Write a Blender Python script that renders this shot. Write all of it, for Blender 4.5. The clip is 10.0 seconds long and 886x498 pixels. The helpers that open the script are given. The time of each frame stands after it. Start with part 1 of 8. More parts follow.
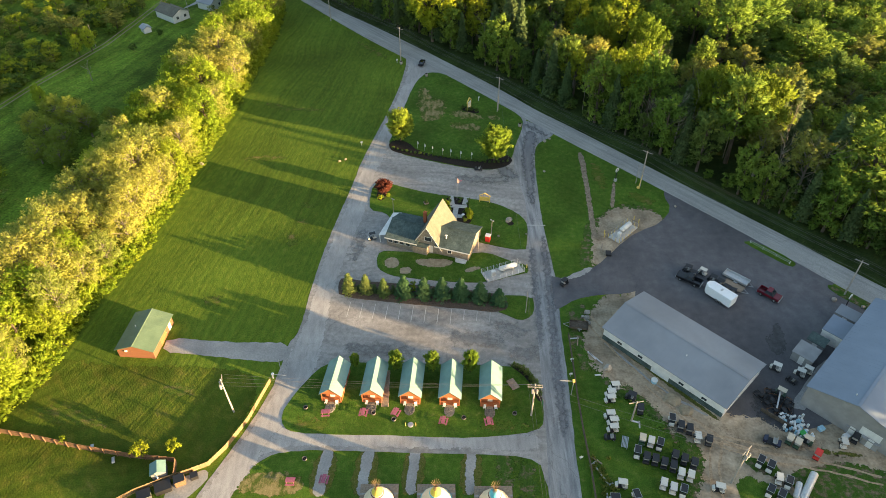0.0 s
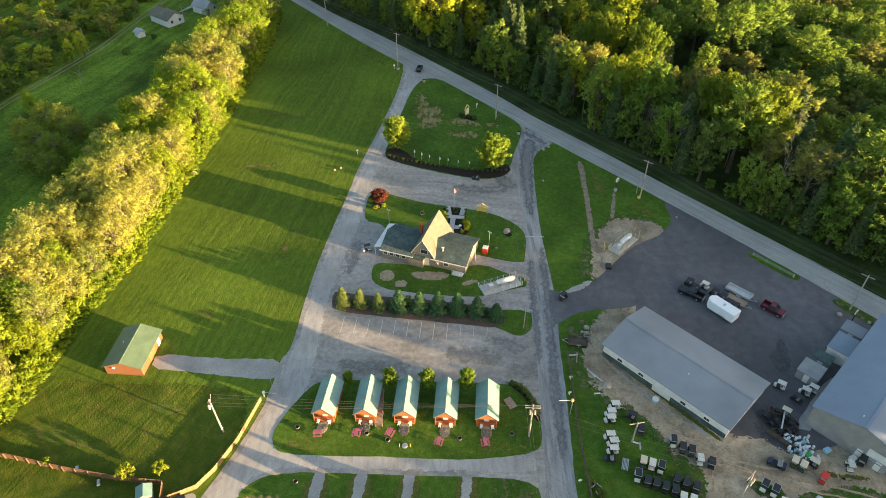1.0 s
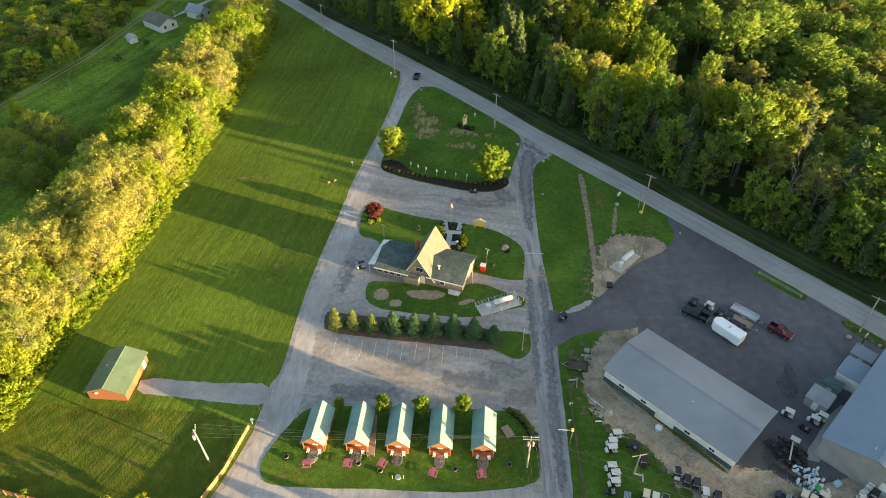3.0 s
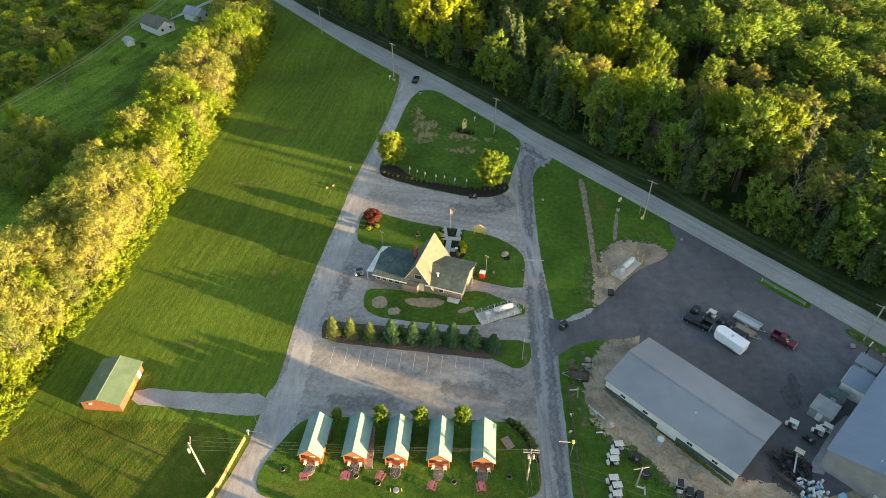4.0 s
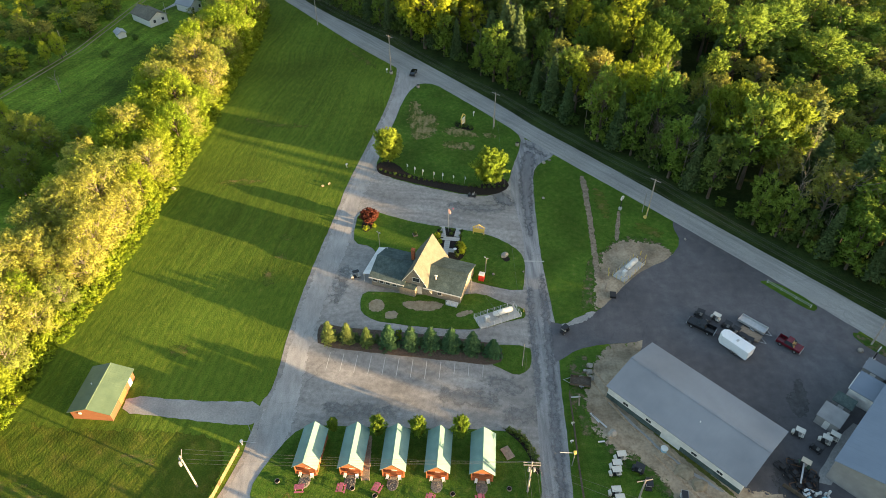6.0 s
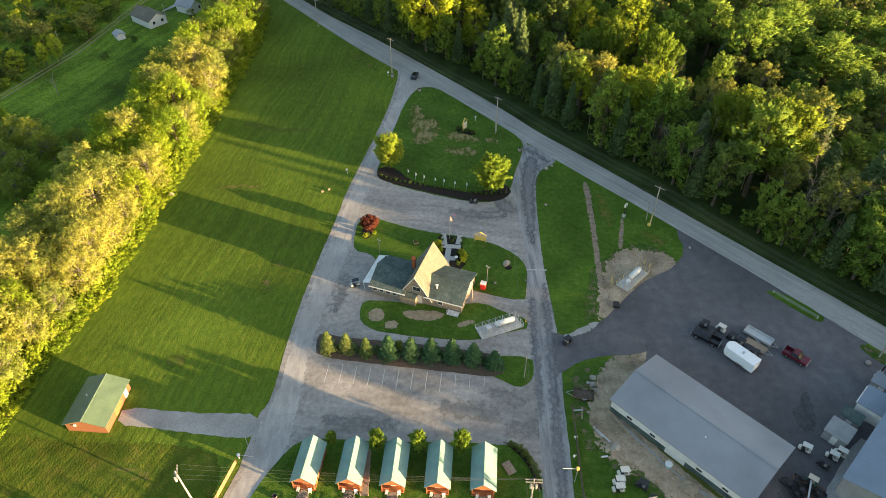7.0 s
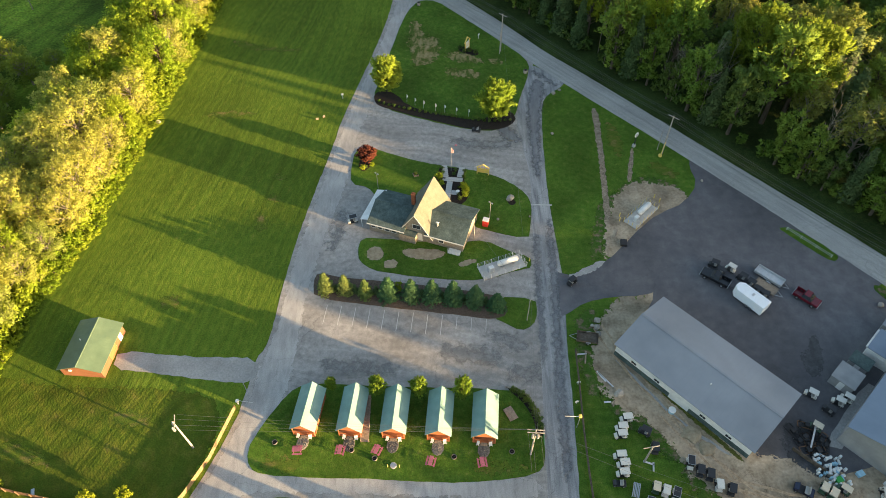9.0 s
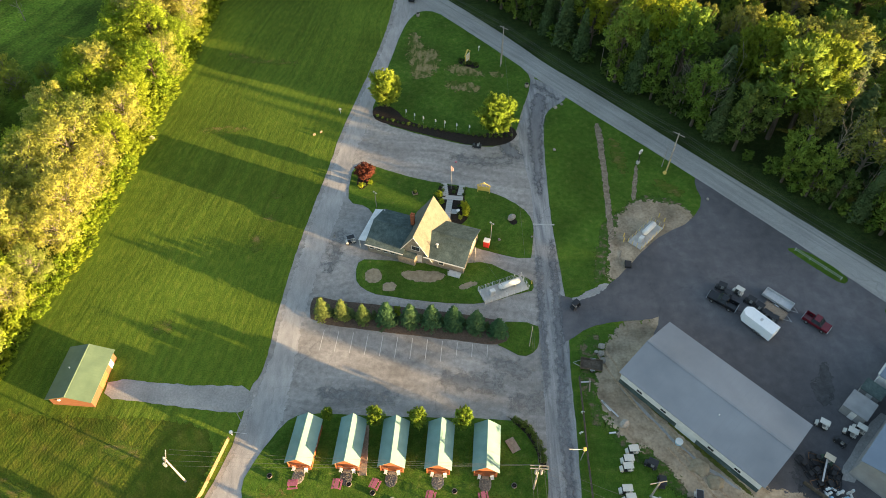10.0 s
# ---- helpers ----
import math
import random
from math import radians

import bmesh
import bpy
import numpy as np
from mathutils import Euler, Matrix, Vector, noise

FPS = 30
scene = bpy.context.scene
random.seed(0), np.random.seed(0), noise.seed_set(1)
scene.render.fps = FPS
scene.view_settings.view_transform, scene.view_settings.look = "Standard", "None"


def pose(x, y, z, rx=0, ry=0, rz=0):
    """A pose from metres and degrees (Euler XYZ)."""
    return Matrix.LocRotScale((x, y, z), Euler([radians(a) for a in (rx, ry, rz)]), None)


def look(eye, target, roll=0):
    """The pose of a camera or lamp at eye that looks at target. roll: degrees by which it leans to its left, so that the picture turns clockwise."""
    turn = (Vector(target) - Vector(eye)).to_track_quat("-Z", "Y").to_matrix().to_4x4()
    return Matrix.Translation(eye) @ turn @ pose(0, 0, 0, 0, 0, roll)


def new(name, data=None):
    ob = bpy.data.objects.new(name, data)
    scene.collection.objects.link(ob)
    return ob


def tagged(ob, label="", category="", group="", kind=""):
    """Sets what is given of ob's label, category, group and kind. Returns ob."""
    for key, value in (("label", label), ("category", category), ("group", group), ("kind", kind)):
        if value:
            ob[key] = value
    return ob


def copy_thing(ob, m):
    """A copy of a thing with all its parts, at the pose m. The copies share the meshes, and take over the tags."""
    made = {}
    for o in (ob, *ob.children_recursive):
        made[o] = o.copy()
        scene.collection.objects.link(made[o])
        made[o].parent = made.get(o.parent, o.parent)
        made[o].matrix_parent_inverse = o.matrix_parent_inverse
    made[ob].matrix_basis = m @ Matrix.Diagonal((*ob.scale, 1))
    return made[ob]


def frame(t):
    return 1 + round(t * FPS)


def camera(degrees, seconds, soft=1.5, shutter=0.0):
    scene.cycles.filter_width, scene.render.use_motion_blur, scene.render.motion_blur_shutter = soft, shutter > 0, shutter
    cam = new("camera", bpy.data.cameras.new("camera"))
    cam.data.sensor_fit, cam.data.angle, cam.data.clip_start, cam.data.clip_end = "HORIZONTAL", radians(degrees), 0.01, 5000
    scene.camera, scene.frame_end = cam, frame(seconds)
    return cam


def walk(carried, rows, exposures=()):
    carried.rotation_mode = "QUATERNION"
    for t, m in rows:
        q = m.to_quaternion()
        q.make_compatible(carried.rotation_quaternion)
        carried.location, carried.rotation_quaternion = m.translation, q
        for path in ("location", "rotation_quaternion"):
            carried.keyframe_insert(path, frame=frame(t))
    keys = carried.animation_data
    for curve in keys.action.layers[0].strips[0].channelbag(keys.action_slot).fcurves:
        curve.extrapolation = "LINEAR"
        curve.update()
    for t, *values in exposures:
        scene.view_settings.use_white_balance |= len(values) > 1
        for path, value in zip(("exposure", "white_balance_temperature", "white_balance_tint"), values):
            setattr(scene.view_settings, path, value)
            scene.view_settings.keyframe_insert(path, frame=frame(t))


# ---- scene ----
cam = camera(66.7, 10.0, soft=0.8)
PATH = [
    (0, (0.124, -0.272, 98.026), (0.123, 1.234, 96.709), -0.5),
    (0.5, (0.493, 1.832, 97.959), (0.494, 3.338, 96.644), -0.4),
    (1, (0.837, 3.802, 97.921), (0.837, 5.308, 96.605), -0.4),
    (1.5, (1.136, 5.541, 97.905), (1.135, 7.047, 96.589), -0.4),
    (2, (1.379, 7.07, 97.927), (1.378, 8.575, 96.61), -0.4),
    (2.5, (1.567, 8.447, 97.939), (1.566, 9.952, 96.621), -0.3),
    (4, (1.85, 11.917, 98.028), (1.85, 13.421, 96.709), -0.3),
    (4.5, (1.932, 13.021, 98.06), (1.932, 14.524, 96.741), -0.3),
    (5, (2.014, 14.084, 98.09), (2.014, 15.577, 96.759), -0.3),
    (5.5, (2.072, 15.17, 98.125), (2.071, 16.648, 96.777), -0.3),
    (5.7, (2.085, 15.661, 98.137), (2.087, 17.138, 96.789), -0.4),
    (7, (2.141, 19.256, 98.347), (2.139, 20.729, 96.995), -0.3),
    (7.5, (2.172, 20.822, 98.369), (2.169, 22.295, 97.016), -0.3),
    (8, (2.251, 22.5, 98.37), (2.246, 23.923, 96.964), -0.4),
    (8.5, (2.248, 24.734, 98.483), (2.243, 26.011, 96.944), -0.5),
    (9, (2.223, 27.116, 98.629), (2.216, 28.388, 97.087), -0.5),
    (9.5, (2.204, 29.613, 98.75), (2.197, 30.884, 97.207), -0.5),
    (10, (2.182, 32.282, 98.816), (2.176, 33.554, 97.273), -0.5),
]
walk(cam, [(t, look(eye, target, roll)) for t, eye, target, roll in PATH], [(0, 2.55, 6580, 10), (10, 2.55, 6580, 10)])

# ---- world, sun, exposure ----
SUN_AZ, SUN_EL = radians(-23.5), radians(6.0)
SUN_DIR = Vector((math.cos(SUN_EL) * math.cos(SUN_AZ), math.cos(SUN_EL) * math.sin(SUN_AZ), math.sin(SUN_EL)))
world = bpy.data.worlds.new("world")
scene.world = world
world.use_nodes = True
wn = world.node_tree.nodes
sky = wn.new("ShaderNodeTexSky")
sky.sky_type = "NISHITA"
sky.sun_disc = False
sky.sun_elevation = SUN_EL
sky.sun_rotation = math.atan2(SUN_DIR.x, SUN_DIR.y)
sky.air_density, sky.dust_density, sky.ozone_density = 1.0, 1.5, 1.0
world.node_tree.links.new(sky.outputs[0], wn["Background"].inputs[0])
wn["Background"].inputs[1].default_value = 0.102
sun_data = bpy.data.lights.new("sun", "SUN")
sun_data.energy, sun_data.angle, sun_data.color = 5.0, radians(0.6), (1.0, 0.68, 0.33)
sun = new("sun", sun_data)
sun.matrix_world = look(SUN_DIR * 300, (0, 0, 0))

# ---- materials ----


def mat(name, stops, scale=3.0, rough=0.8, metal=0.0, bump=0.0, bump_scale=40.0, big=None, stretch=(1, 1, 1), spec=0.3, obj_random=0.0, trans=0.0,
        detail=6.0, turn=0.0, island=0.0, bump_depth=0.05, fine=None, coords="Object", cracks=None, streaks=None, warp=0.0, tint=None, ridges=None):
    """Noise-graded surface: stops are (position, colour); big = (scale, low, high) multiplies at a larger size, fine the same at a small one."""
    m = bpy.data.materials.new(name)
    m.use_nodes = True
    nt = m.node_tree
    n, l = nt.nodes, nt.links
    bsdf = n["Principled BSDF"]
    tc = n.new("ShaderNodeTexCoord")
    mp = n.new("ShaderNodeMapping")
    mp.inputs["Scale"].default_value = stretch
    spin = n.new("ShaderNodeMapping")
    spin.inputs["Rotation"].default_value = (0, 0, turn)
    l.new(tc.outputs[coords], spin.inputs[0])
    l.new(spin.outputs[0], mp.inputs[0])
    nz = n.new("ShaderNodeTexNoise")
    nz.inputs["Scale"].default_value, nz.inputs["Detail"].default_value, nz.inputs["Roughness"].default_value = scale, detail, 0.62
    l.new(mp.outputs[0], nz.inputs["Vector"])
    cr = n.new("ShaderNodeValToRGB")
    els = cr.color_ramp.elements
    while len(els) < len(stops):
        els.new(0.5)
    for e, (p, c) in zip(els, stops):
        e.position, e.color = p, (*c, 1)
    l.new(nz.outputs[0], cr.inputs[0])
    out = cr.outputs[0]

    def times(value_socket, lo, hi, src):
        rg = n.new("ShaderNodeMapRange")
        rg.inputs["From Min"].default_value, rg.inputs["From Max"].default_value = 0.3, 0.7
        rg.inputs["To Min"].default_value, rg.inputs["To Max"].default_value = lo, hi
        l.new(value_socket, rg.inputs[0])
        mx = n.new("ShaderNodeMix")
        mx.data_type, mx.blend_type = "RGBA", "MULTIPLY"
        mx.inputs[0].default_value = 1.0
        l.new(src, mx.inputs[6])
        l.new(rg.outputs[0], mx.inputs[7])
        return mx.outputs[2]

    for spec_big in (big, fine):
        if spec_big:
            nb = n.new("ShaderNodeTexNoise")
            nb.inputs["Scale"].default_value, nb.inputs["Detail"].default_value = spec_big[0], 4
            l.new(tc.outputs[coords], nb.inputs["Vector"])
            out = times(nb.outputs[0], spec_big[1], spec_big[2], out)
    if streaks:
        sm = n.new("ShaderNodeMapping")
        sm.inputs["Scale"].default_value = streaks[0]
        bent = spin.outputs[0]
        if warp:
            wz = n.new("ShaderNodeTexNoise")
            wz.inputs["Scale"].default_value, wz.inputs["Detail"].default_value = 0.035, 1.5
            l.new(tc.outputs[coords], wz.inputs["Vector"])
            wa = n.new("ShaderNodeVectorMath")
            wa.operation = "MULTIPLY_ADD"
            wa.inputs[1].default_value = (warp, warp, 0)
            l.new(wz.outputs["Color"], wa.inputs[0])
            l.new(spin.outputs[0], wa.inputs[2])
            bent = wa.outputs[0]
        l.new(bent, sm.inputs[0])
        sn = n.new("ShaderNodeTexNoise")
        sn.inputs["Scale"].default_value, sn.inputs["Detail"].default_value = 1.0, 5
        l.new(sm.outputs[0], sn.inputs["Vector"])
        out = times(sn.outputs[0], streaks[1], streaks[2], out)
    if cracks:
        wob = n.new("ShaderNodeTexNoise")
        wob.inputs["Scale"].default_value, wob.inputs["Detail"].default_value = 0.35, 4
        l.new(tc.outputs[coords], wob.inputs["Vector"])
        ad = n.new("ShaderNodeVectorMath")
        ad.operation = "MULTIPLY_ADD"
        ad.inputs[1].default_value = (3.5, 3.5, 0)
        l.new(wob.outputs["Color"], ad.inputs[0])
        l.new(tc.outputs[coords], ad.inputs[2])
        vo = n.new("ShaderNodeTexVoronoi")
        vo.feature = "DISTANCE_TO_EDGE"
        vo.inputs["Scale"].default_value = cracks[0]
        l.new(ad.outputs[0], vo.inputs["Vector"])
        rg = n.new("ShaderNodeMapRange")
        rg.inputs["From Max"].default_value = cracks[1]
        rg.inputs["To Min"].default_value, rg.inputs["To Max"].default_value = cracks[2], 1.0
        l.new(vo.outputs["Distance"], rg.inputs[0])
        mx = n.new("ShaderNodeMix")
        mx.data_type, mx.blend_type = "RGBA", "MULTIPLY"
        mx.inputs[0].default_value = 1.0
        l.new(out, mx.inputs[6])
        l.new(rg.outputs[0], mx.inputs[7])
        out = mx.outputs[2]
    if obj_random or island:
        src = n.new("ShaderNodeObjectInfo").outputs["Random"] if obj_random else n.new("ShaderNodeNewGeometry").outputs["Random Per Island"]
        amt = obj_random or island
        rg = n.new("ShaderNodeMapRange")
        rg.inputs["To Min"].default_value, rg.inputs["To Max"].default_value = 1 - amt, 1 + amt
        l.new(src, rg.inputs[0])
        mx = n.new("ShaderNodeMix")
        mx.data_type, mx.blend_type = "RGBA", "MULTIPLY"
        mx.inputs[0].default_value = 1.0
        l.new(out, mx.inputs[6])
        l.new(rg.outputs[0], mx.inputs[7])
        out = mx.outputs[2]
    if tint:
        lo, hi = tint
        info = n.new("ShaderNodeObjectInfo")
        tm = n.new("ShaderNodeMix")
        tm.data_type = "RGBA"
        tm.inputs[6].default_value, tm.inputs[7].default_value = (*lo, 1), (*hi, 1)
        l.new(info.outputs["Random"], tm.inputs[0])
        mx = n.new("ShaderNodeMix")
        mx.data_type, mx.blend_type = "RGBA", "MULTIPLY"
        mx.inputs[0].default_value = 1.0
        l.new(out, mx.inputs[6])
        l.new(tm.outputs[2], mx.inputs[7])
        out = mx.outputs[2]
    l.new(out, bsdf.inputs["Base Color"])
    bsdf.inputs["Roughness"].default_value, bsdf.inputs["Metallic"].default_value = rough, metal
    bsdf.inputs["Specular IOR Level"].default_value = spec
    if bump:
        nb = n.new("ShaderNodeTexNoise")
        nb.inputs["Scale"].default_value, nb.inputs["Detail"].default_value = bump_scale, 5
        l.new(mp.outputs[0], nb.inputs["Vector"])
        bp = n.new("ShaderNodeBump")
        bp.inputs["Strength"].default_value, bp.inputs["Distance"].default_value = min(1, bump), bump_depth
        height = nb.outputs[0]
        for angle, across, along, amount in ridges or ():
            rm = n.new("ShaderNodeMapping")
            rm.vector_type = "TEXTURE"
            rm.inputs["Rotation"].default_value = (0, 0, angle)
            rm.inputs["Scale"].default_value = (1 / across, 1 / along, 1)
            l.new(tc.outputs[coords], rm.inputs[0])
            rn = n.new("ShaderNodeTexNoise")
            rn.inputs["Scale"].default_value, rn.inputs["Detail"].default_value = 1.0, 2
            l.new(rm.outputs[0], rn.inputs["Vector"])
            ra = n.new("ShaderNodeMath")
            ra.operation = "MULTIPLY_ADD"
            ra.inputs[1].default_value = amount
            l.new(rn.outputs[0], ra.inputs[0])
            l.new(height, ra.inputs[2])
            height = ra.outputs[0]
        l.new(height, bp.inputs["Height"])
        l.new(bp.outputs[0], bsdf.inputs["Normal"])
    if trans:
        tr = n.new("ShaderNodeBsdfTranslucent")
        l.new(out, tr.inputs[0])
        ms = n.new("ShaderNodeMixShader")
        ms.inputs[0].default_value = trans
        l.new(bsdf.outputs[0], ms.inputs[1])
        l.new(tr.outputs[0], ms.inputs[2])
        l.new(ms.outputs[0], n["Material Output"].inputs[0])
    return m


SOFT = {}


def feathered(material, lo=1.22, hi=1.28):
    """The same surface, thinning out in ragged crumbs towards the rim of its sheet; the wider lo to hi, the softer."""
    if material.name in SOFT:
        return SOFT[material.name]
    m = material.copy()
    m.name = "ragged_" + material.name
    n, l = m.node_tree.nodes, m.node_tree.links
    rim = n.new("ShaderNodeAttribute")
    rim.attribute_name = "rim"
    tc = n.new("ShaderNodeTexCoord")
    nz = n.new("ShaderNodeTexNoise")
    nz.inputs["Scale"].default_value, nz.inputs["Detail"].default_value, nz.inputs["Roughness"].default_value = 0.75, 8, 0.68
    l.new(tc.outputs["Object"], nz.inputs["Vector"])
    ad = n.new("ShaderNodeMath")
    ad.operation = "MULTIPLY_ADD"
    ad.inputs[1].default_value = 1.5
    l.new(nz.outputs[0], ad.inputs[0])
    l.new(rim.outputs["Fac"], ad.inputs[2])
    rg = n.new("ShaderNodeMapRange")
    rg.interpolation_type = "SMOOTHSTEP"
    rg.inputs["From Min"].default_value, rg.inputs["From Max"].default_value = lo, hi
    l.new(ad.outputs[0], rg.inputs[0])
    clear = n.new("ShaderNodeBsdfTransparent")
    ms = n.new("ShaderNodeMixShader")
    out = n["Material Output"].inputs[0]
    l.new(rg.outputs[0], ms.inputs[0])
    l.new(clear.outputs[0], ms.inputs[1])
    l.new(n["Principled BSDF"].outputs[0], ms.inputs[2])
    l.new(ms.outputs[0], out)
    SOFT[material.name] = m
    return m


def flat(name, c, rough=0.5, metal=0.0, var=0.12, scale=2.0, spec=0.4):
    """Painted or moulded surface with slight mottling."""
    a = tuple(max(0, v * (1 - var)) for v in c)
    b = tuple(min(1, v * (1 + var)) for v in c)
    return mat(name, [(0.3, a), (0.7, b)], scale=scale, rough=rough, metal=metal, spec=spec)


M_FIELD = mat("mown_field_grass", [(0.25, (0.0564, 0.101, 0.0108)), (0.46, (0.0758, 0.124, 0.0132)), (0.62, (0.102, 0.146, 0.0168)), (0.78, (0.159, 0.156, 0.0336)), (0.92, (0.216, 0.176, 0.0779))],
              scale=1.3, rough=0.95, stretch=(1.0, 0.4, 1), bump=1.0, bump_scale=5, bump_depth=0.05, big=(0.035, 0.74, 1.26), spec=0.1, fine=(4.0, 0.74, 1.28), turn=radians(9), streaks=((1.1, 0.02, 1), 0.82, 1.16), warp=9.0,
              ridges=((radians(-9), 1.7, 0.03, 0.95), (radians(-31), 1.3, 0.04, 0.6), (radians(24), 1.2, 0.04, 0.4)))
M_PADDOCK = mat("rough_trampled_grass", [(0.25, (0.045, 0.0792, 0.0084)), (0.46, (0.0625, 0.0935, 0.00997)), (0.62, (0.0938, 0.11, 0.0147)), (0.8, (0.163, 0.132, 0.042))],
                scale=0.5, rough=0.95, detail=9, stretch=(0.7, 1.0, 1), bump=1.0, bump_scale=3.5, bump_depth=0.09, big=(0.07, 0.75, 1.25), spec=0.1, fine=(4.0, 0.78, 1.24), turn=radians(50), streaks=((0.6, 0.06, 1), 0.8, 1.2), warp=30.0,
                ridges=((radians(-24), 1.4, 0.04, 0.9), (radians(38), 1.2, 0.05, 0.6)))
M_LAWN = mat("lawn_grass", [(0.25, (0.0343, 0.0809, 0.00918)), (0.46, (0.0537, 0.11, 0.0126)), (0.64, (0.0805, 0.129, 0.0195)), (0.8, (0.178, 0.157, 0.0688))],
             scale=0.9, rough=0.95, bump=1.0, bump_scale=6, bump_depth=0.1, big=(0.11, 0.75, 1.25), spec=0.1, fine=(5.0, 0.75, 1.25))
M_MEADOW = mat("rough_meadow", [(0.3, (0.062, 0.114, 0.0108)), (0.55, (0.0936, 0.15, 0.0139)), (0.8, (0.162, 0.18, 0.027))],
               scale=0.45, rough=0.95, bump=1.0, bump_scale=2.2, bump_depth=0.16, big=(0.05, 0.5, 1.5), spec=0.1, fine=(1.6, 0.6, 1.4), detail=8, streaks=((0.35, 0.05, 1), 0.65, 1.4), turn=radians(20), warp=10.0)
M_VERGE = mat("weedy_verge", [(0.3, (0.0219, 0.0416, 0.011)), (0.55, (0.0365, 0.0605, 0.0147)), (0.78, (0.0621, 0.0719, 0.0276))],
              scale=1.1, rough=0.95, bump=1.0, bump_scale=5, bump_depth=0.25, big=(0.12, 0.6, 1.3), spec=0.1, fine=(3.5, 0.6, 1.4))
M_LOT = mat("worn_asphalt_lot", [(0.25, (0.216, 0.203, 0.191)), (0.5, (0.305, 0.289, 0.273)), (0.75, (0.406, 0.383, 0.356))],
            scale=1.1, rough=0.9, big=(0.09, 0.76, 1.16), bump=0.1, bump_scale=14, fine=(7.0, 0.86, 1.13), spec=0.2, cracks=(0.07, 0.004, 0.75), turn=radians(6), streaks=((0.06, 0.7, 1), 0.8, 1.13), warp=14.0)
M_DRIVE = mat("pale_worn_drive", [(0.28, (0.272, 0.261, 0.252)), (0.5, (0.359, 0.345, 0.332)), (0.75, (0.434, 0.418, 0.397))],
              scale=1.0, rough=0.9, big=(0.12, 0.82, 1.12), bump=0.1, bump_scale=14, fine=(7.0, 0.86, 1.13), spec=0.2, cracks=(0.09, 0.005, 0.8), stretch=(1, 0.25, 1))
M_SEAL = mat("dark_sealed_asphalt", [(0.3, (0.127, 0.129, 0.138)), (0.7, (0.218, 0.218, 0.224))], scale=1.2, rough=0.85, stretch=(1, 0.2, 1), fine=(7.0, 0.8, 1.2), spec=0.2)
M_LOTSTAIN = mat("darker_lot_asphalt", [(0.3, (0.171, 0.165, 0.16)), (0.7, (0.275, 0.267, 0.256))], scale=1.1, rough=0.9, fine=(7.0, 0.84, 1.15), spec=0.2, big=(0.3, 0.85, 1.15))
M_STAIN = mat("oil_stain", [(0.3, (0.035, 0.035, 0.037)), (0.7, (0.075, 0.074, 0.077))], scale=0.9, rough=0.7, fine=(7.0, 0.8, 1.2), spec=0.3)
M_LANE = mat("patched_asphalt_lane", [(0.3, (0.133, 0.135, 0.144)), (0.5, (0.254, 0.254, 0.256)), (0.72, (0.363, 0.359, 0.351))],
             scale=1.2, rough=0.9, stretch=(1, 0.08, 1), big=(0.12, 0.8, 1.15), bump=0.3, bump_scale=14, spec=0.2, fine=(7.0, 0.8, 1.18), cracks=(0.1, 0.007, 0.65))
M_ROAD = mat("country_road_asphalt", [(0.3, (0.249, 0.246, 0.235)), (0.5, (0.329, 0.323, 0.307)), (0.75, (0.392, 0.384, 0.36))],
             scale=1.6, rough=0.9, stretch=(0.035, 0.8, 1), turn=radians(49), bump=0.25, bump_scale=20, spec=0.2, fine=(6.0, 0.78, 1.2), big=(0.12, 0.88, 1.1), cracks=(0.12, 0.006, 0.8))
M_YARD = mat("dark_asphalt_yard", [(0.25, (0.082, 0.079, 0.086)), (0.5, (0.103, 0.1, 0.107)), (0.75, (0.132, 0.128, 0.132))],
             scale=0.5, rough=0.85, big=(0.045, 0.72, 1.28), bump=0.2, bump_scale=14, fine=(9.0, 0.88, 1.12), spec=0.25, cracks=(0.05, 0.004, 0.85), streaks=((0.3, 0.05, 1), 0.9, 1.1), warp=20.0)
M_DIRT = mat("sandy_dirt", [(0.26, (0.197, 0.146, 0.0986)), (0.46, (0.363, 0.289, 0.202)), (0.75, (0.474, 0.389, 0.287))],
             scale=0.5, rough=0.95, big=(0.14, 0.5, 1.25), bump=0.4, bump_scale=6, spec=0.1, fine=(2.2, 0.8, 1.14))
M_GRAVEL = mat("grey_gravel", [(0.3, (0.25, 0.247, 0.24)), (0.7, (0.37, 0.36, 0.345))], scale=3, rough=0.95, bump=0.6, bump_scale=12, big=(0.2, 0.8, 1.15), spec=0.1)
M_MULCH = mat("dark_mulch", [(0.3, (0.014, 0.012, 0.011)), (0.7, (0.04, 0.033, 0.028))], scale=5, rough=0.95, bump=1.0, bump_scale=9, spec=0.1)
M_BED = mat("brown_bark_bed", [(0.3, (0.06, 0.045, 0.035)), (0.7, (0.13, 0.1, 0.078))], scale=4, rough=0.95, bump=1.0, bump_scale=9, spec=0.1)
M_EARTH = mat("bare_earth", [(0.3, (0.22, 0.175, 0.115)), (0.7, (0.36, 0.3, 0.21))], scale=1.2, rough=0.95, bump=0.6, bump_scale=7, spec=0.1)
M_SOIL = mat("dug_soil", [(0.3, (0.13, 0.1, 0.07)), (0.7, (0.32, 0.26, 0.19))], scale=1.2, rough=0.95, bump=0.6, bump_scale=7, spec=0.1, fine=(4.0, 0.7, 1.3))
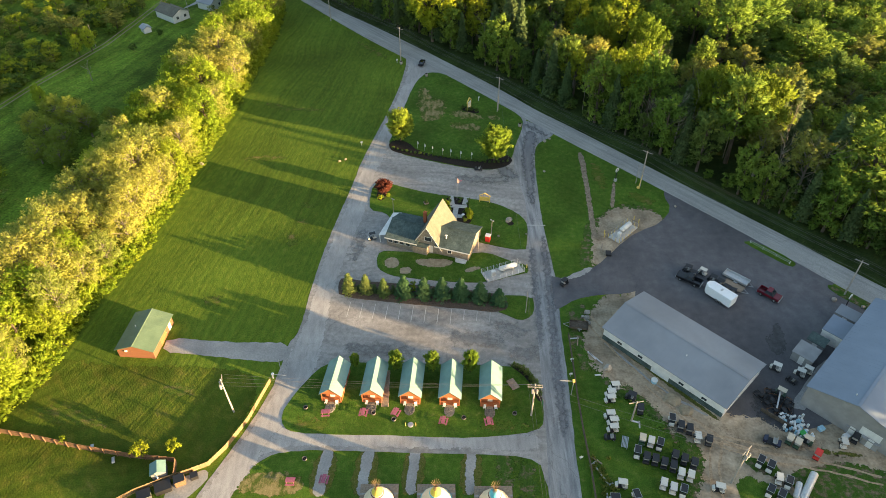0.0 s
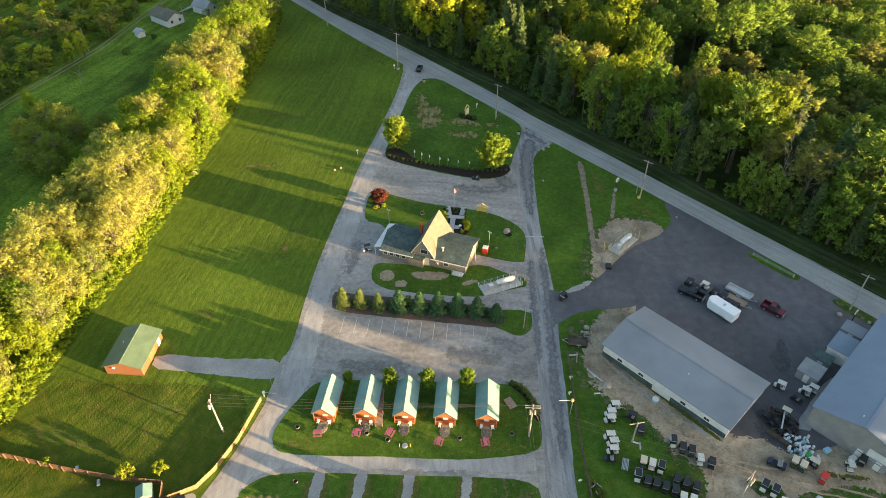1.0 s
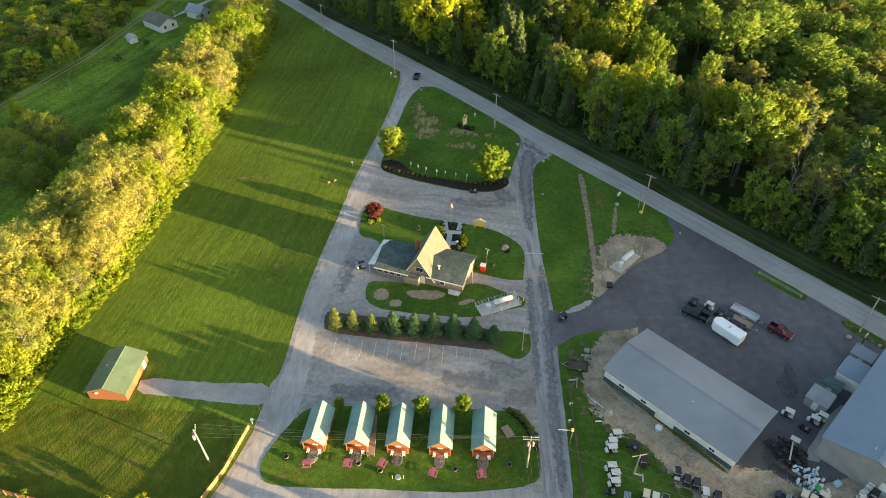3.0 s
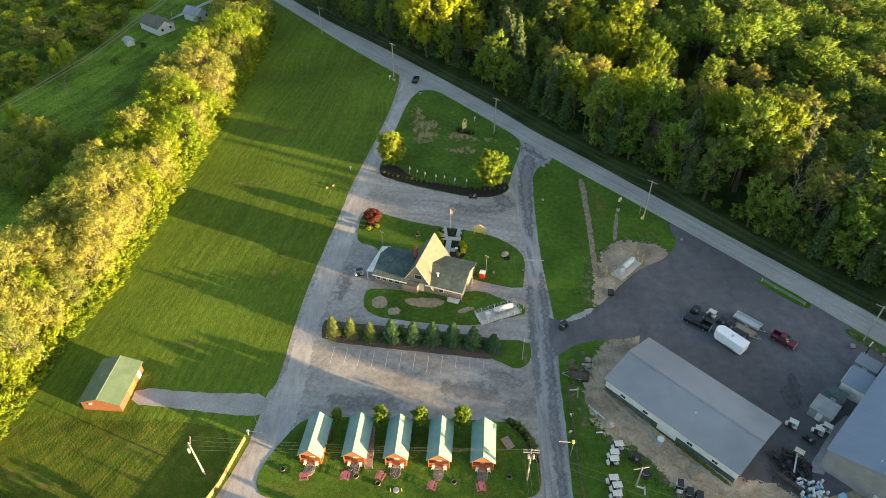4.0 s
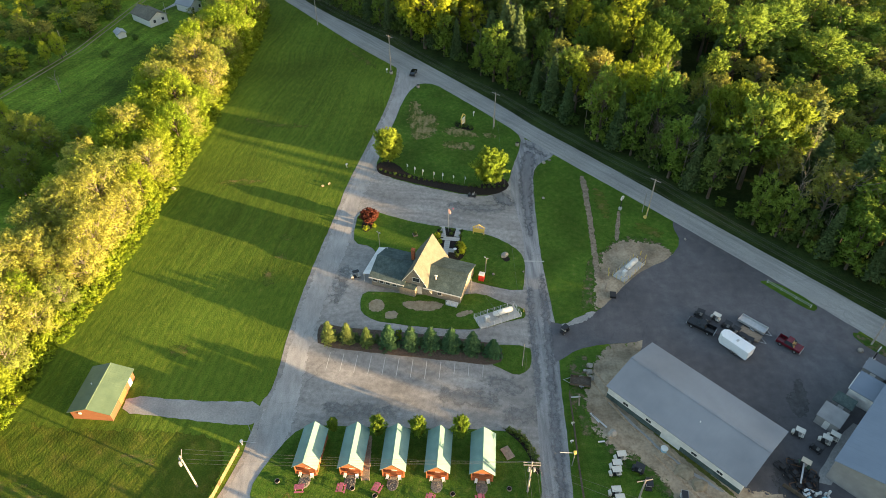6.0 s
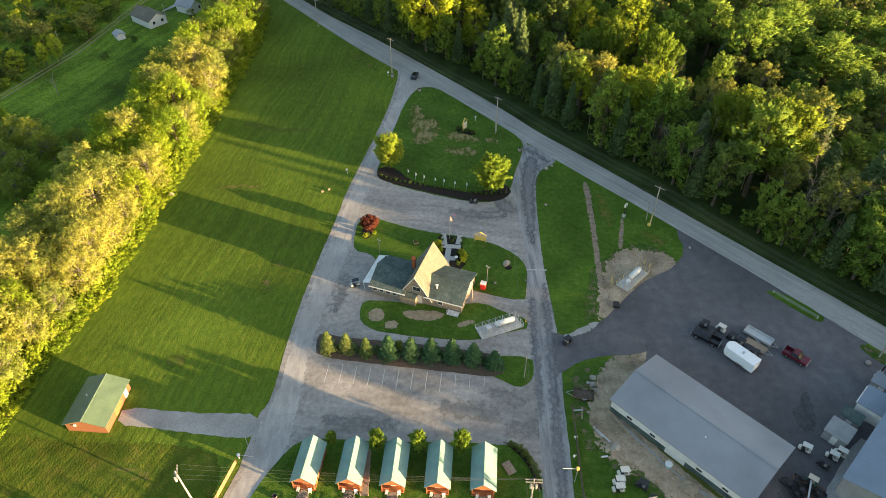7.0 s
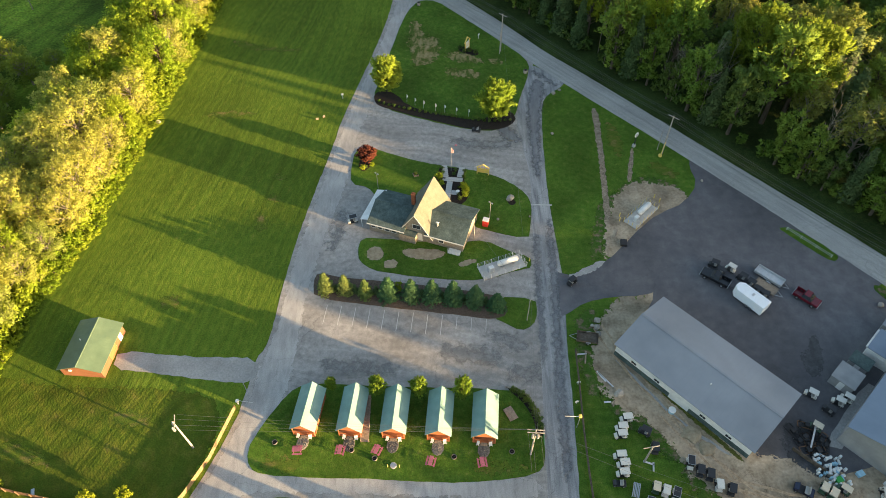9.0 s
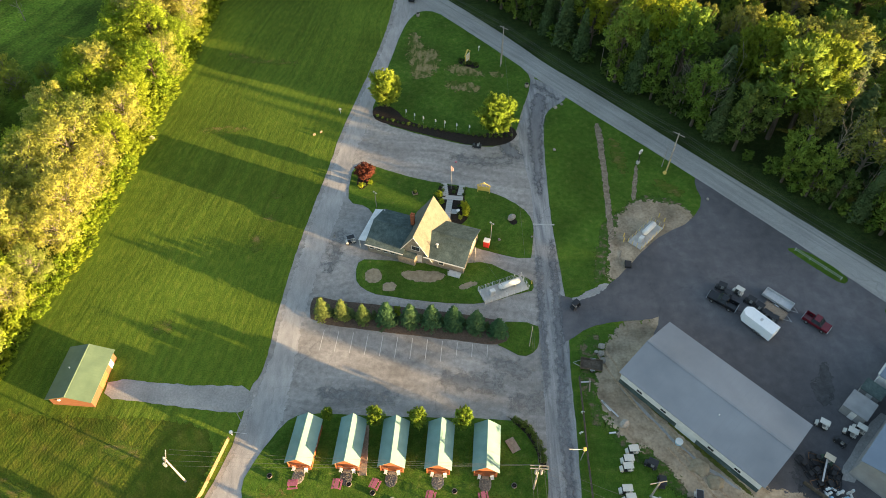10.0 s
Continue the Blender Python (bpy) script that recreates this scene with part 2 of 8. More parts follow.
M_DRY = mat("dry_straw_grass", [(0.3, (0.07, 0.1, 0.015)), (0.5, (0.1, 0.108, 0.024)), (0.72, (0.155, 0.135, 0.052))], scale=1.6, rough=0.95, bump=1.0, bump_scale=6, bump_depth=0.2, spec=0.1, fine=(5.0, 0.7, 1.3))
M_PATCH_STRAW = mat("patchy_straw_lawn", [(0.3, (0.045, 0.09, 0.014)), (0.44, (0.075, 0.1, 0.02)), (0.52, (0.19, 0.165, 0.07)), (0.72, (0.3, 0.235, 0.125))], scale=0.6, rough=0.95, stretch=(1.2, 0.6, 1), bump=1.0, bump_scale=6, bump_depth=0.1, spec=0.1, fine=(5.0, 0.75, 1.25), detail=9)
M_PATCH_DRY = mat("patchy_dry_grass", [(0.3, (0.06, 0.105, 0.013)), (0.5, (0.08, 0.115, 0.016)), (0.62, (0.13, 0.12, 0.035)), (0.8, (0.21, 0.15, 0.075))], scale=0.7, rough=0.95, stretch=(0.6, 1.0, 1), bump=1.0, bump_scale=6, bump_depth=0.1, spec=0.1, fine=(5.0, 0.75, 1.25), detail=9)
M_PATCH_DIRT = mat("grass_and_bare_dirt", [(0.3, (0.0344, 0.0861, 0.0115)), (0.5, (0.0516, 0.0998, 0.0161)), (0.6, (0.14, 0.11, 0.07)), (0.78, (0.27, 0.21, 0.135))], scale=0.8, rough=0.95, bump=1.0, bump_scale=5, bump_depth=0.12, spec=0.1, fine=(4.0, 0.75, 1.25), detail=9)
M_WIRE = flat("grey_cable", (0.13, 0.13, 0.13), rough=0.6)
M_BARK = mat("bark", [(0.3, (0.06, 0.048, 0.036)), (0.7, (0.14, 0.115, 0.09))], scale=3, rough=0.95, stretch=(1, 1, 0.2), bump=0.8, bump_scale=8, spec=0.1)
M_DEAD = mat("bare_branch", [(0.3, (0.16, 0.14, 0.115)), (0.7, (0.28, 0.25, 0.21))], scale=3, rough=0.95, spec=0.1)


def leaf(name, a, b, trans=0.4):
    return mat(name, [(0.3, a), (0.7, b)], scale=0.35, rough=0.75, island=0.12, trans=trans, spec=0.15, big=(0.25, 0.8, 1.2), tint=((0.8, 0.88, 0.85), (1.22, 1.1, 1.1)))


M_LEAF_GREEN = leaf("green_leaves", (0.147, 0.248, 0.0381), (0.217, 0.322, 0.0507))
M_LEAF_DARK = leaf("dark_green_leaves", (0.0988, 0.17, 0.0386), (0.149, 0.225, 0.0507))
M_LEAF_OLIVE = leaf("olive_leaves", (0.196, 0.232, 0.0483), (0.267, 0.294, 0.0665))
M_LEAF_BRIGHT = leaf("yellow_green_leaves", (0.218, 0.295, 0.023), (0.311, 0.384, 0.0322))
M_LEAF_OLD = leaf("fresh_green_leaves", (0.147, 0.217, 0.0206), (0.208, 0.286, 0.0309))
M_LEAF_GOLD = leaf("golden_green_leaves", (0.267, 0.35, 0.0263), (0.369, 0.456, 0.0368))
M_HEDGE_LIME = leaf("lime_hedgerow_leaves", (0.246, 0.352, 0.0288), (0.354, 0.456, 0.0456), 0.55)
M_HEDGE_CREAM = leaf("cream_hedgerow_leaves", (0.303, 0.345, 0.072), (0.405, 0.443, 0.102), 0.55)
M_HEDGE_OLIVE = leaf("olive_hedgerow_leaves", (0.221, 0.293, 0.042), (0.303, 0.371, 0.06), 0.55)
M_LAWN_LEAF = leaf("lime_lawn_tree_leaves", (0.224, 0.333, 0.0385), (0.308, 0.422, 0.055), 0.5)
M_LEAF_RED = leaf("wine_red_leaves", (0.1, 0.035, 0.026), (0.17, 0.06, 0.04))
M_NEEDLE = leaf("spruce_needles", (0.05, 0.088, 0.032), (0.09, 0.13, 0.045), 0.15)
# sunlight on the row's first spruces, put into the needle colour
M_NEEDLE_SUNLIT = leaf("pale_spruce_needles", (0.12, 0.18, 0.05), (0.185, 0.235, 0.065), 0.3)
M_NEEDLE_MID = leaf("green_spruce_needles", (0.052, 0.12, 0.05), (0.09, 0.17, 0.068), 0.25)

M_TEAL = mat("teal_metal_roof", [(0.3, (0.135, 0.24, 0.225)), (0.7, (0.17, 0.28, 0.262))], scale=0.6, rough=0.6, spec=0.3, big=(0.3, 0.9, 1.08))
M_GREENROOF = mat("green_metal_roof", [(0.3, (0.085, 0.135, 0.085)), (0.7, (0.11, 0.165, 0.105))], scale=0.6, rough=0.45, spec=0.5, big=(0.3, 0.9, 1.08))
M_CEDAR = mat("orange_stained_siding", [(0.3, (0.28, 0.09, 0.035)), (0.7, (0.38, 0.14, 0.06))], scale=1.5, rough=0.7, stretch=(0.3, 0.3, 6), bump=0.3, bump_scale=5)
M_REDSIDE = mat("red_stained_siding", [(0.3, (0.16, 0.068, 0.036)), (0.7, (0.225, 0.1, 0.054))], scale=1.5, rough=0.75, stretch=(0.3, 0.3, 8), bump=0.3, bump_scale=5)
M_GREYMETAL = mat("grey_metal_roof", [(0.3, (0.21, 0.225, 0.25)), (0.7, (0.25, 0.265, 0.29))], scale=0.25, rough=0.45, big=(0.1, 0.88, 1.1), spec=0.5)
M_BLUEMETAL = mat("blue_grey_metal_roof", [(0.3, (0.165, 0.205, 0.265)), (0.7, (0.195, 0.24, 0.305))], scale=0.25, rough=0.45, big=(0.1, 0.9, 1.08), spec=0.5)
M_WALLGREY = mat("pale_grey_siding", [(0.3, (0.24, 0.24, 0.245)), (0.7, (0.31, 0.31, 0.31))], scale=0.6, rough=0.6, big=(0.4, 0.85, 1.08))
M_WALLWHITE = mat("white_siding", [(0.3, (0.6, 0.6, 0.6)), (0.7, (0.72, 0.72, 0.71))], scale=0.8, rough=0.6, big=(0.4, 0.88, 1.06))
M_SHINGLE = mat("slate_grey_shingles", [(0.3, (0.0576, 0.0816, 0.0792)), (0.7, (0.0912, 0.12, 0.115))], scale=1.4, rough=0.95, spec=0.03, bump=0.4, bump_scale=10, fine=(7.0, 0.75, 1.25), big=(0.35, 0.75, 1.25))
M_TANROOF = mat("tan_aframe_shingles", [(0.3, (0.12, 0.118, 0.098)), (0.7, (0.15, 0.147, 0.122))], scale=1.2, rough=0.9, spec=0.05, fine=(6.0, 0.85, 1.15), big=(0.3, 0.88, 1.1))
M_STONEWALL = mat("tan_stone_wall", [(0.3, (0.2, 0.165, 0.125)), (0.7, (0.34, 0.29, 0.23))], scale=2.2, rough=0.9, bump=0.5, bump_scale=6)
M_WHITE = flat("white_paint", (0.66, 0.66, 0.64), var=0.06)
M_GLASS = mat("window_glass", [(0.3, (0.02, 0.025, 0.03)), (0.7, (0.05, 0.06, 0.07))], scale=1.0, rough=0.08, spec=0.8)
M_BRICK = mat("red_brick", [(0.3, (0.3, 0.08, 0.035)), (0.7, (0.45, 0.15, 0.07))], scale=5, rough=0.9)
M_WOOD = mat("new_fence_wood", [(0.3, (0.18, 0.12, 0.065)), (0.7, (0.26, 0.18, 0.1))], scale=2, rough=0.8, stretch=(1, 1, 0.2), obj_random=0.15)
M_OLDWOOD = mat("weathered_wood", [(0.3, (0.2, 0.15, 0.11)), (0.7, (0.34, 0.27, 0.2))], scale=3, rough=0.9)
M_BROWNWOOD = mat("brown_fence_wood", [(0.3, (0.13, 0.075, 0.045)), (0.7, (0.22, 0.13, 0.08))], scale=3, rough=0.9, obj_random=0.15)
M_POLE = mat("utility_pole_wood", [(0.3, (0.26, 0.24, 0.22)), (0.7, (0.38, 0.355, 0.325))], scale=4, rough=0.9, stretch=(1, 1, 0.1))
M_GALV = flat("galvanised_steel", (0.45, 0.46, 0.47), rough=0.4, metal=0.7)
M_BLACK = flat("black_plastic", (0.018, 0.018, 0.02), rough=0.5)
M_RUBBER = flat("tyre_rubber", (0.02, 0.02, 0.02), rough=0.85)
M_YELLOW = flat("yellow_paint", (0.62, 0.46, 0.12), rough=0.6)
M_RED = flat("red_paint", (0.55, 0.04, 0.03), rough=0.4)
M_PURPLE = mat("faded_maroon_wood", [(0.3, (0.25, 0.075, 0.12)), (0.7, (0.36, 0.12, 0.18))], scale=3, rough=0.8)
M_CONCRETE = mat("pale_concrete", [(0.3, (0.36, 0.36, 0.34)), (0.7, (0.48, 0.47, 0.45))], scale=1.2, rough=0.9, big=(0.4, 0.85, 1.1))
M_LINE = mat("worn_white_line", [(0.3, (0.4, 0.392, 0.376)), (0.6, (0.6, 0.592, 0.568))], scale=2.5, rough=0.85)
M_STONE = mat("pale_field_stone", [(0.3, (0.2, 0.18, 0.155)), (0.7, (0.36, 0.33, 0.29))], scale=3, rough=0.9, obj_random=0.25)
M_PATIO = mat("dark_patio_stone", [(0.3, (0.1, 0.09, 0.08)), (0.7, (0.22, 0.2, 0.175))], scale=3, rough=0.9, obj_random=0.3)
M_TRACK = mat("rutted_dirt", [(0.3, (0.25, 0.18, 0.115)), (0.7, (0.46, 0.35, 0.235))], scale=1.0, rough=0.95, bump=0.4, bump_scale=6, spec=0.1, fine=(3.0, 0.75, 1.2))

# ---- mesh helpers ----
def obj(name, bm, material, parent=None, smooth=False):
    me = bpy.data.meshes.new(name)
    bmesh.ops.recalc_face_normals(bm, faces=bm.faces)
    bm.to_mesh(me)
    bm.free()
    me.materials.append(material)
    if smooth:
        for p in me.polygons:
            p.use_smooth = True
    ob = new(name, me)
    if parent is not None:
        ob.parent = parent
    return ob


def part(name, bm, material, parent, label="", smooth=False):
    ob = obj(name, bm, material, parent, smooth)
    if label:
        ob["label"] = label
    return ob


def twin(src, m, parent=None):
    """Another object on the same mesh, placed by a matrix in its parent's space."""
    ob = new(src.name.split(".")[0], src.data)
    ob.parent = parent if parent is not None else src.parent
    ob.matrix_basis = m
    return ob


def thing(name, m, label, category, group="", kind=""):
    e = new(name)
    e.empty_display_size = 0.2
    e.matrix_basis = m
    return tagged(e, label, category, group, kind)


def box(bm, x0, x1, y0, y1, z0, z1, m=None, bevel=0.0):
    vs = [bm.verts.new((x, y, z)) for x in (x0, x1) for y in (y0, y1) for z in (z0, z1)]
    fs = [bm.faces.new([vs[i] for i in f]) for f in ((0, 1, 3, 2), (4, 6, 7, 5), (0, 4, 5, 1), (2, 3, 7, 6), (0, 2, 6, 4), (1, 5, 7, 3))]
    if bevel:
        es = list({e for f in fs for e in f.edges})
        r = bmesh.ops.bevel(bm, geom=es, offset=bevel, segments=1, affect="EDGES")
        vs = list({v for f in r["faces"] for v in f.verts} | {v for v in vs if v.is_valid})
    if m is not None:
        bmesh.ops.transform(bm, matrix=m, verts=[v for v in vs if v.is_valid])
    return bm


def cyl(bm, a, b, r0, r1=None, seg=8):
    """A tapered round bar from a to b."""
    a, b = Vector(a), Vector(b)
    r1 = r0 if r1 is None else r1
    q = (b - a).to_track_quat("Z", "Y").to_matrix()
    rings = []
    for c, r in ((a, r0), (b, r1)):
        rings.append([bm.verts.new(c + q @ Vector((r * math.cos(2 * math.pi * i / seg), r * math.sin(2 * math.pi * i / seg), 0))) for i in range(seg)])
    for i in range(seg):
        bm.faces.new((rings[0][i], rings[0][(i + 1) % seg], rings[1][(i + 1) % seg], rings[1][i]))
    bm.faces.new(rings[0][::-1])
    bm.faces.new(rings[1])
    return bm


def prism(bm, profile, y0, y1):
    """A profile in x, z drawn out along y."""
    a = [bm.verts.new((x, y0, z)) for x, z in profile]
    b = [bm.verts.new((x, y1, z)) for x, z in profile]
    n = len(profile)
    for i in range(n):
        bm.faces.new((a[i], a[(i + 1) % n], b[(i + 1) % n], b[i]))
    bm.faces.new(a[::-1])
    bm.faces.new(b)
    return bm


def ball(bm, c, r, sx=1, sy=1, sz=1, sub=2, rough=0.0, seed=0):
    res = bmesh.ops.create_icosphere(bm, subdivisions=sub, radius=1)
    for v in res["verts"]:
        k = 1 + rough * noise.noise(v.co * 1.6 + Vector((seed * 7.3, 0, 0)))
        v.co = Vector((v.co.x * sx * k, v.co.y * sy * k, v.co.z * sz * k)) * r + Vector(c)
    return bm


def B():
    return bmesh.new()


def ragged(pts, rounds=2, step=1.0, amp=0.12, seed=0.0):
    """A closed outline: corners cut off, then broken up into short uneven pieces."""
    p = [Vector((x, y)) for x, y in pts]
    for _ in range(rounds):
        q = []
        for i in range(len(p)):
            a, b = p[i], p[(i + 1) % len(p)]
            q += [a.lerp(b, 0.25), a.lerp(b, 0.75)]
        p = q
    out = []
    for i in range(len(p)):
        a, b = p[i], p[(i + 1) % len(p)]
        k = max(1, int((b - a).length / step))
        out += [a.lerp(b, j / k) for j in range(k)]
    res = []
    for v in out:
        w = Vector((v.x, v.y, seed))
        d = noise.noise_vector(w * 0.7) * amp + noise.noise_vector(w * 2.3) * amp * 0.5
        res.append((v.x + d.x, v.y + d.y))
    return res


def sheet(name, pts, z, material, label, category, kind="structure", rounds=2, step=1.0, amp=0.12, depth=0.12, parent=None):
    """A thin slab of ground cover with an uneven rim that goes down into the ground."""
    bm = B()
    rim = ragged(pts, rounds, step, amp, len(name) * 1.7 + z * 50)
    top = [bm.verts.new((x, y, z)) for x, y in rim]
    low = [bm.verts.new((x, y, z - depth)) for x, y in rim]
    f = bm.faces.new(top)
    n = len(rim)
    for i in range(n):
        bm.faces.new((top[i], low[i], low[(i + 1) % n], top[(i + 1) % n]))
    bmesh.ops.triangulate(bm, faces=[f])
    ob = obj(name, bm, material, parent)
    return tagged(ob, label, category, kind=kind) if parent is None else ob


def soft_sheet(name, pts, z, material, label, category, width=1.0, step=0.6, rounds=2, faint=False):
    """A film of ground cover on a fine grid, which fades into what lies beneath it within width of its outline."""
    rim = np.array(ragged(pts, rounds, 4.0, 0.0))
    a, b = rim, np.roll(rim, -1, 0)
    lo, hi = rim.min(0) - width, rim.max(0) + width
    nx, ny = (int((hi[i] - lo[i]) / step) + 2 for i in (0, 1))
    gx, gy = np.meshgrid(lo[0] + step * np.arange(nx), lo[1] + step * np.arange(ny), indexing="ij")
    p = np.stack([gx.ravel(), gy.ravel()], 1)
    best, inside = np.full(len(p), 1e9), np.zeros(len(p), bool)
    for u, v in zip(a, b):
        d = v - u
        t = np.clip(((p - u) @ d) / max(1e-9, d @ d), 0, 1)
        best = np.minimum(best, np.linalg.norm(p - u - t[:, None] * d, axis=1))
        if u[1] != v[1]:
            cross = u[0] + (p[:, 1] - u[1]) / (v[1] - u[1]) * d[0]
            inside ^= ((u[1] > p[:, 1]) != (v[1] > p[:, 1])) & (p[:, 0] < cross)
    near = np.where(inside, best, -best)
    index = np.arange(nx * ny).reshape(nx, ny)
    quads = np.stack([index[:-1, :-1], index[1:, :-1], index[1:, 1:], index[:-1, 1:]], -1).reshape(-1, 4)
    quads = quads[near[quads].max(1) > -width]
    used, flat_index = np.unique(quads, return_inverse=True)
    co = np.column_stack([p[used], np.full(len(used), z)])
    me = bpy.data.meshes.new(name)
    me.from_pydata(co.tolist(), [], flat_index.reshape(-1, 4).tolist())
    me.attributes.new("rim", "FLOAT", "POINT").data.foreach_set("value", np.clip(0.5 + near[used] / (2 * width), 0, 1).astype(np.float32))
    me.materials.append(feathered(material, 0.95, 1.6) if faint else feathered(material))
    return tagged(new(name, me), label, category, kind="structure")


# ---- ground ----
bm = B()
vs = [bm.verts.new(v) for v in ((-1500, -1500, 0), (1500, -1500, 0), (1500, 2500, 0), (-1500, 2500, 0))]
bm.faces.new(vs)
tagged(obj("ground", bm, M_FIELD), "mown green grass field with faint mowing stripes", "ground", kind="structure")
soft_sheet("ground_meadow", [(-400, 40), (-92, 40), (-84, 90), (-80, 150), (-78, 200), (-76, 262), (-60, 330), (-400, 330)], 0.02, M_MEADOW,
      "rough shaded meadow behind the tree line", "meadow", width=3.0, step=2.5)
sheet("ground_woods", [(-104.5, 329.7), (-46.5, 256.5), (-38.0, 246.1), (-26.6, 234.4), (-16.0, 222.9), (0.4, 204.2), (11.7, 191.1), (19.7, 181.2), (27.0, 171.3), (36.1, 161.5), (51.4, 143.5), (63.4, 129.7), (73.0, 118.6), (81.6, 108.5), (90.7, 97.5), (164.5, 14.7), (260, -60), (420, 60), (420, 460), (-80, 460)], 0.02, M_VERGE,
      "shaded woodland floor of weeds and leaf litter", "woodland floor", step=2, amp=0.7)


def worn(pts, z, material=M_PATCH_DRY, label="dry straw-coloured patch of worn grass", cat="dry grass", amp=0.9):
    """A ragged sheet of mixed grass and straw or dirt."""
    return soft_sheet("ground_dry_patch", pts, z, material, label, cat, max(1.0, amp * 2.4))


# paved lot with its drives
sheet("road_lot", [(-14.5, 212), (-11.6, 207.4), (-11.3, 203.4), (-11.7, 198.5), (-12.6, 188.7), (-15.4, 172.7), (-17.8, 161.5), (-20.9, 147), (-22, 138.2), (-24.3, 124.5), (-26.2, 112.4), (-27.4, 99.9), (-27.8, 90.7), (-28.4, 86.6), (-29.6, 85),
                   (-29.9, 80.2), (-30.3, 77.8), (-30.8, 74), (-31.9, 70.4), (-33.9, 64.9), (-36, 60), (-38.9, 53.4), (-42, 45), (-35.5, 45), (-33.4, 54), (-31.2, 58.6), (-29.2, 60.4), (-26.6, 61.4),
                   (-21.1, 61.7), (-8, 61.1), (5.9, 60.6), (13.6, 60.1), (16.2, 57.9), (16.5, 45), (20.5, 45), (20.5, 100), (23.5, 166), (25, 170), (14, 184), (2, 198), (-8, 209)], 0.02, M_LOT,
      "worn grey asphalt lot and drives with stains", "parking lot", rounds=1)
soft_sheet("road_west_drive", [(-13.2, 211), (-10.5, 206), (-10.8, 198.5), (-11.7, 188.7), (-14.5, 172.7), (-16.9, 161.5), (-20.0, 147), (-21.1, 138.2), (-23.4, 124.5), (-25.3, 112.4), (-26.5, 99.9), (-26.9, 90.7), (-28.2, 85.4), (-29.0, 80.2), (-29.9, 74), (-33.0, 64.9), (-38.0, 53.4), (-41.0, 45), (-35.6, 45), (-33.3, 54.4), (-30.2, 60), (-27.4, 66), (-25.6, 73), (-23.2, 79.6), (-23, 92), (-22.6, 100), (-21, 112), (-18.4, 124), (-17.6, 138), (-14.4, 153), (-11.4, 171.6), (-8.7, 187), (-5.6, 195.6), (0, 196.6), (-6, 205)], 0.024, M_DRIVE,
      "pale worn asphalt drive along the field", "drive", width=0.9, step=0.6, rounds=1)
soft_sheet("road_south_lane", [(-31, 59.4), (-29.2, 61.2), (-26.6, 62.2), (-21, 62.5), (-8, 62.0), (5.9, 61.5), (15.6, 61.0), (16.4, 64.4), (9, 64.2), (1.3, 64.3), (-8, 64.9), (-17.7, 65.2), (-25, 65.6), (-28, 66.4)], 0.028, M_DRIVE,
      "pale worn asphalt lane before the cabins", "drive", width=0.9, step=0.6, rounds=1)
sheet("road_east_lane", [(16.3, 40), (16.3, 52.9), (16.9, 60), (17.5, 72), (18.1, 84), (18.6, 97), (18.9, 108), (19.5, 118), (20.0, 128), (19.0, 138), (18.2, 145.5), (20.2, 154), (22.4, 163), (22.4, 168.2),
                         (31, 160), (29.5, 157.6), (26.5, 155.6), (24.5, 151.7), (23.8, 142.4), (23.1, 126), (23.3, 111.7), (23.8, 102.7), (23.2, 92.8), (22.8, 86.8), (22.5, 77.3), (22, 67.5), (21.4, 57.9), (21.2, 40)],
      0.03, M_LANE, "patched dark and pale asphalt lane", "drive", rounds=1)
sheet("road_public", [(-110, 328), (-52.6, 256.4), (-36.2, 235.4), (-25.1, 221.7), (-14.8, 210.0), (0.9, 193.3), (11.9, 182), (19.6, 172.4), (33.3, 156.2), (45.8, 142.3), (62, 123.6), (71.2, 112.5), (79.4, 102.2), (88.1, 91.6), (160, 10),
                      (165, 15), (91.3, 98), (82.2, 109), (73.6, 119.1), (64, 130.2), (52, 144), (36.7, 162), (27.6, 171.8), (20.3, 181.7), (12.3, 191.6), (1, 204.7), (-15.4, 223.4), (-26, 234.9), (-37.4, 246.6), (-46, 257), (-104, 330)],
      0.045, M_ROAD, "grey two-lane country road", "road", rounds=1, amp=0.08)
sheet("pavement_shed_path", [(-29, 84.9), (-37.2, 85.1), (-44.3, 85.5), (-53.2, 86.6), (-53.2, 82.8), (-46.7, 82.3), (-36.3, 80.7), (-29, 80.1)], 0.026, M_GRAVEL,
      "grey gravel path to the shed", "path", amp=0.2, step=0.7, rounds=1)
sheet("road_yard", [(22.6, 102.9), (24, 102.5), (26.2, 101.8), (32.2, 105.2), (35.9, 108.8), (39.9, 113.4), (44.5, 117.3), (50.4, 120.3), (54.2, 125.6), (53.6, 130.4), (54.6, 134), (58, 132), (66, 122), (78, 107.6), (83, 101), (79.4, 98.5), (82, 95),
                    (90, 86), (84, 74), (63, 64), (57, 67.5), (48.5, 67), (44, 72), (36, 91), (40.2, 98.3), (37.8, 97.5), (31.9, 97.2), (27, 96.0), (23.4, 93.4), (22.4, 93)], 0.035, M_YARD,
      "dark asphalt yard with oil stains", "yard", rounds=1)
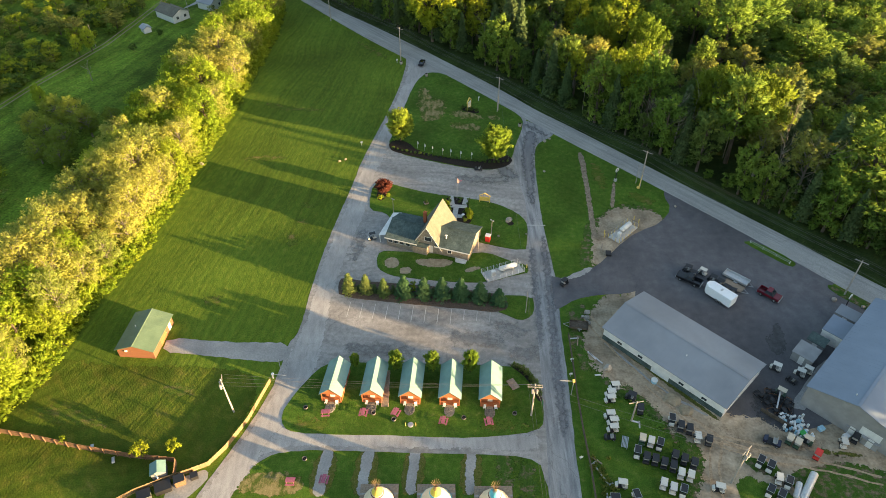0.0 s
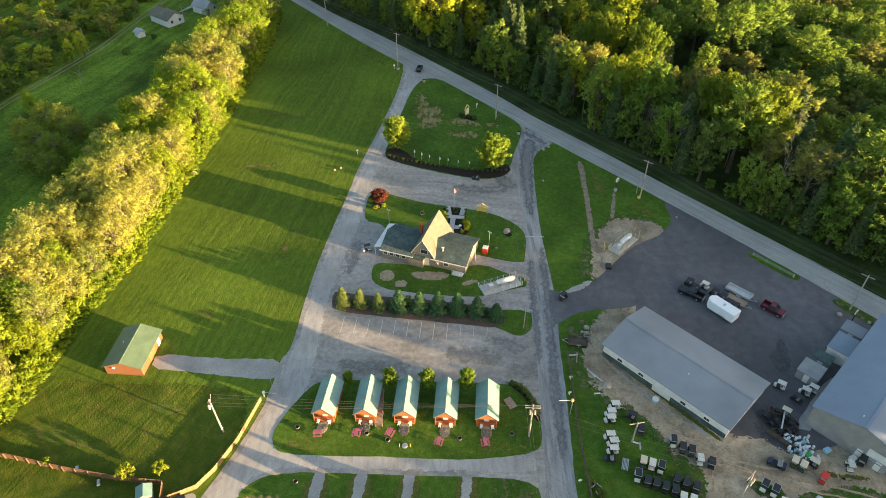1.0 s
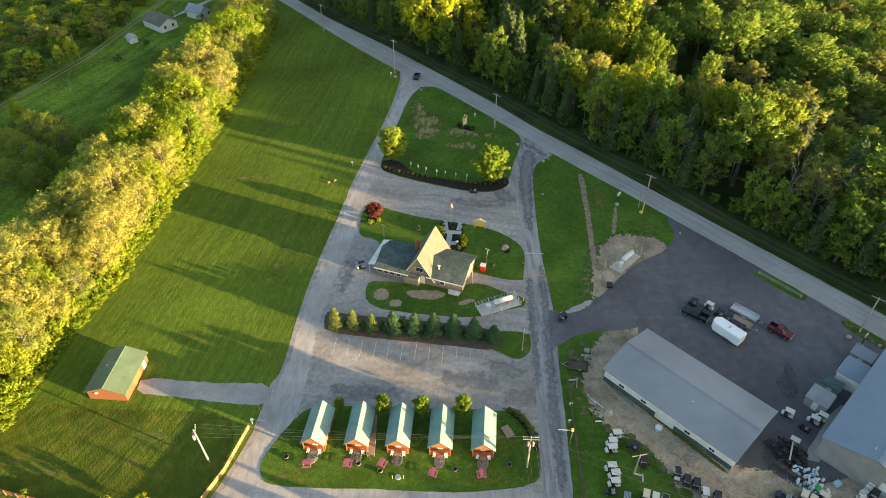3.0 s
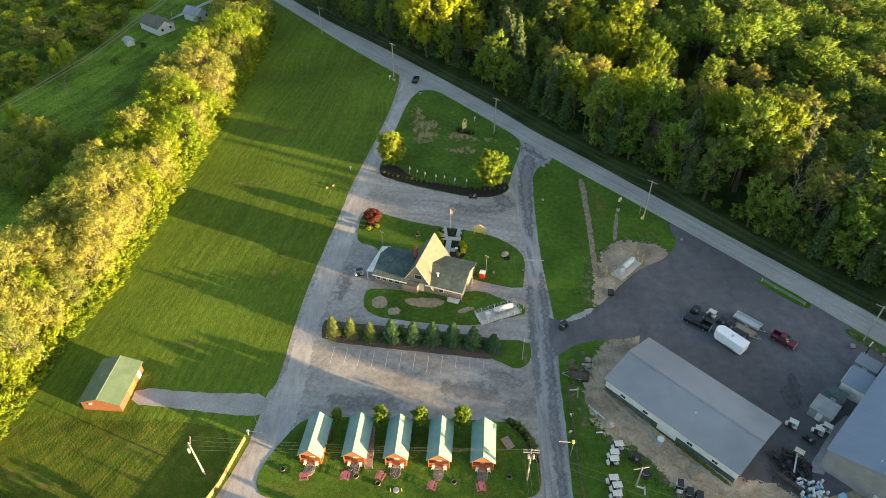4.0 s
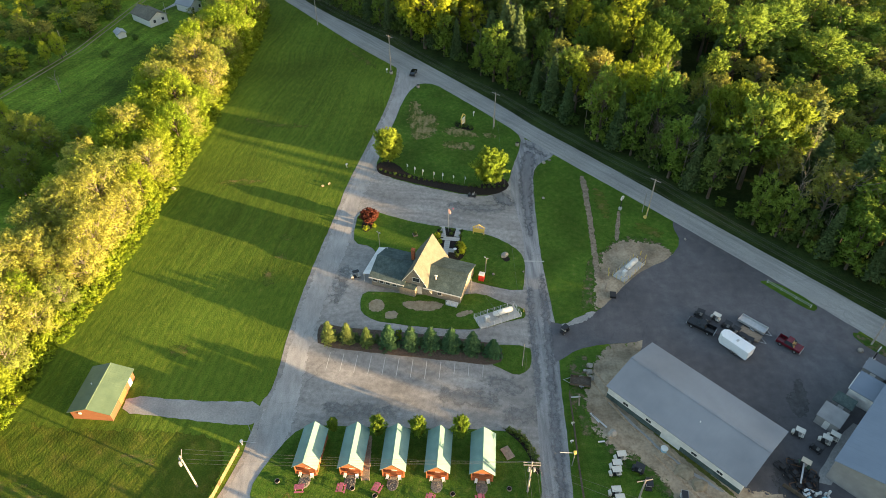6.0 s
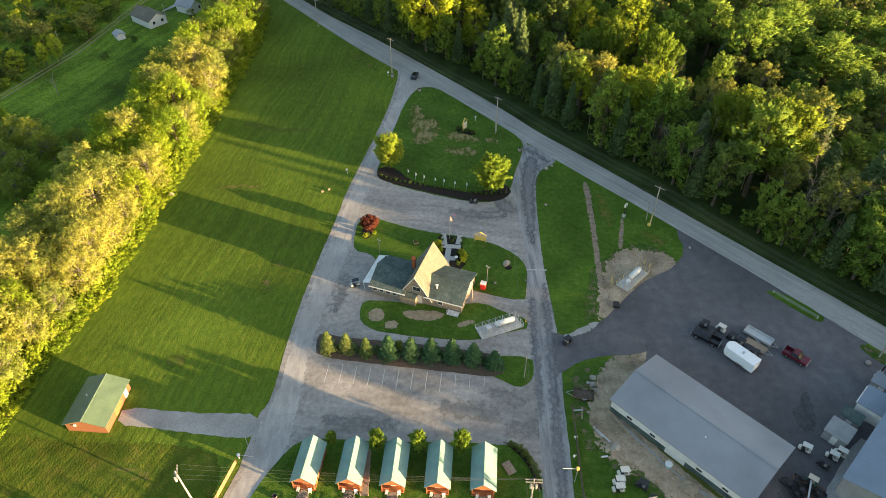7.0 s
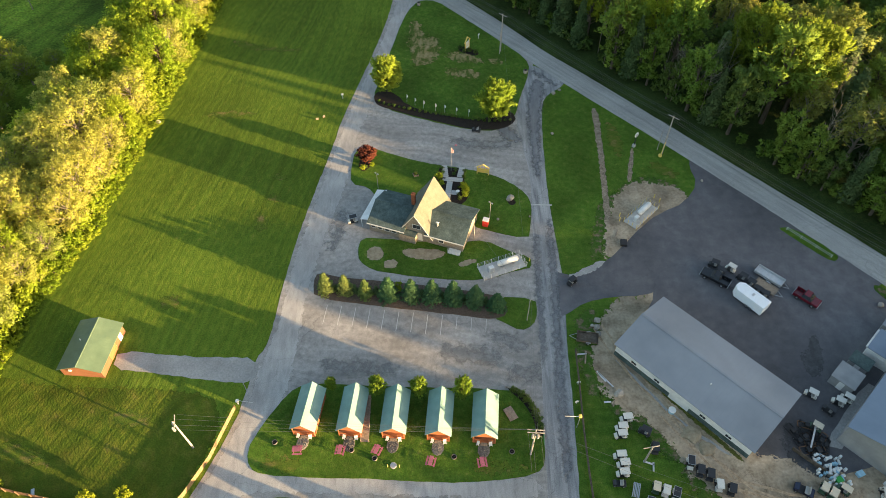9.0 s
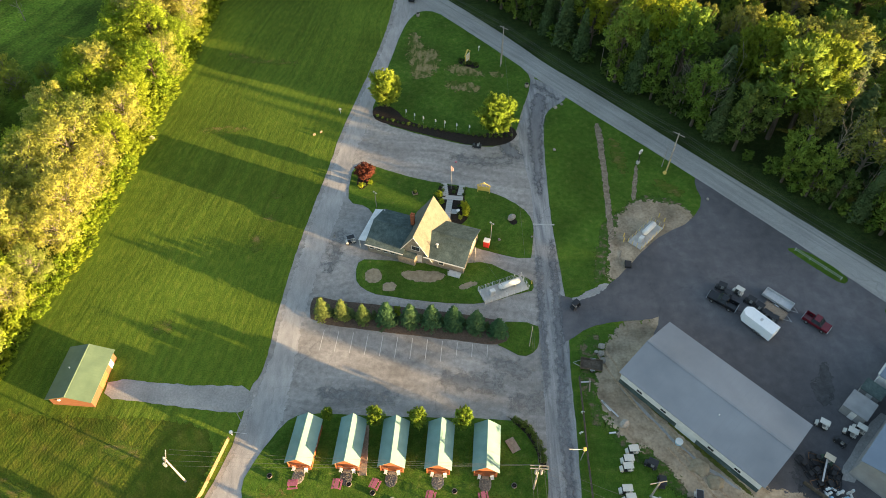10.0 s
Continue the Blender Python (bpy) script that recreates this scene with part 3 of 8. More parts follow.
soft_sheet("ground_dirt_yard", [(32.5, 96.9), (28.6, 91.2), (26.4, 84), (27.5, 79.0), (29.3, 76.5), (31.5, 73.8), (34.5, 71.8), (36.6, 67.6), (39.5, 64.0), (42.6, 60.8), (41.5, 56.5), (38.8, 52.7), (38, 40), (50, 40), (52, 51), (60, 53.5), (74, 51), (76, 58), (68, 62.6), (66, 70),
                           (58.5, 74), (50, 70), (38, 92), (41, 97.6), (37.8, 98)], 0.016, M_DIRT, "trampled sandy dirt yard", "dirt yard", width=2.2, step=0.7, rounds=2)
soft_sheet("ground_dirt_patch", [(36.3, 121.5), (40.6, 126.8), (48.3, 125.2), (52.1, 122.4), (48, 117), (40.7, 112.4), (35.9, 107.8), (31.5, 105.0), (33.3, 113.5)], 0.018, M_DIRT,
      "bare dirt round the gas tank pen", "dirt", width=1.6, step=0.6)
soft_sheet("ground_trench_scar", [(35.6, 150.4), (37.2, 150), (36.7, 140), (35.3, 122), (34.6, 107), (33.0, 107), (34.1, 122), (35.5, 140)], 0.014, M_SOIL, "narrow strip of dug earth across the lawn", "dirt", width=0.5, step=0.4)
soft_sheet("ground_wire_scar", [(42.5, 137), (43.1, 136.6), (40.8, 126), (39.6, 126)], 0.014, M_SOIL, "thin dug strip to the lamp post", "dirt", width=0.4, step=0.35)
sheet("ground_roadside_strip", [(66.6, 113.6), (69, 113.4), (72, 111.4), (75.4, 107.2), (75.9, 105.8), (74.4, 104.8), (71.6, 107.6), (69, 110.6)], 0.075, M_LAWN, "narrow grass strip beside the road", "grass strip", amp=0.2, step=0.5, rounds=1)
sheet("ground_east_verge", [(80.2, 100.2), (79.2, 98.4), (82, 94.5), (90, 86), (100, 79), (88, 91.8)], 0.07, M_PATCH_DIRT, "grass verge with pale stones", "verge", amp=0.2)

# clipped grass east of the lane, beside the yard and round the tepees
sheet("ground_east_lawn", [(23.0, 101.0), (22.8, 111.7), (22.8, 126), (23.4, 142.4), (24.2, 151.7), (26.6, 156.4), (30, 158.6), (34.6, 157.2), (47, 143), (57, 131), (54.6, 130), (55, 125), (50.8, 119.8), (44.8, 116.7), (40.4, 112.8), (36.4, 108.2), (32.6, 104.6), (26.4, 101)],
      0.008, M_LAWN, "mown lawn between the lane and the road", "lawn", rounds=1)
sheet("ground_yard_lawn", [(20, 45), (21.6, 67), (22.2, 77), (22.6, 87), (22.6, 93.2), (27, 96.2), (33, 97), (30, 91), (29, 84), (32, 78), (41, 66), (47, 60), (47, 45)],
      0.008, M_LAWN, "grass with rows of parked carts beside the lane", "lawn", rounds=1)
sheet("ground_tepee_lawn", [(-37, 45), (-33.6, 53.6), (-31.4, 58), (-27, 61.4), (16, 60.6), (16.6, 45)], 0.005, M_LAWN, "grass round the tepee pads", "lawn", rounds=0)
soft_sheet("ground_dirt_spill", [(44.6, 70.4), (48, 68.4), (51, 67.4), (54.6, 66.4), (58.6, 63.4), (64, 62), (52, 61), (46, 65)], 0.043, M_DIRT, "sandy dirt carried onto the yard asphalt", "dirt", 2.0, 0.6)
for pts in ([(2, 87.4), (9, 86.4), (12, 84.6), (9, 83.4), (1, 85)], [(9, 90), (15, 88.6), (16.4, 86), (11, 87)], [(12, 82.6), (17.2, 83.4), (17.8, 80.6), (14, 80.6)], [(-18, 84.6), (-6, 83.2), (-7, 81.8), (-18, 82.6)],
            [(2, 140.2), (12, 138.6), (16.8, 140), (17, 137), (8, 136.8)], [(-19, 118), (-17.4, 118.4), (-18.4, 110), (-19.8, 108)]):
    soft_sheet("road_lot_stain", pts, 0.027, M_LOTSTAIN, "darker worn patch in the asphalt lot", "asphalt patch", 2.2, 0.6, faint=True)
soft_sheet("ground_paddock", [(-92, 84), (-72, 82), (-63, 79.6), (-54, 79.8), (-36, 78.6), (-33, 74), (-35, 65), (-39.6, 57.6), (-53, 50.6), (-98, 44)], 0.004, M_PADDOCK, "rough trampled grass round the fences", "grass", 1.4, 1.0)
# sealed strips and a pale joint on the lane
for pts in ([(23.2, 164.4), (24.4, 164.0), (29.0, 159.0), (28.2, 158.2), (25.4, 161.0)], [(23.4, 161.4), (26.0, 159.6), (24.7, 152.5), (23.0, 142.5), (22.0, 128), (21.0, 128), (20.8, 142.5), (21.2, 151)],
            [(22.2, 116), (23.0, 115.6), (22.6, 99.6), (21.8, 90), (21.3, 76.5), (20.6, 64), (19.6, 64), (20.2, 78), (20.8, 91), (21.4, 100)], [(19.2, 112), (19.9, 112), (19.5, 97), (18.9, 84), (18.2, 84), (18.6, 97)],
            [(12.6, 146), (18.5, 142), (19, 138), (15, 140)]):
    soft_sheet("road_sealed_strip", pts, 0.036, M_SEAL, "dark sealed strip on the patched lane", "asphalt patch", 1.1, 0.45, faint=True)
soft_sheet("road_joint", [(19.4, 120.1), (23.6, 119.9), (23.6, 119.6), (19.4, 119.7)], 0.04, M_CONCRETE, "pale joint across the lane", "road joint", 0.15, 0.12, 0)
soft_sheet("ground_gravel_edge", [(24.2, 101.9), (26.2, 102.6), (31.4, 105.8), (32.4, 105.0), (27, 101.4)], 0.041, M_GRAVEL, "pale loose gravel along the lawn's tip", "gravel", 0.5, 0.35)

# islands
sheet("ground_front_lawn", [(-6.2, 194.4), (-4.0, 196.6), (0.2, 196.2), (5.4, 190.0), (11.9, 182.4), (17.4, 175.6), (22.4, 169.4), (23.0, 164.6), (19.6, 153.6), (17.9, 146.5), (14.2, 142.4), (8.4, 142.6), (-1.8, 146), (-12.3, 150.6), (-14.6, 154.6), (-13.3, 160.8), (-11.5, 171.6), (-8.8, 187)],
      0.1, M_LAWN, "lawn island with dry patches before the road", "lawn", rounds=1)
sheet("ground_front_bed", [(-14.4, 155.5), (-13.9, 152.4), (-12.3, 150.9), (-6.2, 148.1), (1, 145.4), (8.4, 142.7), (14.6, 142.6), (18.4, 145.6), (17.6, 149.0), (15.4, 148.4), (13, 147.8), (10, 145.6), (-0.3, 148.4), (-6.6, 151.4), (-9, 155.5), (-12.5, 157)],
      0.14, M_MULCH, "dark mulch bed edging the lawn", "flower bed", rounds=1)
sheet("ground_house_lawn", [(-14.9, 137.6), (-8.7, 134.6), (-1.7, 132.1), (2.4, 131.2), (10.5, 129.2), (15.7, 126.3), (18.8, 122.8), (19.6, 119.7), (18.9, 113.7), (18.2, 110.7), (9.5, 113.3), (4, 116), (-12, 122.5), (-13.3, 125.0),
                           (-17.3, 126), (-17.6, 131), (-17.1, 136)], 0.1, M_LAWN, "clipped green lawn round the cottage", "lawn", rounds=1)
sheet("ground_back_lawn", [(-14.4, 108.2), (-13.9, 111.3), (-10.4, 111.2), (-0.4, 110), (5.8, 110.2), (9.8, 110.6), (14.3, 107.8), (18.2, 106.4), (18.3, 103.9), (16.5, 103.6), (9.0, 100.9), (1.9, 101.2), (-7.6, 102.6), (-11.2, 103.5), (-14.0, 105.6)],
      0.1, M_LAWN, "patchy lawn behind the cottage", "lawn", rounds=1)
sheet("ground_spruce_bed", [(-21.9, 100.7), (-21.3, 97.2), (-9.6, 95.3), (1.8, 93.8), (10.8, 92.4), (13.2, 93.4), (12.9, 96.2), (10.5, 98), (-5.2, 100.4), (-17.1, 101.7), (-21.3, 103)], 0.12, M_BED,
      "mulch bed under the spruce row", "flower bed", rounds=1)
sheet("ground_corner_lawn", [(11.0, 97.2), (18.2, 97.0), (18.4, 93.7), (17.5, 91.2), (15.1, 90.0), (12.7, 91.7), (10.6, 92.8)], 0.11, M_LAWN, "small corner lawn beside the lane", "lawn", rounds=1)
sheet("ground_cabin_lawn", [(-28.2, 68.6), (-26.6, 72.8), (-23.3, 78.4), (-20.5, 80.2), (-10, 79.6), (12, 79.0), (15, 78), (16.8, 74.8), (17.3, 71.1), (17.2, 66.8), (15.7, 64.9), (8.9, 63.9), (1.3, 63.7), (-8.1, 64.3), (-17.7, 64.5), (-25.4, 65),
                          (-27.4, 66.1)], 0.1, M_LAWN, "lawn island round the row of cabins", "lawn", rounds=1)
for pts in ([(-12.8, 108.8), (-9.7, 109.0), (-9.2, 106.2), (-12.2, 105.5)], [(-6.0, 108.6), (2.4, 108.2), (1.4, 106.0), (-2.8, 105.8), (-6.0, 107.0)], [(-9.2, 106.0), (-6.5, 105.6), (-6.8, 103.9), (-9.1, 103.6)], [(4.3, 104.9), (7.4, 106.2), (8.5, 105.2), (5.4, 103.9)]):
    soft_sheet("ground_bare_patch", pts, 0.115, M_EARTH, "bare raked earth patch in the lawn", "dirt", width=0.5, step=0.35, rounds=1)
for x0, x1 in ((-20.6, -17.9), (-13.8, -11.2), (-6.0, -3.6), (3.3, 5.6)):
    soft_sheet("pavement_pad_path", [(x0 + 0.5, 62), (x1 - 0.3, 62), (x1 - 0.4, 59), (x1 - 1.0, 56.5), (x1 - 0.8, 53.5), (x0 - 0.1, 53.5), (x0 + 0.1, 57)], 0.014, M_GRAVEL, "gravel path through the grass to a tepee pad", "path", width=0.4, step=0.35, rounds=1)
    soft_sheet("ground_path_edge", [(x0 - 0.4, 61.6), (x1 + 0.7, 61.6), (x1 + 0.1, 53.5), (x0 - 1.2, 53.5)], 0.008, M_DRY, "worn grass beside a gravel path", "dry grass", width=0.6, step=0.4, rounds=1)
soft_sheet("ground_yard_grass", [(48.6, 59.8), (51.2, 59.6), (54.2, 57.6), (53.5, 55.6), (51, 56.6), (49, 57.8)], 0.024, M_PATCH_DIRT, "ragged grass patch in the dirt yard", "grass patch", width=1.0, step=0.5)
soft_sheet("ground_yard_grass", [(46.8, 56.6), (50.5, 55.6), (53.6, 53.2), (56, 51.8), (56, 40), (46, 40), (45.6, 53)], 0.024, M_LAWN, "ragged grass patch in the dirt yard", "grass patch", width=1.0, step=0.5)
soft_sheet("ground_yard_grass", [(55.2, 57.4), (59.5, 57.6), (63.5, 58.8), (67.5, 58.2), (76, 54), (78, 44), (56, 44), (54.6, 54)], 0.024, M_PATCH_DIRT, "trodden grass with wheel ruts beside the dirt yard", "grass patch", width=1.0, step=0.5)
soft_sheet("ground_yard_grass", [(61.6, 61.6), (64, 60.6), (68, 60.4), (68.4, 59.6), (64, 59.6), (61.4, 60.4)], 0.024, M_DRY, "trodden grass with wheel ruts beside the dirt yard", "grass patch", width=1.0, step=0.5)
soft_sheet("ground_wall_weeds", [(31.0, 85.2), (31.6, 85.6), (47.6, 66.6), (46.8, 66.2)], 0.05, M_DRY, "strip of weeds along the garage wall", "weeds", width=0.4, step=0.35)
for pts in ([(8.6, 61), (10.8, 61), (11.2, 54), (8.4, 54)], [(12.4, 60), (14.6, 58.4), (14.2, 52), (11.8, 53)]):
    worn(pts, 0.01, M_PATCH_DIRT if pts[0][0] > 8 else M_PATCH_DRY)
# worn spots round the tables, the pens and the dirt's rim
for pts in ([(-26, 68), (-20, 67.4), (-19, 65.6), (-26, 66)], [(6, 67), (13, 66.6), (14, 65.4), (6, 65)]):
    worn(pts, 0.106, M_PATCH_DRY)
for pts, k in (([(33, 121), (36, 122), (41, 128), (49, 126.4), (50, 124), (40, 125), (35.4, 118), (33, 112), (31, 105), (29, 106)], 1.0), ([(24.6, 93), (28.8, 95.6), (28, 89), (26, 83), (28, 77), (25, 78), (24.4, 85)], 0.8),
               ([(28.6, 78), (34.6, 73), (37.4, 68.4), (36.4, 66), (33, 70.4), (28, 75)], 0.8), ([(36.4, 67), (43.6, 61.4), (42.6, 56), (39.4, 52), (37.6, 52.6), (40, 58), (39, 62)], 0.8)):
    worn(pts, 0.011 + 0.001 * k, M_PATCH_DIRT, "scattered bare dirt at the rim of the grass", "dirt", 0.6)
worn([(31.6, 76.0), (33.6, 73.6), (36, 70.4), (37.6, 67.4), (36.6, 66.6), (33.4, 71)], 0.019, M_PATCH_DIRT, "ragged grass tufts on bare dirt", "grass patch")
worn([(53.6, 70.6), (57.6, 74), (60.4, 67.4), (58, 63.4), (54.6, 65.4)], 0.039, M_STAIN, "oily dark soil under the scrap heap", "dirt")
sheet("pavement_apron", [(60.2, 69.2), (61.7, 71.2), (68.6, 78.2), (70.9, 79.8), (72.4, 78.5), (64.8, 71.2), (62.4, 68.6)], 0.055, M_GRAVEL, "pale concrete apron along the workshop wall", "apron", amp=0.15, rounds=0)
soft_sheet("ground_oil_stain", [(61.9, 85.1), (63.2, 86), (64.2, 88.1), (66.0, 88.5), (65.0, 84.6), (64.4, 82.6), (63.0, 80.4), (61.5, 82.0)], 0.04, M_STAIN, "dark oil stain on the yard asphalt", "stain", width=1.4, step=0.4, faint=True)
sheet("pavement_wall_strip", [(30.4, 84.3), (30.8, 84.6), (35.7, 77.8), (39.4, 72.8), (46, 67.6), (45.7, 67.2), (39, 72.3), (35.3, 77.4)], 0.024, M_GRAVEL, "narrow gravel strip along the garage", "gravel", amp=0.15)
soft_sheet("ground_sand_patch", [(-32, 57), (-28.8, 58), (-22.6, 57), (-22, 54.2), (-28.1, 53.4), (-33, 54.6)], 0.012, M_PATCH_STRAW, "worn sandy patch in the grass", "dry grass", width=1.0, step=0.5)
# wheel tracks worn into the dirt
for rank, line_ in enumerate(([(28.6, 91), (30.6, 86), (34.4, 79.6), (38.6, 73.8), (42, 67), (47, 61.6), (54, 59.4), (62, 57.6), (70, 55)], [(45.6, 63), (43.6, 58.6), (42.4, 53), (42, 44)], [(36.6, 74.6), (40.4, 69.4), (44.4, 63.4), (52, 61.2), (60, 60.2)])):
    for off in (-0.75, 0.75):
        bm = B()
        prev, step_ = None, 0
        for (xa, ya), (xb, yb) in zip(line_, line_[1:]):
            d = Vector((xb - xa, yb - ya))
            n = max(2, int(d.length / 0.8))
            u = d.normalized()
            for i in range(n):
                x, y = xa + d.x * i / n, ya + d.y * i / n
                wob = 0.25 * noise.noise(Vector((x * 0.4, y * 0.4, off)))
                w = 0.2 + 0.14 * noise.noise(Vector((x, y, off * 3)))
                pair = [bm.verts.new((x - u.y * (off + wob + q), y + u.x * (off + wob + q), 0.026 + 0.009 * rank + 0.0001 * step_)) for q in (-w, w)]
                step_ += 1
                if prev:
                    bm.faces.new((prev[0], pair[0], pair[1], prev[1]))
                prev = pair
        tagged(obj("ground_wheel_track", bm, M_TRACK), "darker wheel track worn into sandy dirt", "wheel track", kind="structure")
# dry and worn spots in the grass
for pts, z in (([(-7.2, 186), (-4.6, 186.6), (-3.4, 180), (1.6, 178), (0.2, 168), (-5.4, 166), (-6.4, 172)], 0.106), ([(2.5, 172), (5, 172.6), (12.3, 169), (12, 167.4), (6, 167.8), (2.6, 169.6)], 0.106), ([(2.0, 166), (10.6, 164.4), (11, 161), (2.4, 162.6)], 0.106),
               ([(13.6, 169.8), (16.4, 168.8), (15.6, 166.8), (13.4, 168)], 0.104), ([(13, 160), (15.4, 158), (16.6, 152), (14.4, 154)], 0.104), ([(-52, 149.4), (-42, 149.6), (-41, 148.2), (-52, 147.8)], 0.0135),
               ([(-51, 178.6), (-44, 174.8), (-33, 174), (-33.5, 172.8), (-45, 173.4), (-51.6, 176.8)], 0.0135), ([(-33.5, 129.3), (-30.6, 128.6), (-31, 127.2), (-33.4, 127.8)], 0.0135),
               ([(-33.6, 123), (-31, 122.6), (-31.6, 120.8), (-33.4, 121)], 0.0135), ([(-35.2, 118), (-33.4, 117.8), (-33, 113.4), (-34.8, 113.6)], 0.0135), ([(-49, 97.6), (-45.4, 97.8), (-45, 95.4), (-48.6, 95)], 0.0135),
               ([(-50, 75.5), (-44.5, 75), (-45, 72.6), (-50.4, 73.4)], 0.0135), ([(-72, 71), (-62, 69.4), (-56, 66.4), (-62, 66.6), (-70, 69)], 0.0135),
               ([(38, 146), (41, 142), (40, 132), (37.8, 138)], 0.0135), ([(46, 133), (51, 129), (50, 127), (45, 130)], 0.0135),
               ([(-30, 221), (-27.6, 219.6), (-17, 206.6), (-18.4, 206)], 0.0135)):
    worn(pts, z, M_PATCH_STRAW if pts[0][1] > 150 and pts[0][0] > -8 and pts[0][0] < 20 else M_PATCH_DRY)
# parking stall lines
for i in range(12):
    x = -18.8 + i * 2.56
    y = 95.7 - i * 0.29
    bm = B()
    box(bm, -0.05, 0.05, -4.1 if i < 9 else -2.6, 0, 0, 0.006, pose(x, y, 0.021, 0, 0, -5.5))
    tagged(obj("stall_line", bm, M_LINE), "faded white parking stall line on asphalt", "road marking", group="stall lines", kind="structure")

# ---- trees ----
def leaf_mesh(name, pts, nrm, size, rng, material, long=1.25):
    """Many small folded leaf sprays as one mesh."""
    n = len(pts)
    nrm = nrm / np.maximum(1e-6, np.linalg.norm(nrm, axis=1))[:, None]
    r = rng.normal(size=(n, 3))
    a = np.cross(nrm, r)
    a /= np.maximum(1e-6, np.linalg.norm(a, axis=1))[:, None]
    b = np.cross(nrm, a)
    s = (size * rng.uniform(0.6, 1.35, n))[:, None]
    v = np.empty((n, 3, 3))
    v[:, 0] = pts - a * s * long * 0.7 - b * s * 0.6
    v[:, 1] = pts - a * s * long * 0.7 + b * s * 0.6
    v[:, 2] = pts + a * s * long + nrm * s * 0.2
    f = np.arange(n * 3).reshape(n, 3)
    me = bpy.data.meshes.new(name)
    me.from_pydata(v.reshape(-1, 3).tolist(), [], f.tolist())
    me.materials.append(material)
    return me


def unit(v):
    return v / np.maximum(1e-6, np.linalg.norm(v, axis=1))[:, None]


def leaf_sprays(name, pts, axis, nrm, size, rng, material):
    """Many narrow leaf sprays, each lying along its own axis, as one mesh."""
    n = len(pts)
    a = axis / np.maximum(1e-6, np.linalg.norm(axis, axis=1))[:, None]
    b = np.cross(nrm, a)
    b /= np.maximum(1e-6, np.linalg.norm(b, axis=1))[:, None]
    s = (size * rng.uniform(0.6, 1.4, n))[:, None]
    v = np.empty((n, 3, 3))
    v[:, 0] = pts - a * s * 0.9 - b * s * 0.62
    v[:, 1] = pts - a * s * 0.9 + b * s * 0.62
    v[:, 2] = pts + a * s * 1.5
    face = np.cross(v[:, 1] - v[:, 0], v[:, 2] - v[:, 0])
    turned = (face * nrm).sum(1) < 0
    v[turned, 0], v[turned, 1] = v[turned, 1].copy(), v[turned, 0].copy()
    me = bpy.data.meshes.new(name)
    me.from_pydata(v.reshape(-1, 3).tolist(), [], np.arange(n * 3).reshape(n, 3).tolist())
    me.materials.append(material)
    me.polygons.foreach_set("use_smooth", np.ones(n, bool))
    face = np.where(turned[:, None], -face, face)
    me.normals_split_custom_set_from_vertices(np.repeat(unit(unit(face) * 0.2 + unit(nrm)), 3, 0).tolist())
    return me


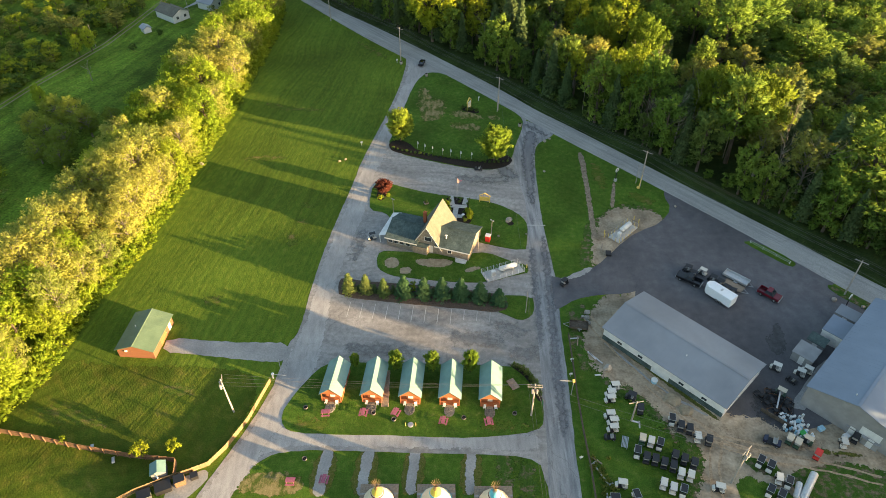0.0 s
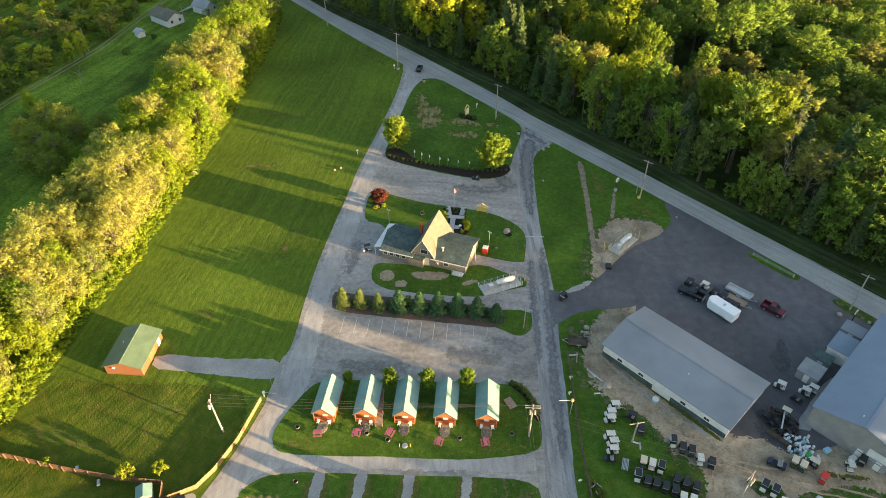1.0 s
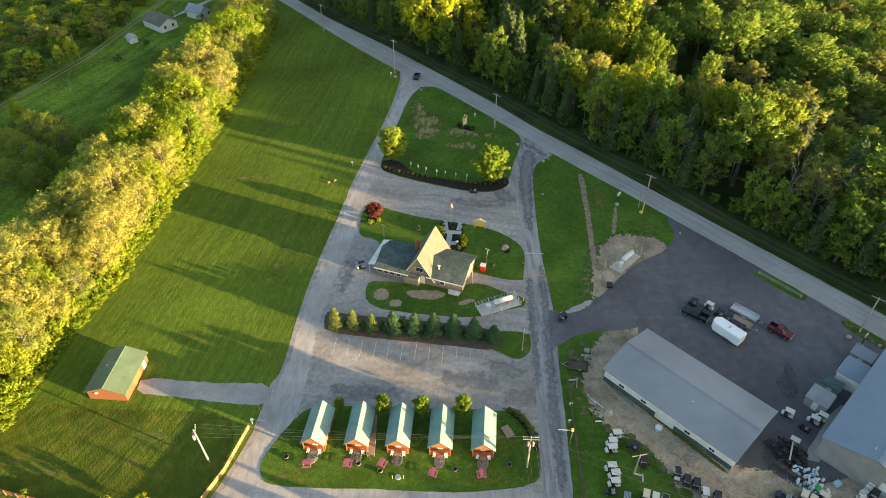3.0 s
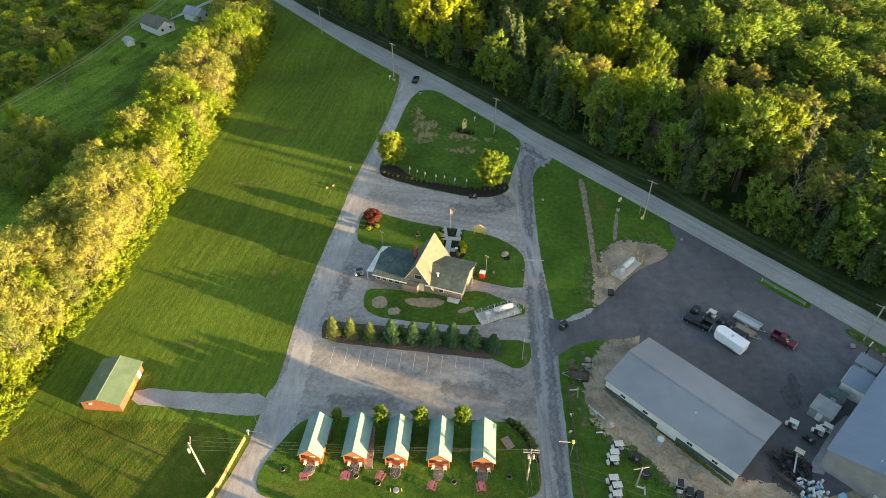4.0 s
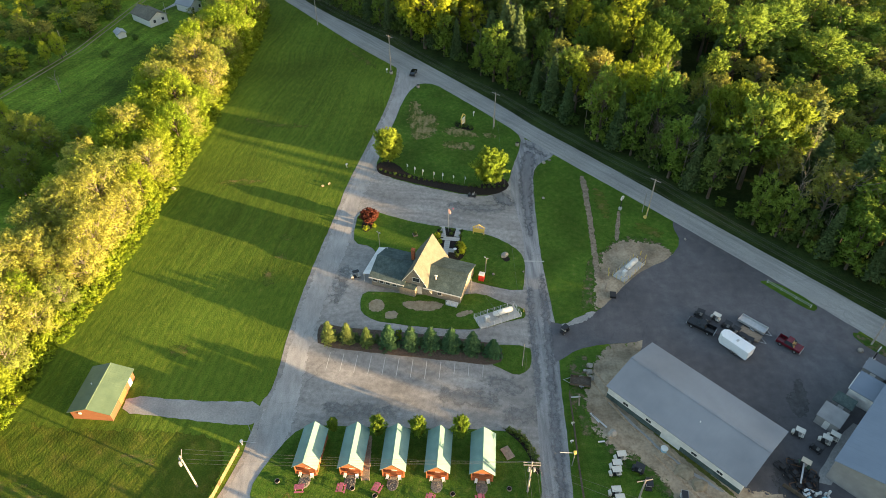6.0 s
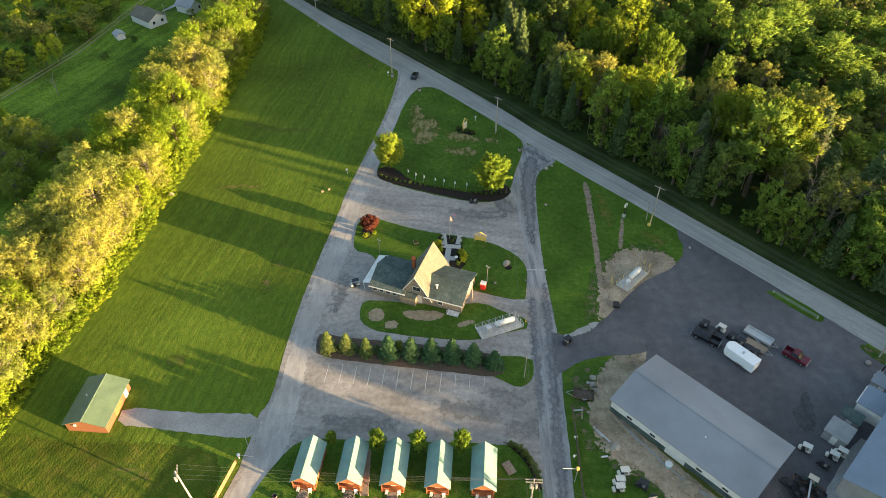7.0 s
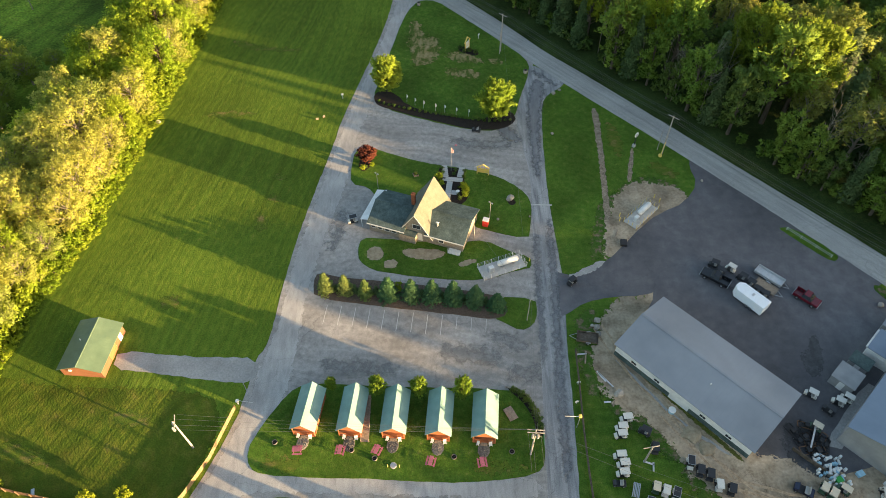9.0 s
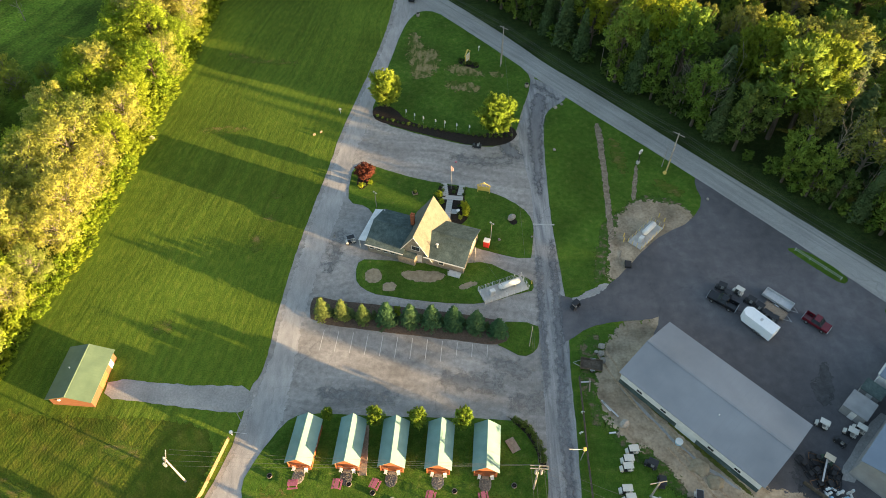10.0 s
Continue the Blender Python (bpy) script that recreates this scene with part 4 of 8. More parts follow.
def broadleaf(name, height, radius, material, seed, leaves=2300, base=0.22, lobes=17, size=0.42, squash=1.0, label="", category="tree", twiggy=False, lobe=1.0, low=1.0, rise=0.75):
    """A tree on a tapered trunk: limbs carry lobes of foliage, each lobe many upswept tufts of leaf sprays with hollows between them.
    low: how far down the crown the lobes go (1: to its foot); rise: how much the tufts turn upwards; twiggy: thin foliage that shows its limbs."""
    rng = np.random.default_rng(seed)
    leaves, size = int(leaves * 1.9), size * 0.6
    t = thing(name, pose(0, 0, -300), label, category)
    cz = height * (base + 1) / 2
    hz = height * (1 - base) / 2
    cs, rs = [], []
    for i in range(lobes):
        zz = 1 - 2 * low * (i + 0.5) / lobes
        ang = i * 2.39996 + rng.uniform(-0.5, 0.5)
        rad = math.sqrt(max(0, 1 - zz * zz)) * (1.0 if zz > 0 else 0.9)
        k = rng.uniform(0.45, 0.92)
        cs.append((radius * rad * k * math.cos(ang), radius * rad * k * math.sin(ang), cz + hz * zz * 0.78 * rng.uniform(0.82, 1.1)))
        rs.append(radius * rng.uniform(0.26, 0.44) * lobe)
    cs, rs = np.array(cs), np.array(rs)
    # tufts over each lobe, thinned at its underside
    per = 13 if not twiggy else 10
    ti = np.repeat(np.arange(lobes), per)
    td = unit(rng.normal(size=(len(ti), 3)))
    td[:, 2] = np.where(td[:, 2] < -0.3, -td[:, 2], td[:, 2])
    tc = cs[ti] + td * (rs[ti] * rng.uniform(0.5, 1.0, len(ti)))[:, None] * np.array([1, 1, squash])
    out = tc - np.array([0, 0, cz])
    out[:, 2] *= 0.25
    ta = unit(unit(out) * 0.6 + td * 0.45 + np.array([0, 0, rise]) + rng.normal(size=td.shape) * 0.22)
    tl = rs[ti] * rng.uniform(0.55, 1.15, len(ti))
    tw = tl * (rng.uniform(0.3, 0.46, len(ti)) if not twiggy else rng.uniform(0.4, 0.65, len(ti)))
    w = tl * tw
    idx = rng.choice(len(ti), leaves, p=w / w.sum())
    along = rng.random(leaves) ** 0.85
    side = rng.normal(size=(leaves, 3))
    side = unit(side - ta[idx] * (side * ta[idx]).sum(1)[:, None])
    wide = tw[idx] * np.sqrt(np.clip(1.05 - along, 0, 1)) * (0.45 + 0.6 * rng.random(leaves) ** 0.5)
    pts = tc[idx] + ta[idx] * (tl[idx] * (along - 0.35))[:, None] + side * wide[:, None]
    axis = ta[idx] * 0.8 + side * 0.7 + rng.normal(size=(leaves, 3)) * (0.4 if not twiggy else 0.7)
    nrm = side * 0.7 + ta[idx] * 0.45 + td[idx] * 0.5 + rng.normal(size=(leaves, 3)) * 0.2
    crown = new("crown", leaf_sprays("crown", pts, axis, nrm, size, rng, material))
    crown.parent = t
    bm = B()
    r0 = 0.02 * height
    top = (rng.uniform(-0.3, 0.3), rng.uniform(-0.3, 0.3), height * 0.66)
    knee = (top[0] * 0.4, top[1] * 0.4, height * 0.3)
    cyl(bm, (0, 0, -0.3), knee, r0 * 1.25, r0 * 0.8, 7)
    cyl(bm, knee, top, r0 * 0.8, r0 * 0.3, 6)
    for i in range(0, lobes, 2 if not twiggy else 1):
        c = Vector(cs[i])
        st = Vector((knee[0], knee[1], min(height * 0.55, max(height * 0.2, c.z - radius * 0.7))))
        cyl(bm, st, st.lerp(c, 0.9), r0 * 0.4, r0 * 0.1, 5)
        if twiggy and height > 5:
            for j in range(3):
                q = i * per + j * 3
                cyl(bm, st.lerp(c, 0.7), Vector(tc[q] + ta[q] * tl[q] * 0.5), r0 * 0.14, r0 * 0.05, 3)
    part("trunk", bm, M_DEAD if twiggy else M_BARK, t)
    return t


def spruce(name, height, radius, material, seed, leaves=1500, size=0.3, label="", base=0.04, category="tree"):
    """A conical evergreen: whorls of drooping branches on a straight trunk."""
    rng = np.random.default_rng(seed)
    leaves, size = int(leaves * 1.9), size * 0.8
    t = thing(name, pose(0, 0, -300), label, category)
    whorls = int(height * 2.4)
    zs = height * (base + (0.98 - base) * (np.arange(whorls) / whorls) ** 0.9)
    w = (1.02 - zs / height)
    k = rng.choice(whorls, leaves, p=w / w.sum())
    arms = 9
    ang = (rng.integers(0, arms, leaves) + k * 0.37) * 2 * math.pi / arms + rng.normal(0, 0.13, leaves)
    reach = radius * (1.03 - zs[k] / height) ** 0.85 * (0.86 + 0.22 * np.sin(ang * 3 + k * 1.7))
    f = 0.25 + 0.78 * rng.random(leaves) ** 0.6
    r = reach * f
    z = zs[k] - r * 0.22 + rng.normal(0, 0.06, leaves) + 0.25 * height / whorls
    pts = np.stack([r * np.cos(ang), r * np.sin(ang), np.maximum(z, 0.08)], 1)
    nrm = np.stack([0.5 * np.cos(ang), 0.5 * np.sin(ang), np.ones(leaves)], 1) + rng.normal(size=(leaves, 3)) * 0.4
    crown = new("crown", leaf_mesh("crown", pts, nrm, size, rng, material, 1.4))
    crown.parent = t
    bm = B()
    cyl(bm, (0, 0, -0.2), (0, 0, height * 0.97), 0.02 * height + 0.03, 0.02, 6)
    part("trunk", bm, M_BARK, t)
    return t


def bare_tree(name, height, seed, label):
    rng = random.Random(seed)
    t = thing(name, pose(0, 0, -300), label, "tree")
    bm = B()
    cyl(bm, (0, 0, -0.3), (0.3, 0.2, height), 0.17, 0.03, 6)
    for i in range(14):
        z = height * rng.uniform(0.35, 0.95)
        a, ln = rng.uniform(0, 6.28), height * rng.uniform(0.12, 0.28)
        tip = Vector((ln * math.cos(a), ln * math.sin(a), z + ln * 0.8))
        cyl(bm, (0.1, 0.1, z), tip, 0.045, 0.015, 4)
        for j in range(3):
            b = a + rng.uniform(-0.9, 0.9)
            st = Vector((0.1, 0.1, z)).lerp(tip, rng.uniform(0.4, 0.9))
            cyl(bm, st, st + Vector((ln * 0.4 * math.cos(b), ln * 0.4 * math.sin(b), ln * 0.4)), 0.03, 0.012, 4)
    part("trunk", bm, M_DEAD, t)
    return t


def place(src, x, y, s=1.0, turn=0.0, sz=None, z=0.0, lean=0.0):
    return copy_thing(src, pose(x, y, z, lean, 0, turn) @ Matrix.Diagonal((s, s, sz or s, 1)))


def drop_source(src):
    for o in list(src.children_recursive) + [src]:
        bpy.data.objects.remove(o)


rt = random.Random(11)
CA, SA = math.cos(SUN_AZ), -math.sin(SUN_AZ)
WOOD_LABEL = {
    "g": "tall broadleaf tree with fresh green foliage in the woods", "d": "dark green broadleaf tree in the shaded woods",
    "o": "olive-green tree with sparse spring foliage in the woods", "b": "bright yellow-green broadleaf tree catching low sun",
    "t": "pale tan-green budding tree in the tree line", "s": "dark conical spruce among the broadleaf woods"}
wood = {
    "g": [broadleaf("woodland_tree", 19, 5.0, M_LEAF_GREEN, 101 + i, 2000, 0.2, 22, 0.42, low=0.8, label=WOOD_LABEL["g"]) for i in range(3)],
    "d": [broadleaf("woodland_tree", 18, 4.6, M_LEAF_DARK, 111 + i, 1850, 0.18, 19, 0.47, low=0.8, label=WOOD_LABEL["d"]) for i in range(2)],
    "o": [broadleaf("woodland_tree", 18, 4.4, M_LEAF_OLIVE, 121 + i, 1700, 0.25, 20, 0.4, low=0.75, label=WOOD_LABEL["o"], twiggy=True) for i in range(2)],
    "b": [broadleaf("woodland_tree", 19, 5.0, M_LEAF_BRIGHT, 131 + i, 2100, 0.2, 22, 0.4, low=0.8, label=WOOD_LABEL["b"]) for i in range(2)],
    "s": [spruce("woodland_spruce", 19, 3.6, M_NEEDLE, 141 + i, 1700, 0.55, label=WOOD_LABEL["s"], base=0.1) for i in range(2)],
}
EDGE = [(-110, 338), (-62, 284), (-40, 256), (-18, 235), (-2, 220.5), (11, 205), (27, 185.5), (39, 168.7), (53.3, 153.2), (62.8, 140.8), (73.8, 128), (83.3, 118.6), (92.3, 110), (138, 65), (190, 15)]


def edge_y(x):
    for (x0, y0), (x1, y1) in zip(EDGE, EDGE[1:]):
        if x0 <= x <= x1:
            return y0 + (y1 - y0) * (x - x0) / (x1 - x0)
    return 400 if x < -90 else 18


# woods north-east of the road
gap = 8.8
for ix in range(-8, 20):
    for iy in range(0, 32):
        x = ix * gap + rt.uniform(-2.6, 2.6) + (iy % 2) * gap * 0.5
        y = 60 + iy * gap * 0.88 + rt.uniform(-2.6, 2.6)
        e = edge_y(x)
        if y < e + 4.5 or y > 264 or x > 160 or y < 84 or y > 215 + 0.55 * abs(x + 10) + 30 or (x > 105 and y < 150 and x - 105 > (y - 84) * 0.7):
            continue
        front = y - e < 10
        kind = rt.choices("gdobs", (30, 16, 18, 26, 10) if not front else (30, 26, 14, 18, 12))[0]
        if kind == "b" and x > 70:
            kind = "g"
        s = rt.choice((rt.uniform(0.68, 0.95), rt.uniform(0.9, 1.15), rt.uniform(1.1, 1.34))) * (0.86 if front else 1.0) * (1 - 0.32 * min(1, max(0, (x - 84) / 30))) * (1.16 - 0.24 * min(1, max(0, (x + 30) / 110)))
        # lower growth on the sunny side of the two great trees
        side = x * SA + y * CA
        if (abs(side - 197) < 14 and 5 < x < 110) or (abs(side - 168) < 6 and 90 < x < 150):
            s *= 0.66
        place(rt.choice(wood[kind]), x, y, s * rt.uniform(0.98, 1.18) * (1 + 0.45 * min(1, max(0, (x - 78) / 20))), rt.uniform(0, 360), s * rt.uniform(0.9, 1.12))
# dense front row, leafy down to the ground
front_row = [broadleaf("edge_tree", 16, 4.2, m_, 151 + i, 1900, 0.03, 20, 0.42, label="leafy woodland edge tree beside the road") for i, m_ in enumerate((M_LEAF_GREEN, M_LEAF_DARK, M_LEAF_DARK, M_LEAF_GREEN))]
thicket = [broadleaf("edge_shrub", 4.2, 2.3, m_, 161 + i, 300, 0.0, 10, 0.48, label="dark shrub under the woodland edge", category="shrub") for i, m_ in enumerate((M_LEAF_DARK, M_LEAF_GREEN))]
x = -58.0
while x < 118:
    e = edge_y(x)
    s = rt.choice((rt.uniform(0.55, 0.85), rt.uniform(0.9, 1.3)))
    if abs(x * SA + e * CA - 200) < 10 and x > 4:
        s *= 0.62
    if rt.random() < 0.72:
        place(rt.choice(front_row), x, e + rt.uniform(-0.5, 2.0), s * 0.95, rt.uniform(0, 360), s * rt.uniform(0.9, 1.15))
    elif rt.random() < 0.75:
        k = rt.uniform(0.6, 1.0)
        place(rt.choice(wood["s"]), x, e + 1, k, rt.uniform(0, 360), k * 1.12)
    place(rt.choice(thicket), x + 1.7, e - 1.2 + rt.uniform(-0.6, 1.0), rt.uniform(0.6, 1.1), rt.uniform(0, 360))
    x += 3.6
old = [broadleaf("old_tree", 22, 9.0, M_LEAF_OLD, 145 + i, 11000, 0.12, 64, 0.4, lobe=0.6, label="broad old yellow-green tree at the edge of the woods") for i in range(2)]
# lighter copy for the road end: low sun on the crown, put into leaf colour
old.append(broadleaf("old_tree", 22, 9.0, M_LEAF_GOLD, 147, 11000, 0.12, 64, 0.4, lobe=0.6, label="broad old tree at the road with sunlight put into its golden leaf colour"))
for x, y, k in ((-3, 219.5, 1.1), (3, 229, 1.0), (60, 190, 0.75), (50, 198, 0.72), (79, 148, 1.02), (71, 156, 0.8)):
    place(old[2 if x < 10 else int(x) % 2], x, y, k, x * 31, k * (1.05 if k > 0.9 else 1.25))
for x, y, k in ((16.6, 203.5, 1.0), (20.6, 201.5, 1.2), (24.2, 199, 1.15), (22.6, 204, 1.05), (96, 131, 0.9)):
    place(wood["s"][int(x) % 2], x, y, k, x * 31, k * 1.05)
for x, y, k in ((35, 189, 0.94), (40, 186, 0.9), (44, 183, 0.94)):
    place(wood["o"][int(x) % 2], x, y, k * 1.2, x * 31, k)
# leafless trees
dead = [bare_tree("bare_tree", 17, 71 + i, "leafless pale grey tree standing in the woods") for i in range(3)]
for i in range(30):
    x = rt.uniform(-30, 105)
    place(dead[i % 3], x, edge_y(x) + (rt.uniform(0.5, 5) if i % 2 else rt.uniform(5, 48)), rt.uniform(0.4, 0.7), rt.uniform(0, 360), rt.uniform(0.7, 1.05))
for x, y in ((86, 126), (92, 120), (97, 125), (13.5, 206), (31, 184), (47, 175), (56, 154), (59, 150), (-22, 240), (70, 172), (62, 178), (88, 150)):
    place(bare := bare_tree("bare_tree", 15, int(x), "leafless pale grey tree at the edge of the woods"), x, y, rt.uniform(0.8, 1.1), rt.uniform(0, 360))
    drop_source(bare)
belt = [broadleaf("windbreak_tree", 18.5, 4.6, M_LEAF_DARK, 181 + i, 900, 0.06, 14, 0.8, label="tall dark tree of the eastern windbreak") for i in range(2)]
# woods to the east, whose tops throw the long shade over the yard
for s_, end in ((17, -72), (22, -74), (28, -68), (34, -12), (41, -8), (47, -6), (53, -18), (58, -12), (63, -9), (68, -12), (73, -14), (78, -4), (84, -42), (89, -46), (94, -44), (99, -20), (105, -16), (111, -18), (117, -22), (120, -20), (123, -18), (126, -20), (129, -22), (135, -18), (141, -22), (147, -30)):
    for row in range(2):
        s2 = s_ + rt.uniform(-1.5, 1.5) + row * 3
        y_end = (s2 - SA * end) / CA
        p_end = CA * end - SA * y_end
        pt = 112 + row * 8
        hgt = (pt - p_end) * math.tan(SUN_EL) * (1 if row == 0 else 0.93)
        place(belt[row], CA * pt + SA * s2, -SA * pt + CA * s2, 1.0, rt.uniform(0, 360), hgt / 18.5)

# western tree line
line = {
    "b": [broadleaf("hedgerow_tree", 13, 4.2, M_HEDGE_LIME, 201 + i, 3500, 0.06, 38, 0.27, lobe=0.95, rise=1.1, label="sunlit yellow-green tree in the hedgerow") for i in range(3)],
    "t": [broadleaf("hedgerow_tree", 13, 4.2, M_HEDGE_CREAM, 211 + i, 3200, 0.08, 36, 0.25, lobe=0.95, label=WOOD_LABEL["t"], twiggy=True) for i in range(2)],
    "o": [broadleaf("hedgerow_tree", 12, 3.9, M_HEDGE_OLIVE, 221 + i, 3200, 0.06, 36, 0.26, lobe=0.95, label="olive tree with thin spring foliage in the hedgerow", twiggy=True) for i in range(2)],
}
EAST = [(40, -85), (55, -80.5), (68, -76.5), (75, -73.2), (97, -70.2), (113, -65.8), (139, -63.6), (172, -60.4), (197, -59), (222, -57.5), (247, -58.5), (262, -61)]


def line_x(y):
    for (y0, x0), (y1, x1) in zip(EAST, EAST[1:]):
        if y0 <= y <= y1:
            return x0 + (x1 - x0) * (y - y0) / (y1 - y0)
    return -70


HUES = ((6, 2, 2), (2, 7, 2), (3, 3, 5), (8, 1, 1), (1, 3, 6), (5, 4, 1))  # lime, cream and olive along the row
y = 44.0
while y < 258:
    for k, off in enumerate((3.4, 8.6, 14.0, 19.0)):
        yy = y + rt.uniform(-1.6, 1.6)
        if k == 3 and yy > 200:
            continue
        kind = rt.choices("bto", HUES[sum(yy > q for q in (95, 135, 150, 180, 205))])[0]
        s = rt.uniform(0.78, 1.18) * (0.9, 1.0, 1.0, 0.88)[k]
        place(rt.choice(line[kind]), line_x(yy) - off + rt.uniform(-1.0, 0.8), yy, s * (1.15 if k == 0 else 1.3), rt.uniform(0, 360), s)
    y += 6.9
# undergrowth along the foot of the line
shrub = [broadleaf("hedgerow_shrub", 2.6, 1.7, M_HEDGE_LIME, 231 + i, 300, 0.0, 8, 0.3, label="low sunlit shrub at the foot of the tree line", category="shrub") for i in range(2)]
y = 46.0
while y < 250:
    place(rt.choice(shrub), line_x(y) + rt.uniform(-1.0, 0.1), y, rt.uniform(0.8, 1.2), rt.uniform(0, 360), rt.uniform(0.4, 0.7))
    place(rt.choice(shrub), line_x(y) + rt.uniform(-2.8, -1.4), y + 0.6, rt.uniform(1.0, 1.5), rt.uniform(0, 360), rt.uniform(0.8, 1.5))
    y += rt.uniform(1.3, 2.0)

# scrub woods beyond the meadow
scrub = [broadleaf("scrub_tree", 10.5, 4.0, m_, 171 + i, 430, 0.02, 16, 0.58, label="low scrubby green tree beyond the meadow") for i, m_ in enumerate((M_LEAF_OLIVE, M_LEAF_GOLD, M_LEAF_BRIGHT, M_LEAF_OLIVE))]
TRACK = [(-138, 150), (-126.7, 187.6), (-119, 208), (-114.5, 220), (-110.8, 238), (-104.6, 269.6)]


def track_x(y):
    for (x0, y0), (x1, y1) in zip(TRACK, TRACK[1:]):
        if y0 <= y <= y1:
            return x0 + (x1 - x0) * (y - y0) / (y1 - y0)
    return TRACK[-1][0]


for ix in range(0, 15):
    for iy in range(0, 33):
        x = -98 - ix * 5.9 + rt.uniform(-2.6, 2.6)
        y = 84 + iy * 5.9 + rt.uniform(-2.6, 2.6)
        clear = (y > 150 and x > track_x(y) - 3.2) or 112 < y < 128 or (x > -108 and y < 150)
        if clear or rt.random() < 0.14:
            continue
        s = rt.uniform(0.34, 0.82)
        place(rt.choice(scrub), x, y, s * 1.15, rt.uniform(0, 360), s * rt.uniform(0.5, 0.8))
for i in range(190):
    y = rt.uniform(150, 268)
    x = track_x(y) - 2.6 - (abs(rt.gauss(0, 12)) if i % 2 else rt.uniform(0, 55))
    place(rt.choice(thicket), x, y, rt.uniform(0.5, 1.1), rt.uniform(0, 360), rt.uniform(0.4, 0.9))
for x, y, s in ((-96, 160, 0.7), (-101, 164, 0.75), (-107, 166, 0.7), (-99, 152, 0.66), (-105, 156, 0.66), (-111, 160, 0.6), (-92, 166, 0.45), (-97, 144, 0.6), (-104, 147, 0.6)):
    place(line["o"][int(x) % 2], x, y, s * 1.4, x * 9, s * 1.05)
for x, y, s in ((-115, 174, 0.45), (-118, 178, 0.4), (-117, 214, 0.5), (-120, 211, 0.42)):
    place(line["b"][0], x, y, s * 1.2, x * 9, s * 1.3)
for x, y, s in ((-103.4, 214.6, 0.6), (-98.3, 227, 0.5)):
    place(thicket[0], x, y, s, x * 9, s * 0.9)
for x, y, s in ((-102, 246, 1.5), (-112, 250, 1.5), (-84, 244, 1.2)):
    place(scrub[0], x, y, s * 0.3, x * 9)
place(bare := bare_tree("bare_tree", 6, 77, "small leafless tree on the meadow"), -109, 193, 0.9, 40)
drop_source(bare)

# spruce row behind the stalls
# the first three get paler, yellower needles as painted sunlight
row_a = [spruce("planted_spruce", 5.2, 1.75, M_NEEDLE_SUNLIT, 301 + i, 1500, 0.2, "sunlit pale green spruce in the planted row") for i in range(2)]
row_b = [spruce("planted_spruce", 5.4, 1.8, M_NEEDLE_MID, 311 + i, 1900, 0.2, "dark blue-green spruce in the planted row") for i in range(2)]
for i, (x, y) in enumerate(((-19.3, 98.9), (-15.8, 98.6), (-12.1, 97.8), (-8.0, 97.5), (-3.9, 97.3), (-0.2, 97.0), (3.6, 96.6), (7.5, 96.0), (11.2, 95.0))):
    s = (0.98, 0.95, 0.88, 1.04, 0.98, 1.02, 1.04, 0.98, 0.94)[i]
    tagged(place((row_a if i < 3 else row_b)[i % 2], x, y, s * (1.1 if i < 3 else 1.2), i * 70, s * (1.02 if i < 8 else 0.84)), group="spruce row")
gold = broadleaf("arborvitae", 3.2, 0.75, M_LEAF_BRIGHT, 320, 420, 0.02, 9, 0.17, label="slim yellow-green arborvitae between spruces", category="shrub")
place(gold, -6.1, 98.4, 1.0)
dark_arb = spruce("arborvitae", 2.4, 0.6, M_NEEDLE, 321, 420, 0.16, "small dark arborvitae between spruces", category="shrub")
for x, y in ((-17.4, 98.9), (-14, 98.4), (-10.2, 98.1), (-2, 97.4), (1.7, 97), (5.6, 96.6), (9.4, 95.8)):
    place(dark_arb, x, y, rt.uniform(0.8, 1.1), x * 30)
# lawn trees by the road
lawn_tree = [broadleaf("lawn_tree", 8.6, 3.1, M_LAWN_LEAF, 331 + i, 6500, 0.05, 52, 0.28, lobe=0.95, rise=1.0, label="round yellow-green tree in the mulch bed") for i in range(2)]
place(lawn_tree[0], -11.2, 156.4, 1.19, 10, 1.06)
place(lawn_tree[1], 13.5, 146.4, 1.25, 80, 1.12)
# slim trees between the cabins
pear = [broadleaf("cabin_tree", 5.8, 1.45, M_LAWN_LEAF, 341 + i, 4200, 0.04, 44, 0.19, lobe=0.95, rise=1.2, label="slim bright yellow-green tree between cabins") for i in range(2)]
for x, y, s in ((-16.2, 79.0, 0.66), (-8.7, 78.2, 0.95), (-2.1, 77.9, 0.95), (4.9, 77.6, 1.05)):
    tagged(place(pear[int(abs(x)) % 2], x, y, s * 0.92, x * 40, s * 0.95), group="trees between the cabins")
maple = broadleaf("japanese_maple", 2.9, 1.6, M_LEAF_RED, 351, 1900, 0.1, 30, 0.2, lobe=0.95, rise=0.4, label="small wine-red maple in a mulched ring")
place(maple, -14.2, 132.9, 1.4, 0, 1.2)
sapling = [broadleaf("sapling", 3.4, 1.5, M_LEAF_BRIGHT, 361 + i, 600, 0.15, 9, 0.24, label="young bright green tree by the fence") for i in range(2)]
for x, y, s in ((-49.3, 60.9, 1.0), (-44.4, 61.7, 0.85), (-63.4, 63.4, 0.5), (-78, 66.2, 0.75)):
    place(sapling[int(abs(x)) % 2], x, y, s, x * 20)
for group_ in (scrub, belt, old, dead, front_row, thicket, *wood.values(), *line.values(), shrub, row_a, row_b, lawn_tree, pear, sapling, [gold, dark_arb, maple]):
    for src in group_:
        drop_source(src)

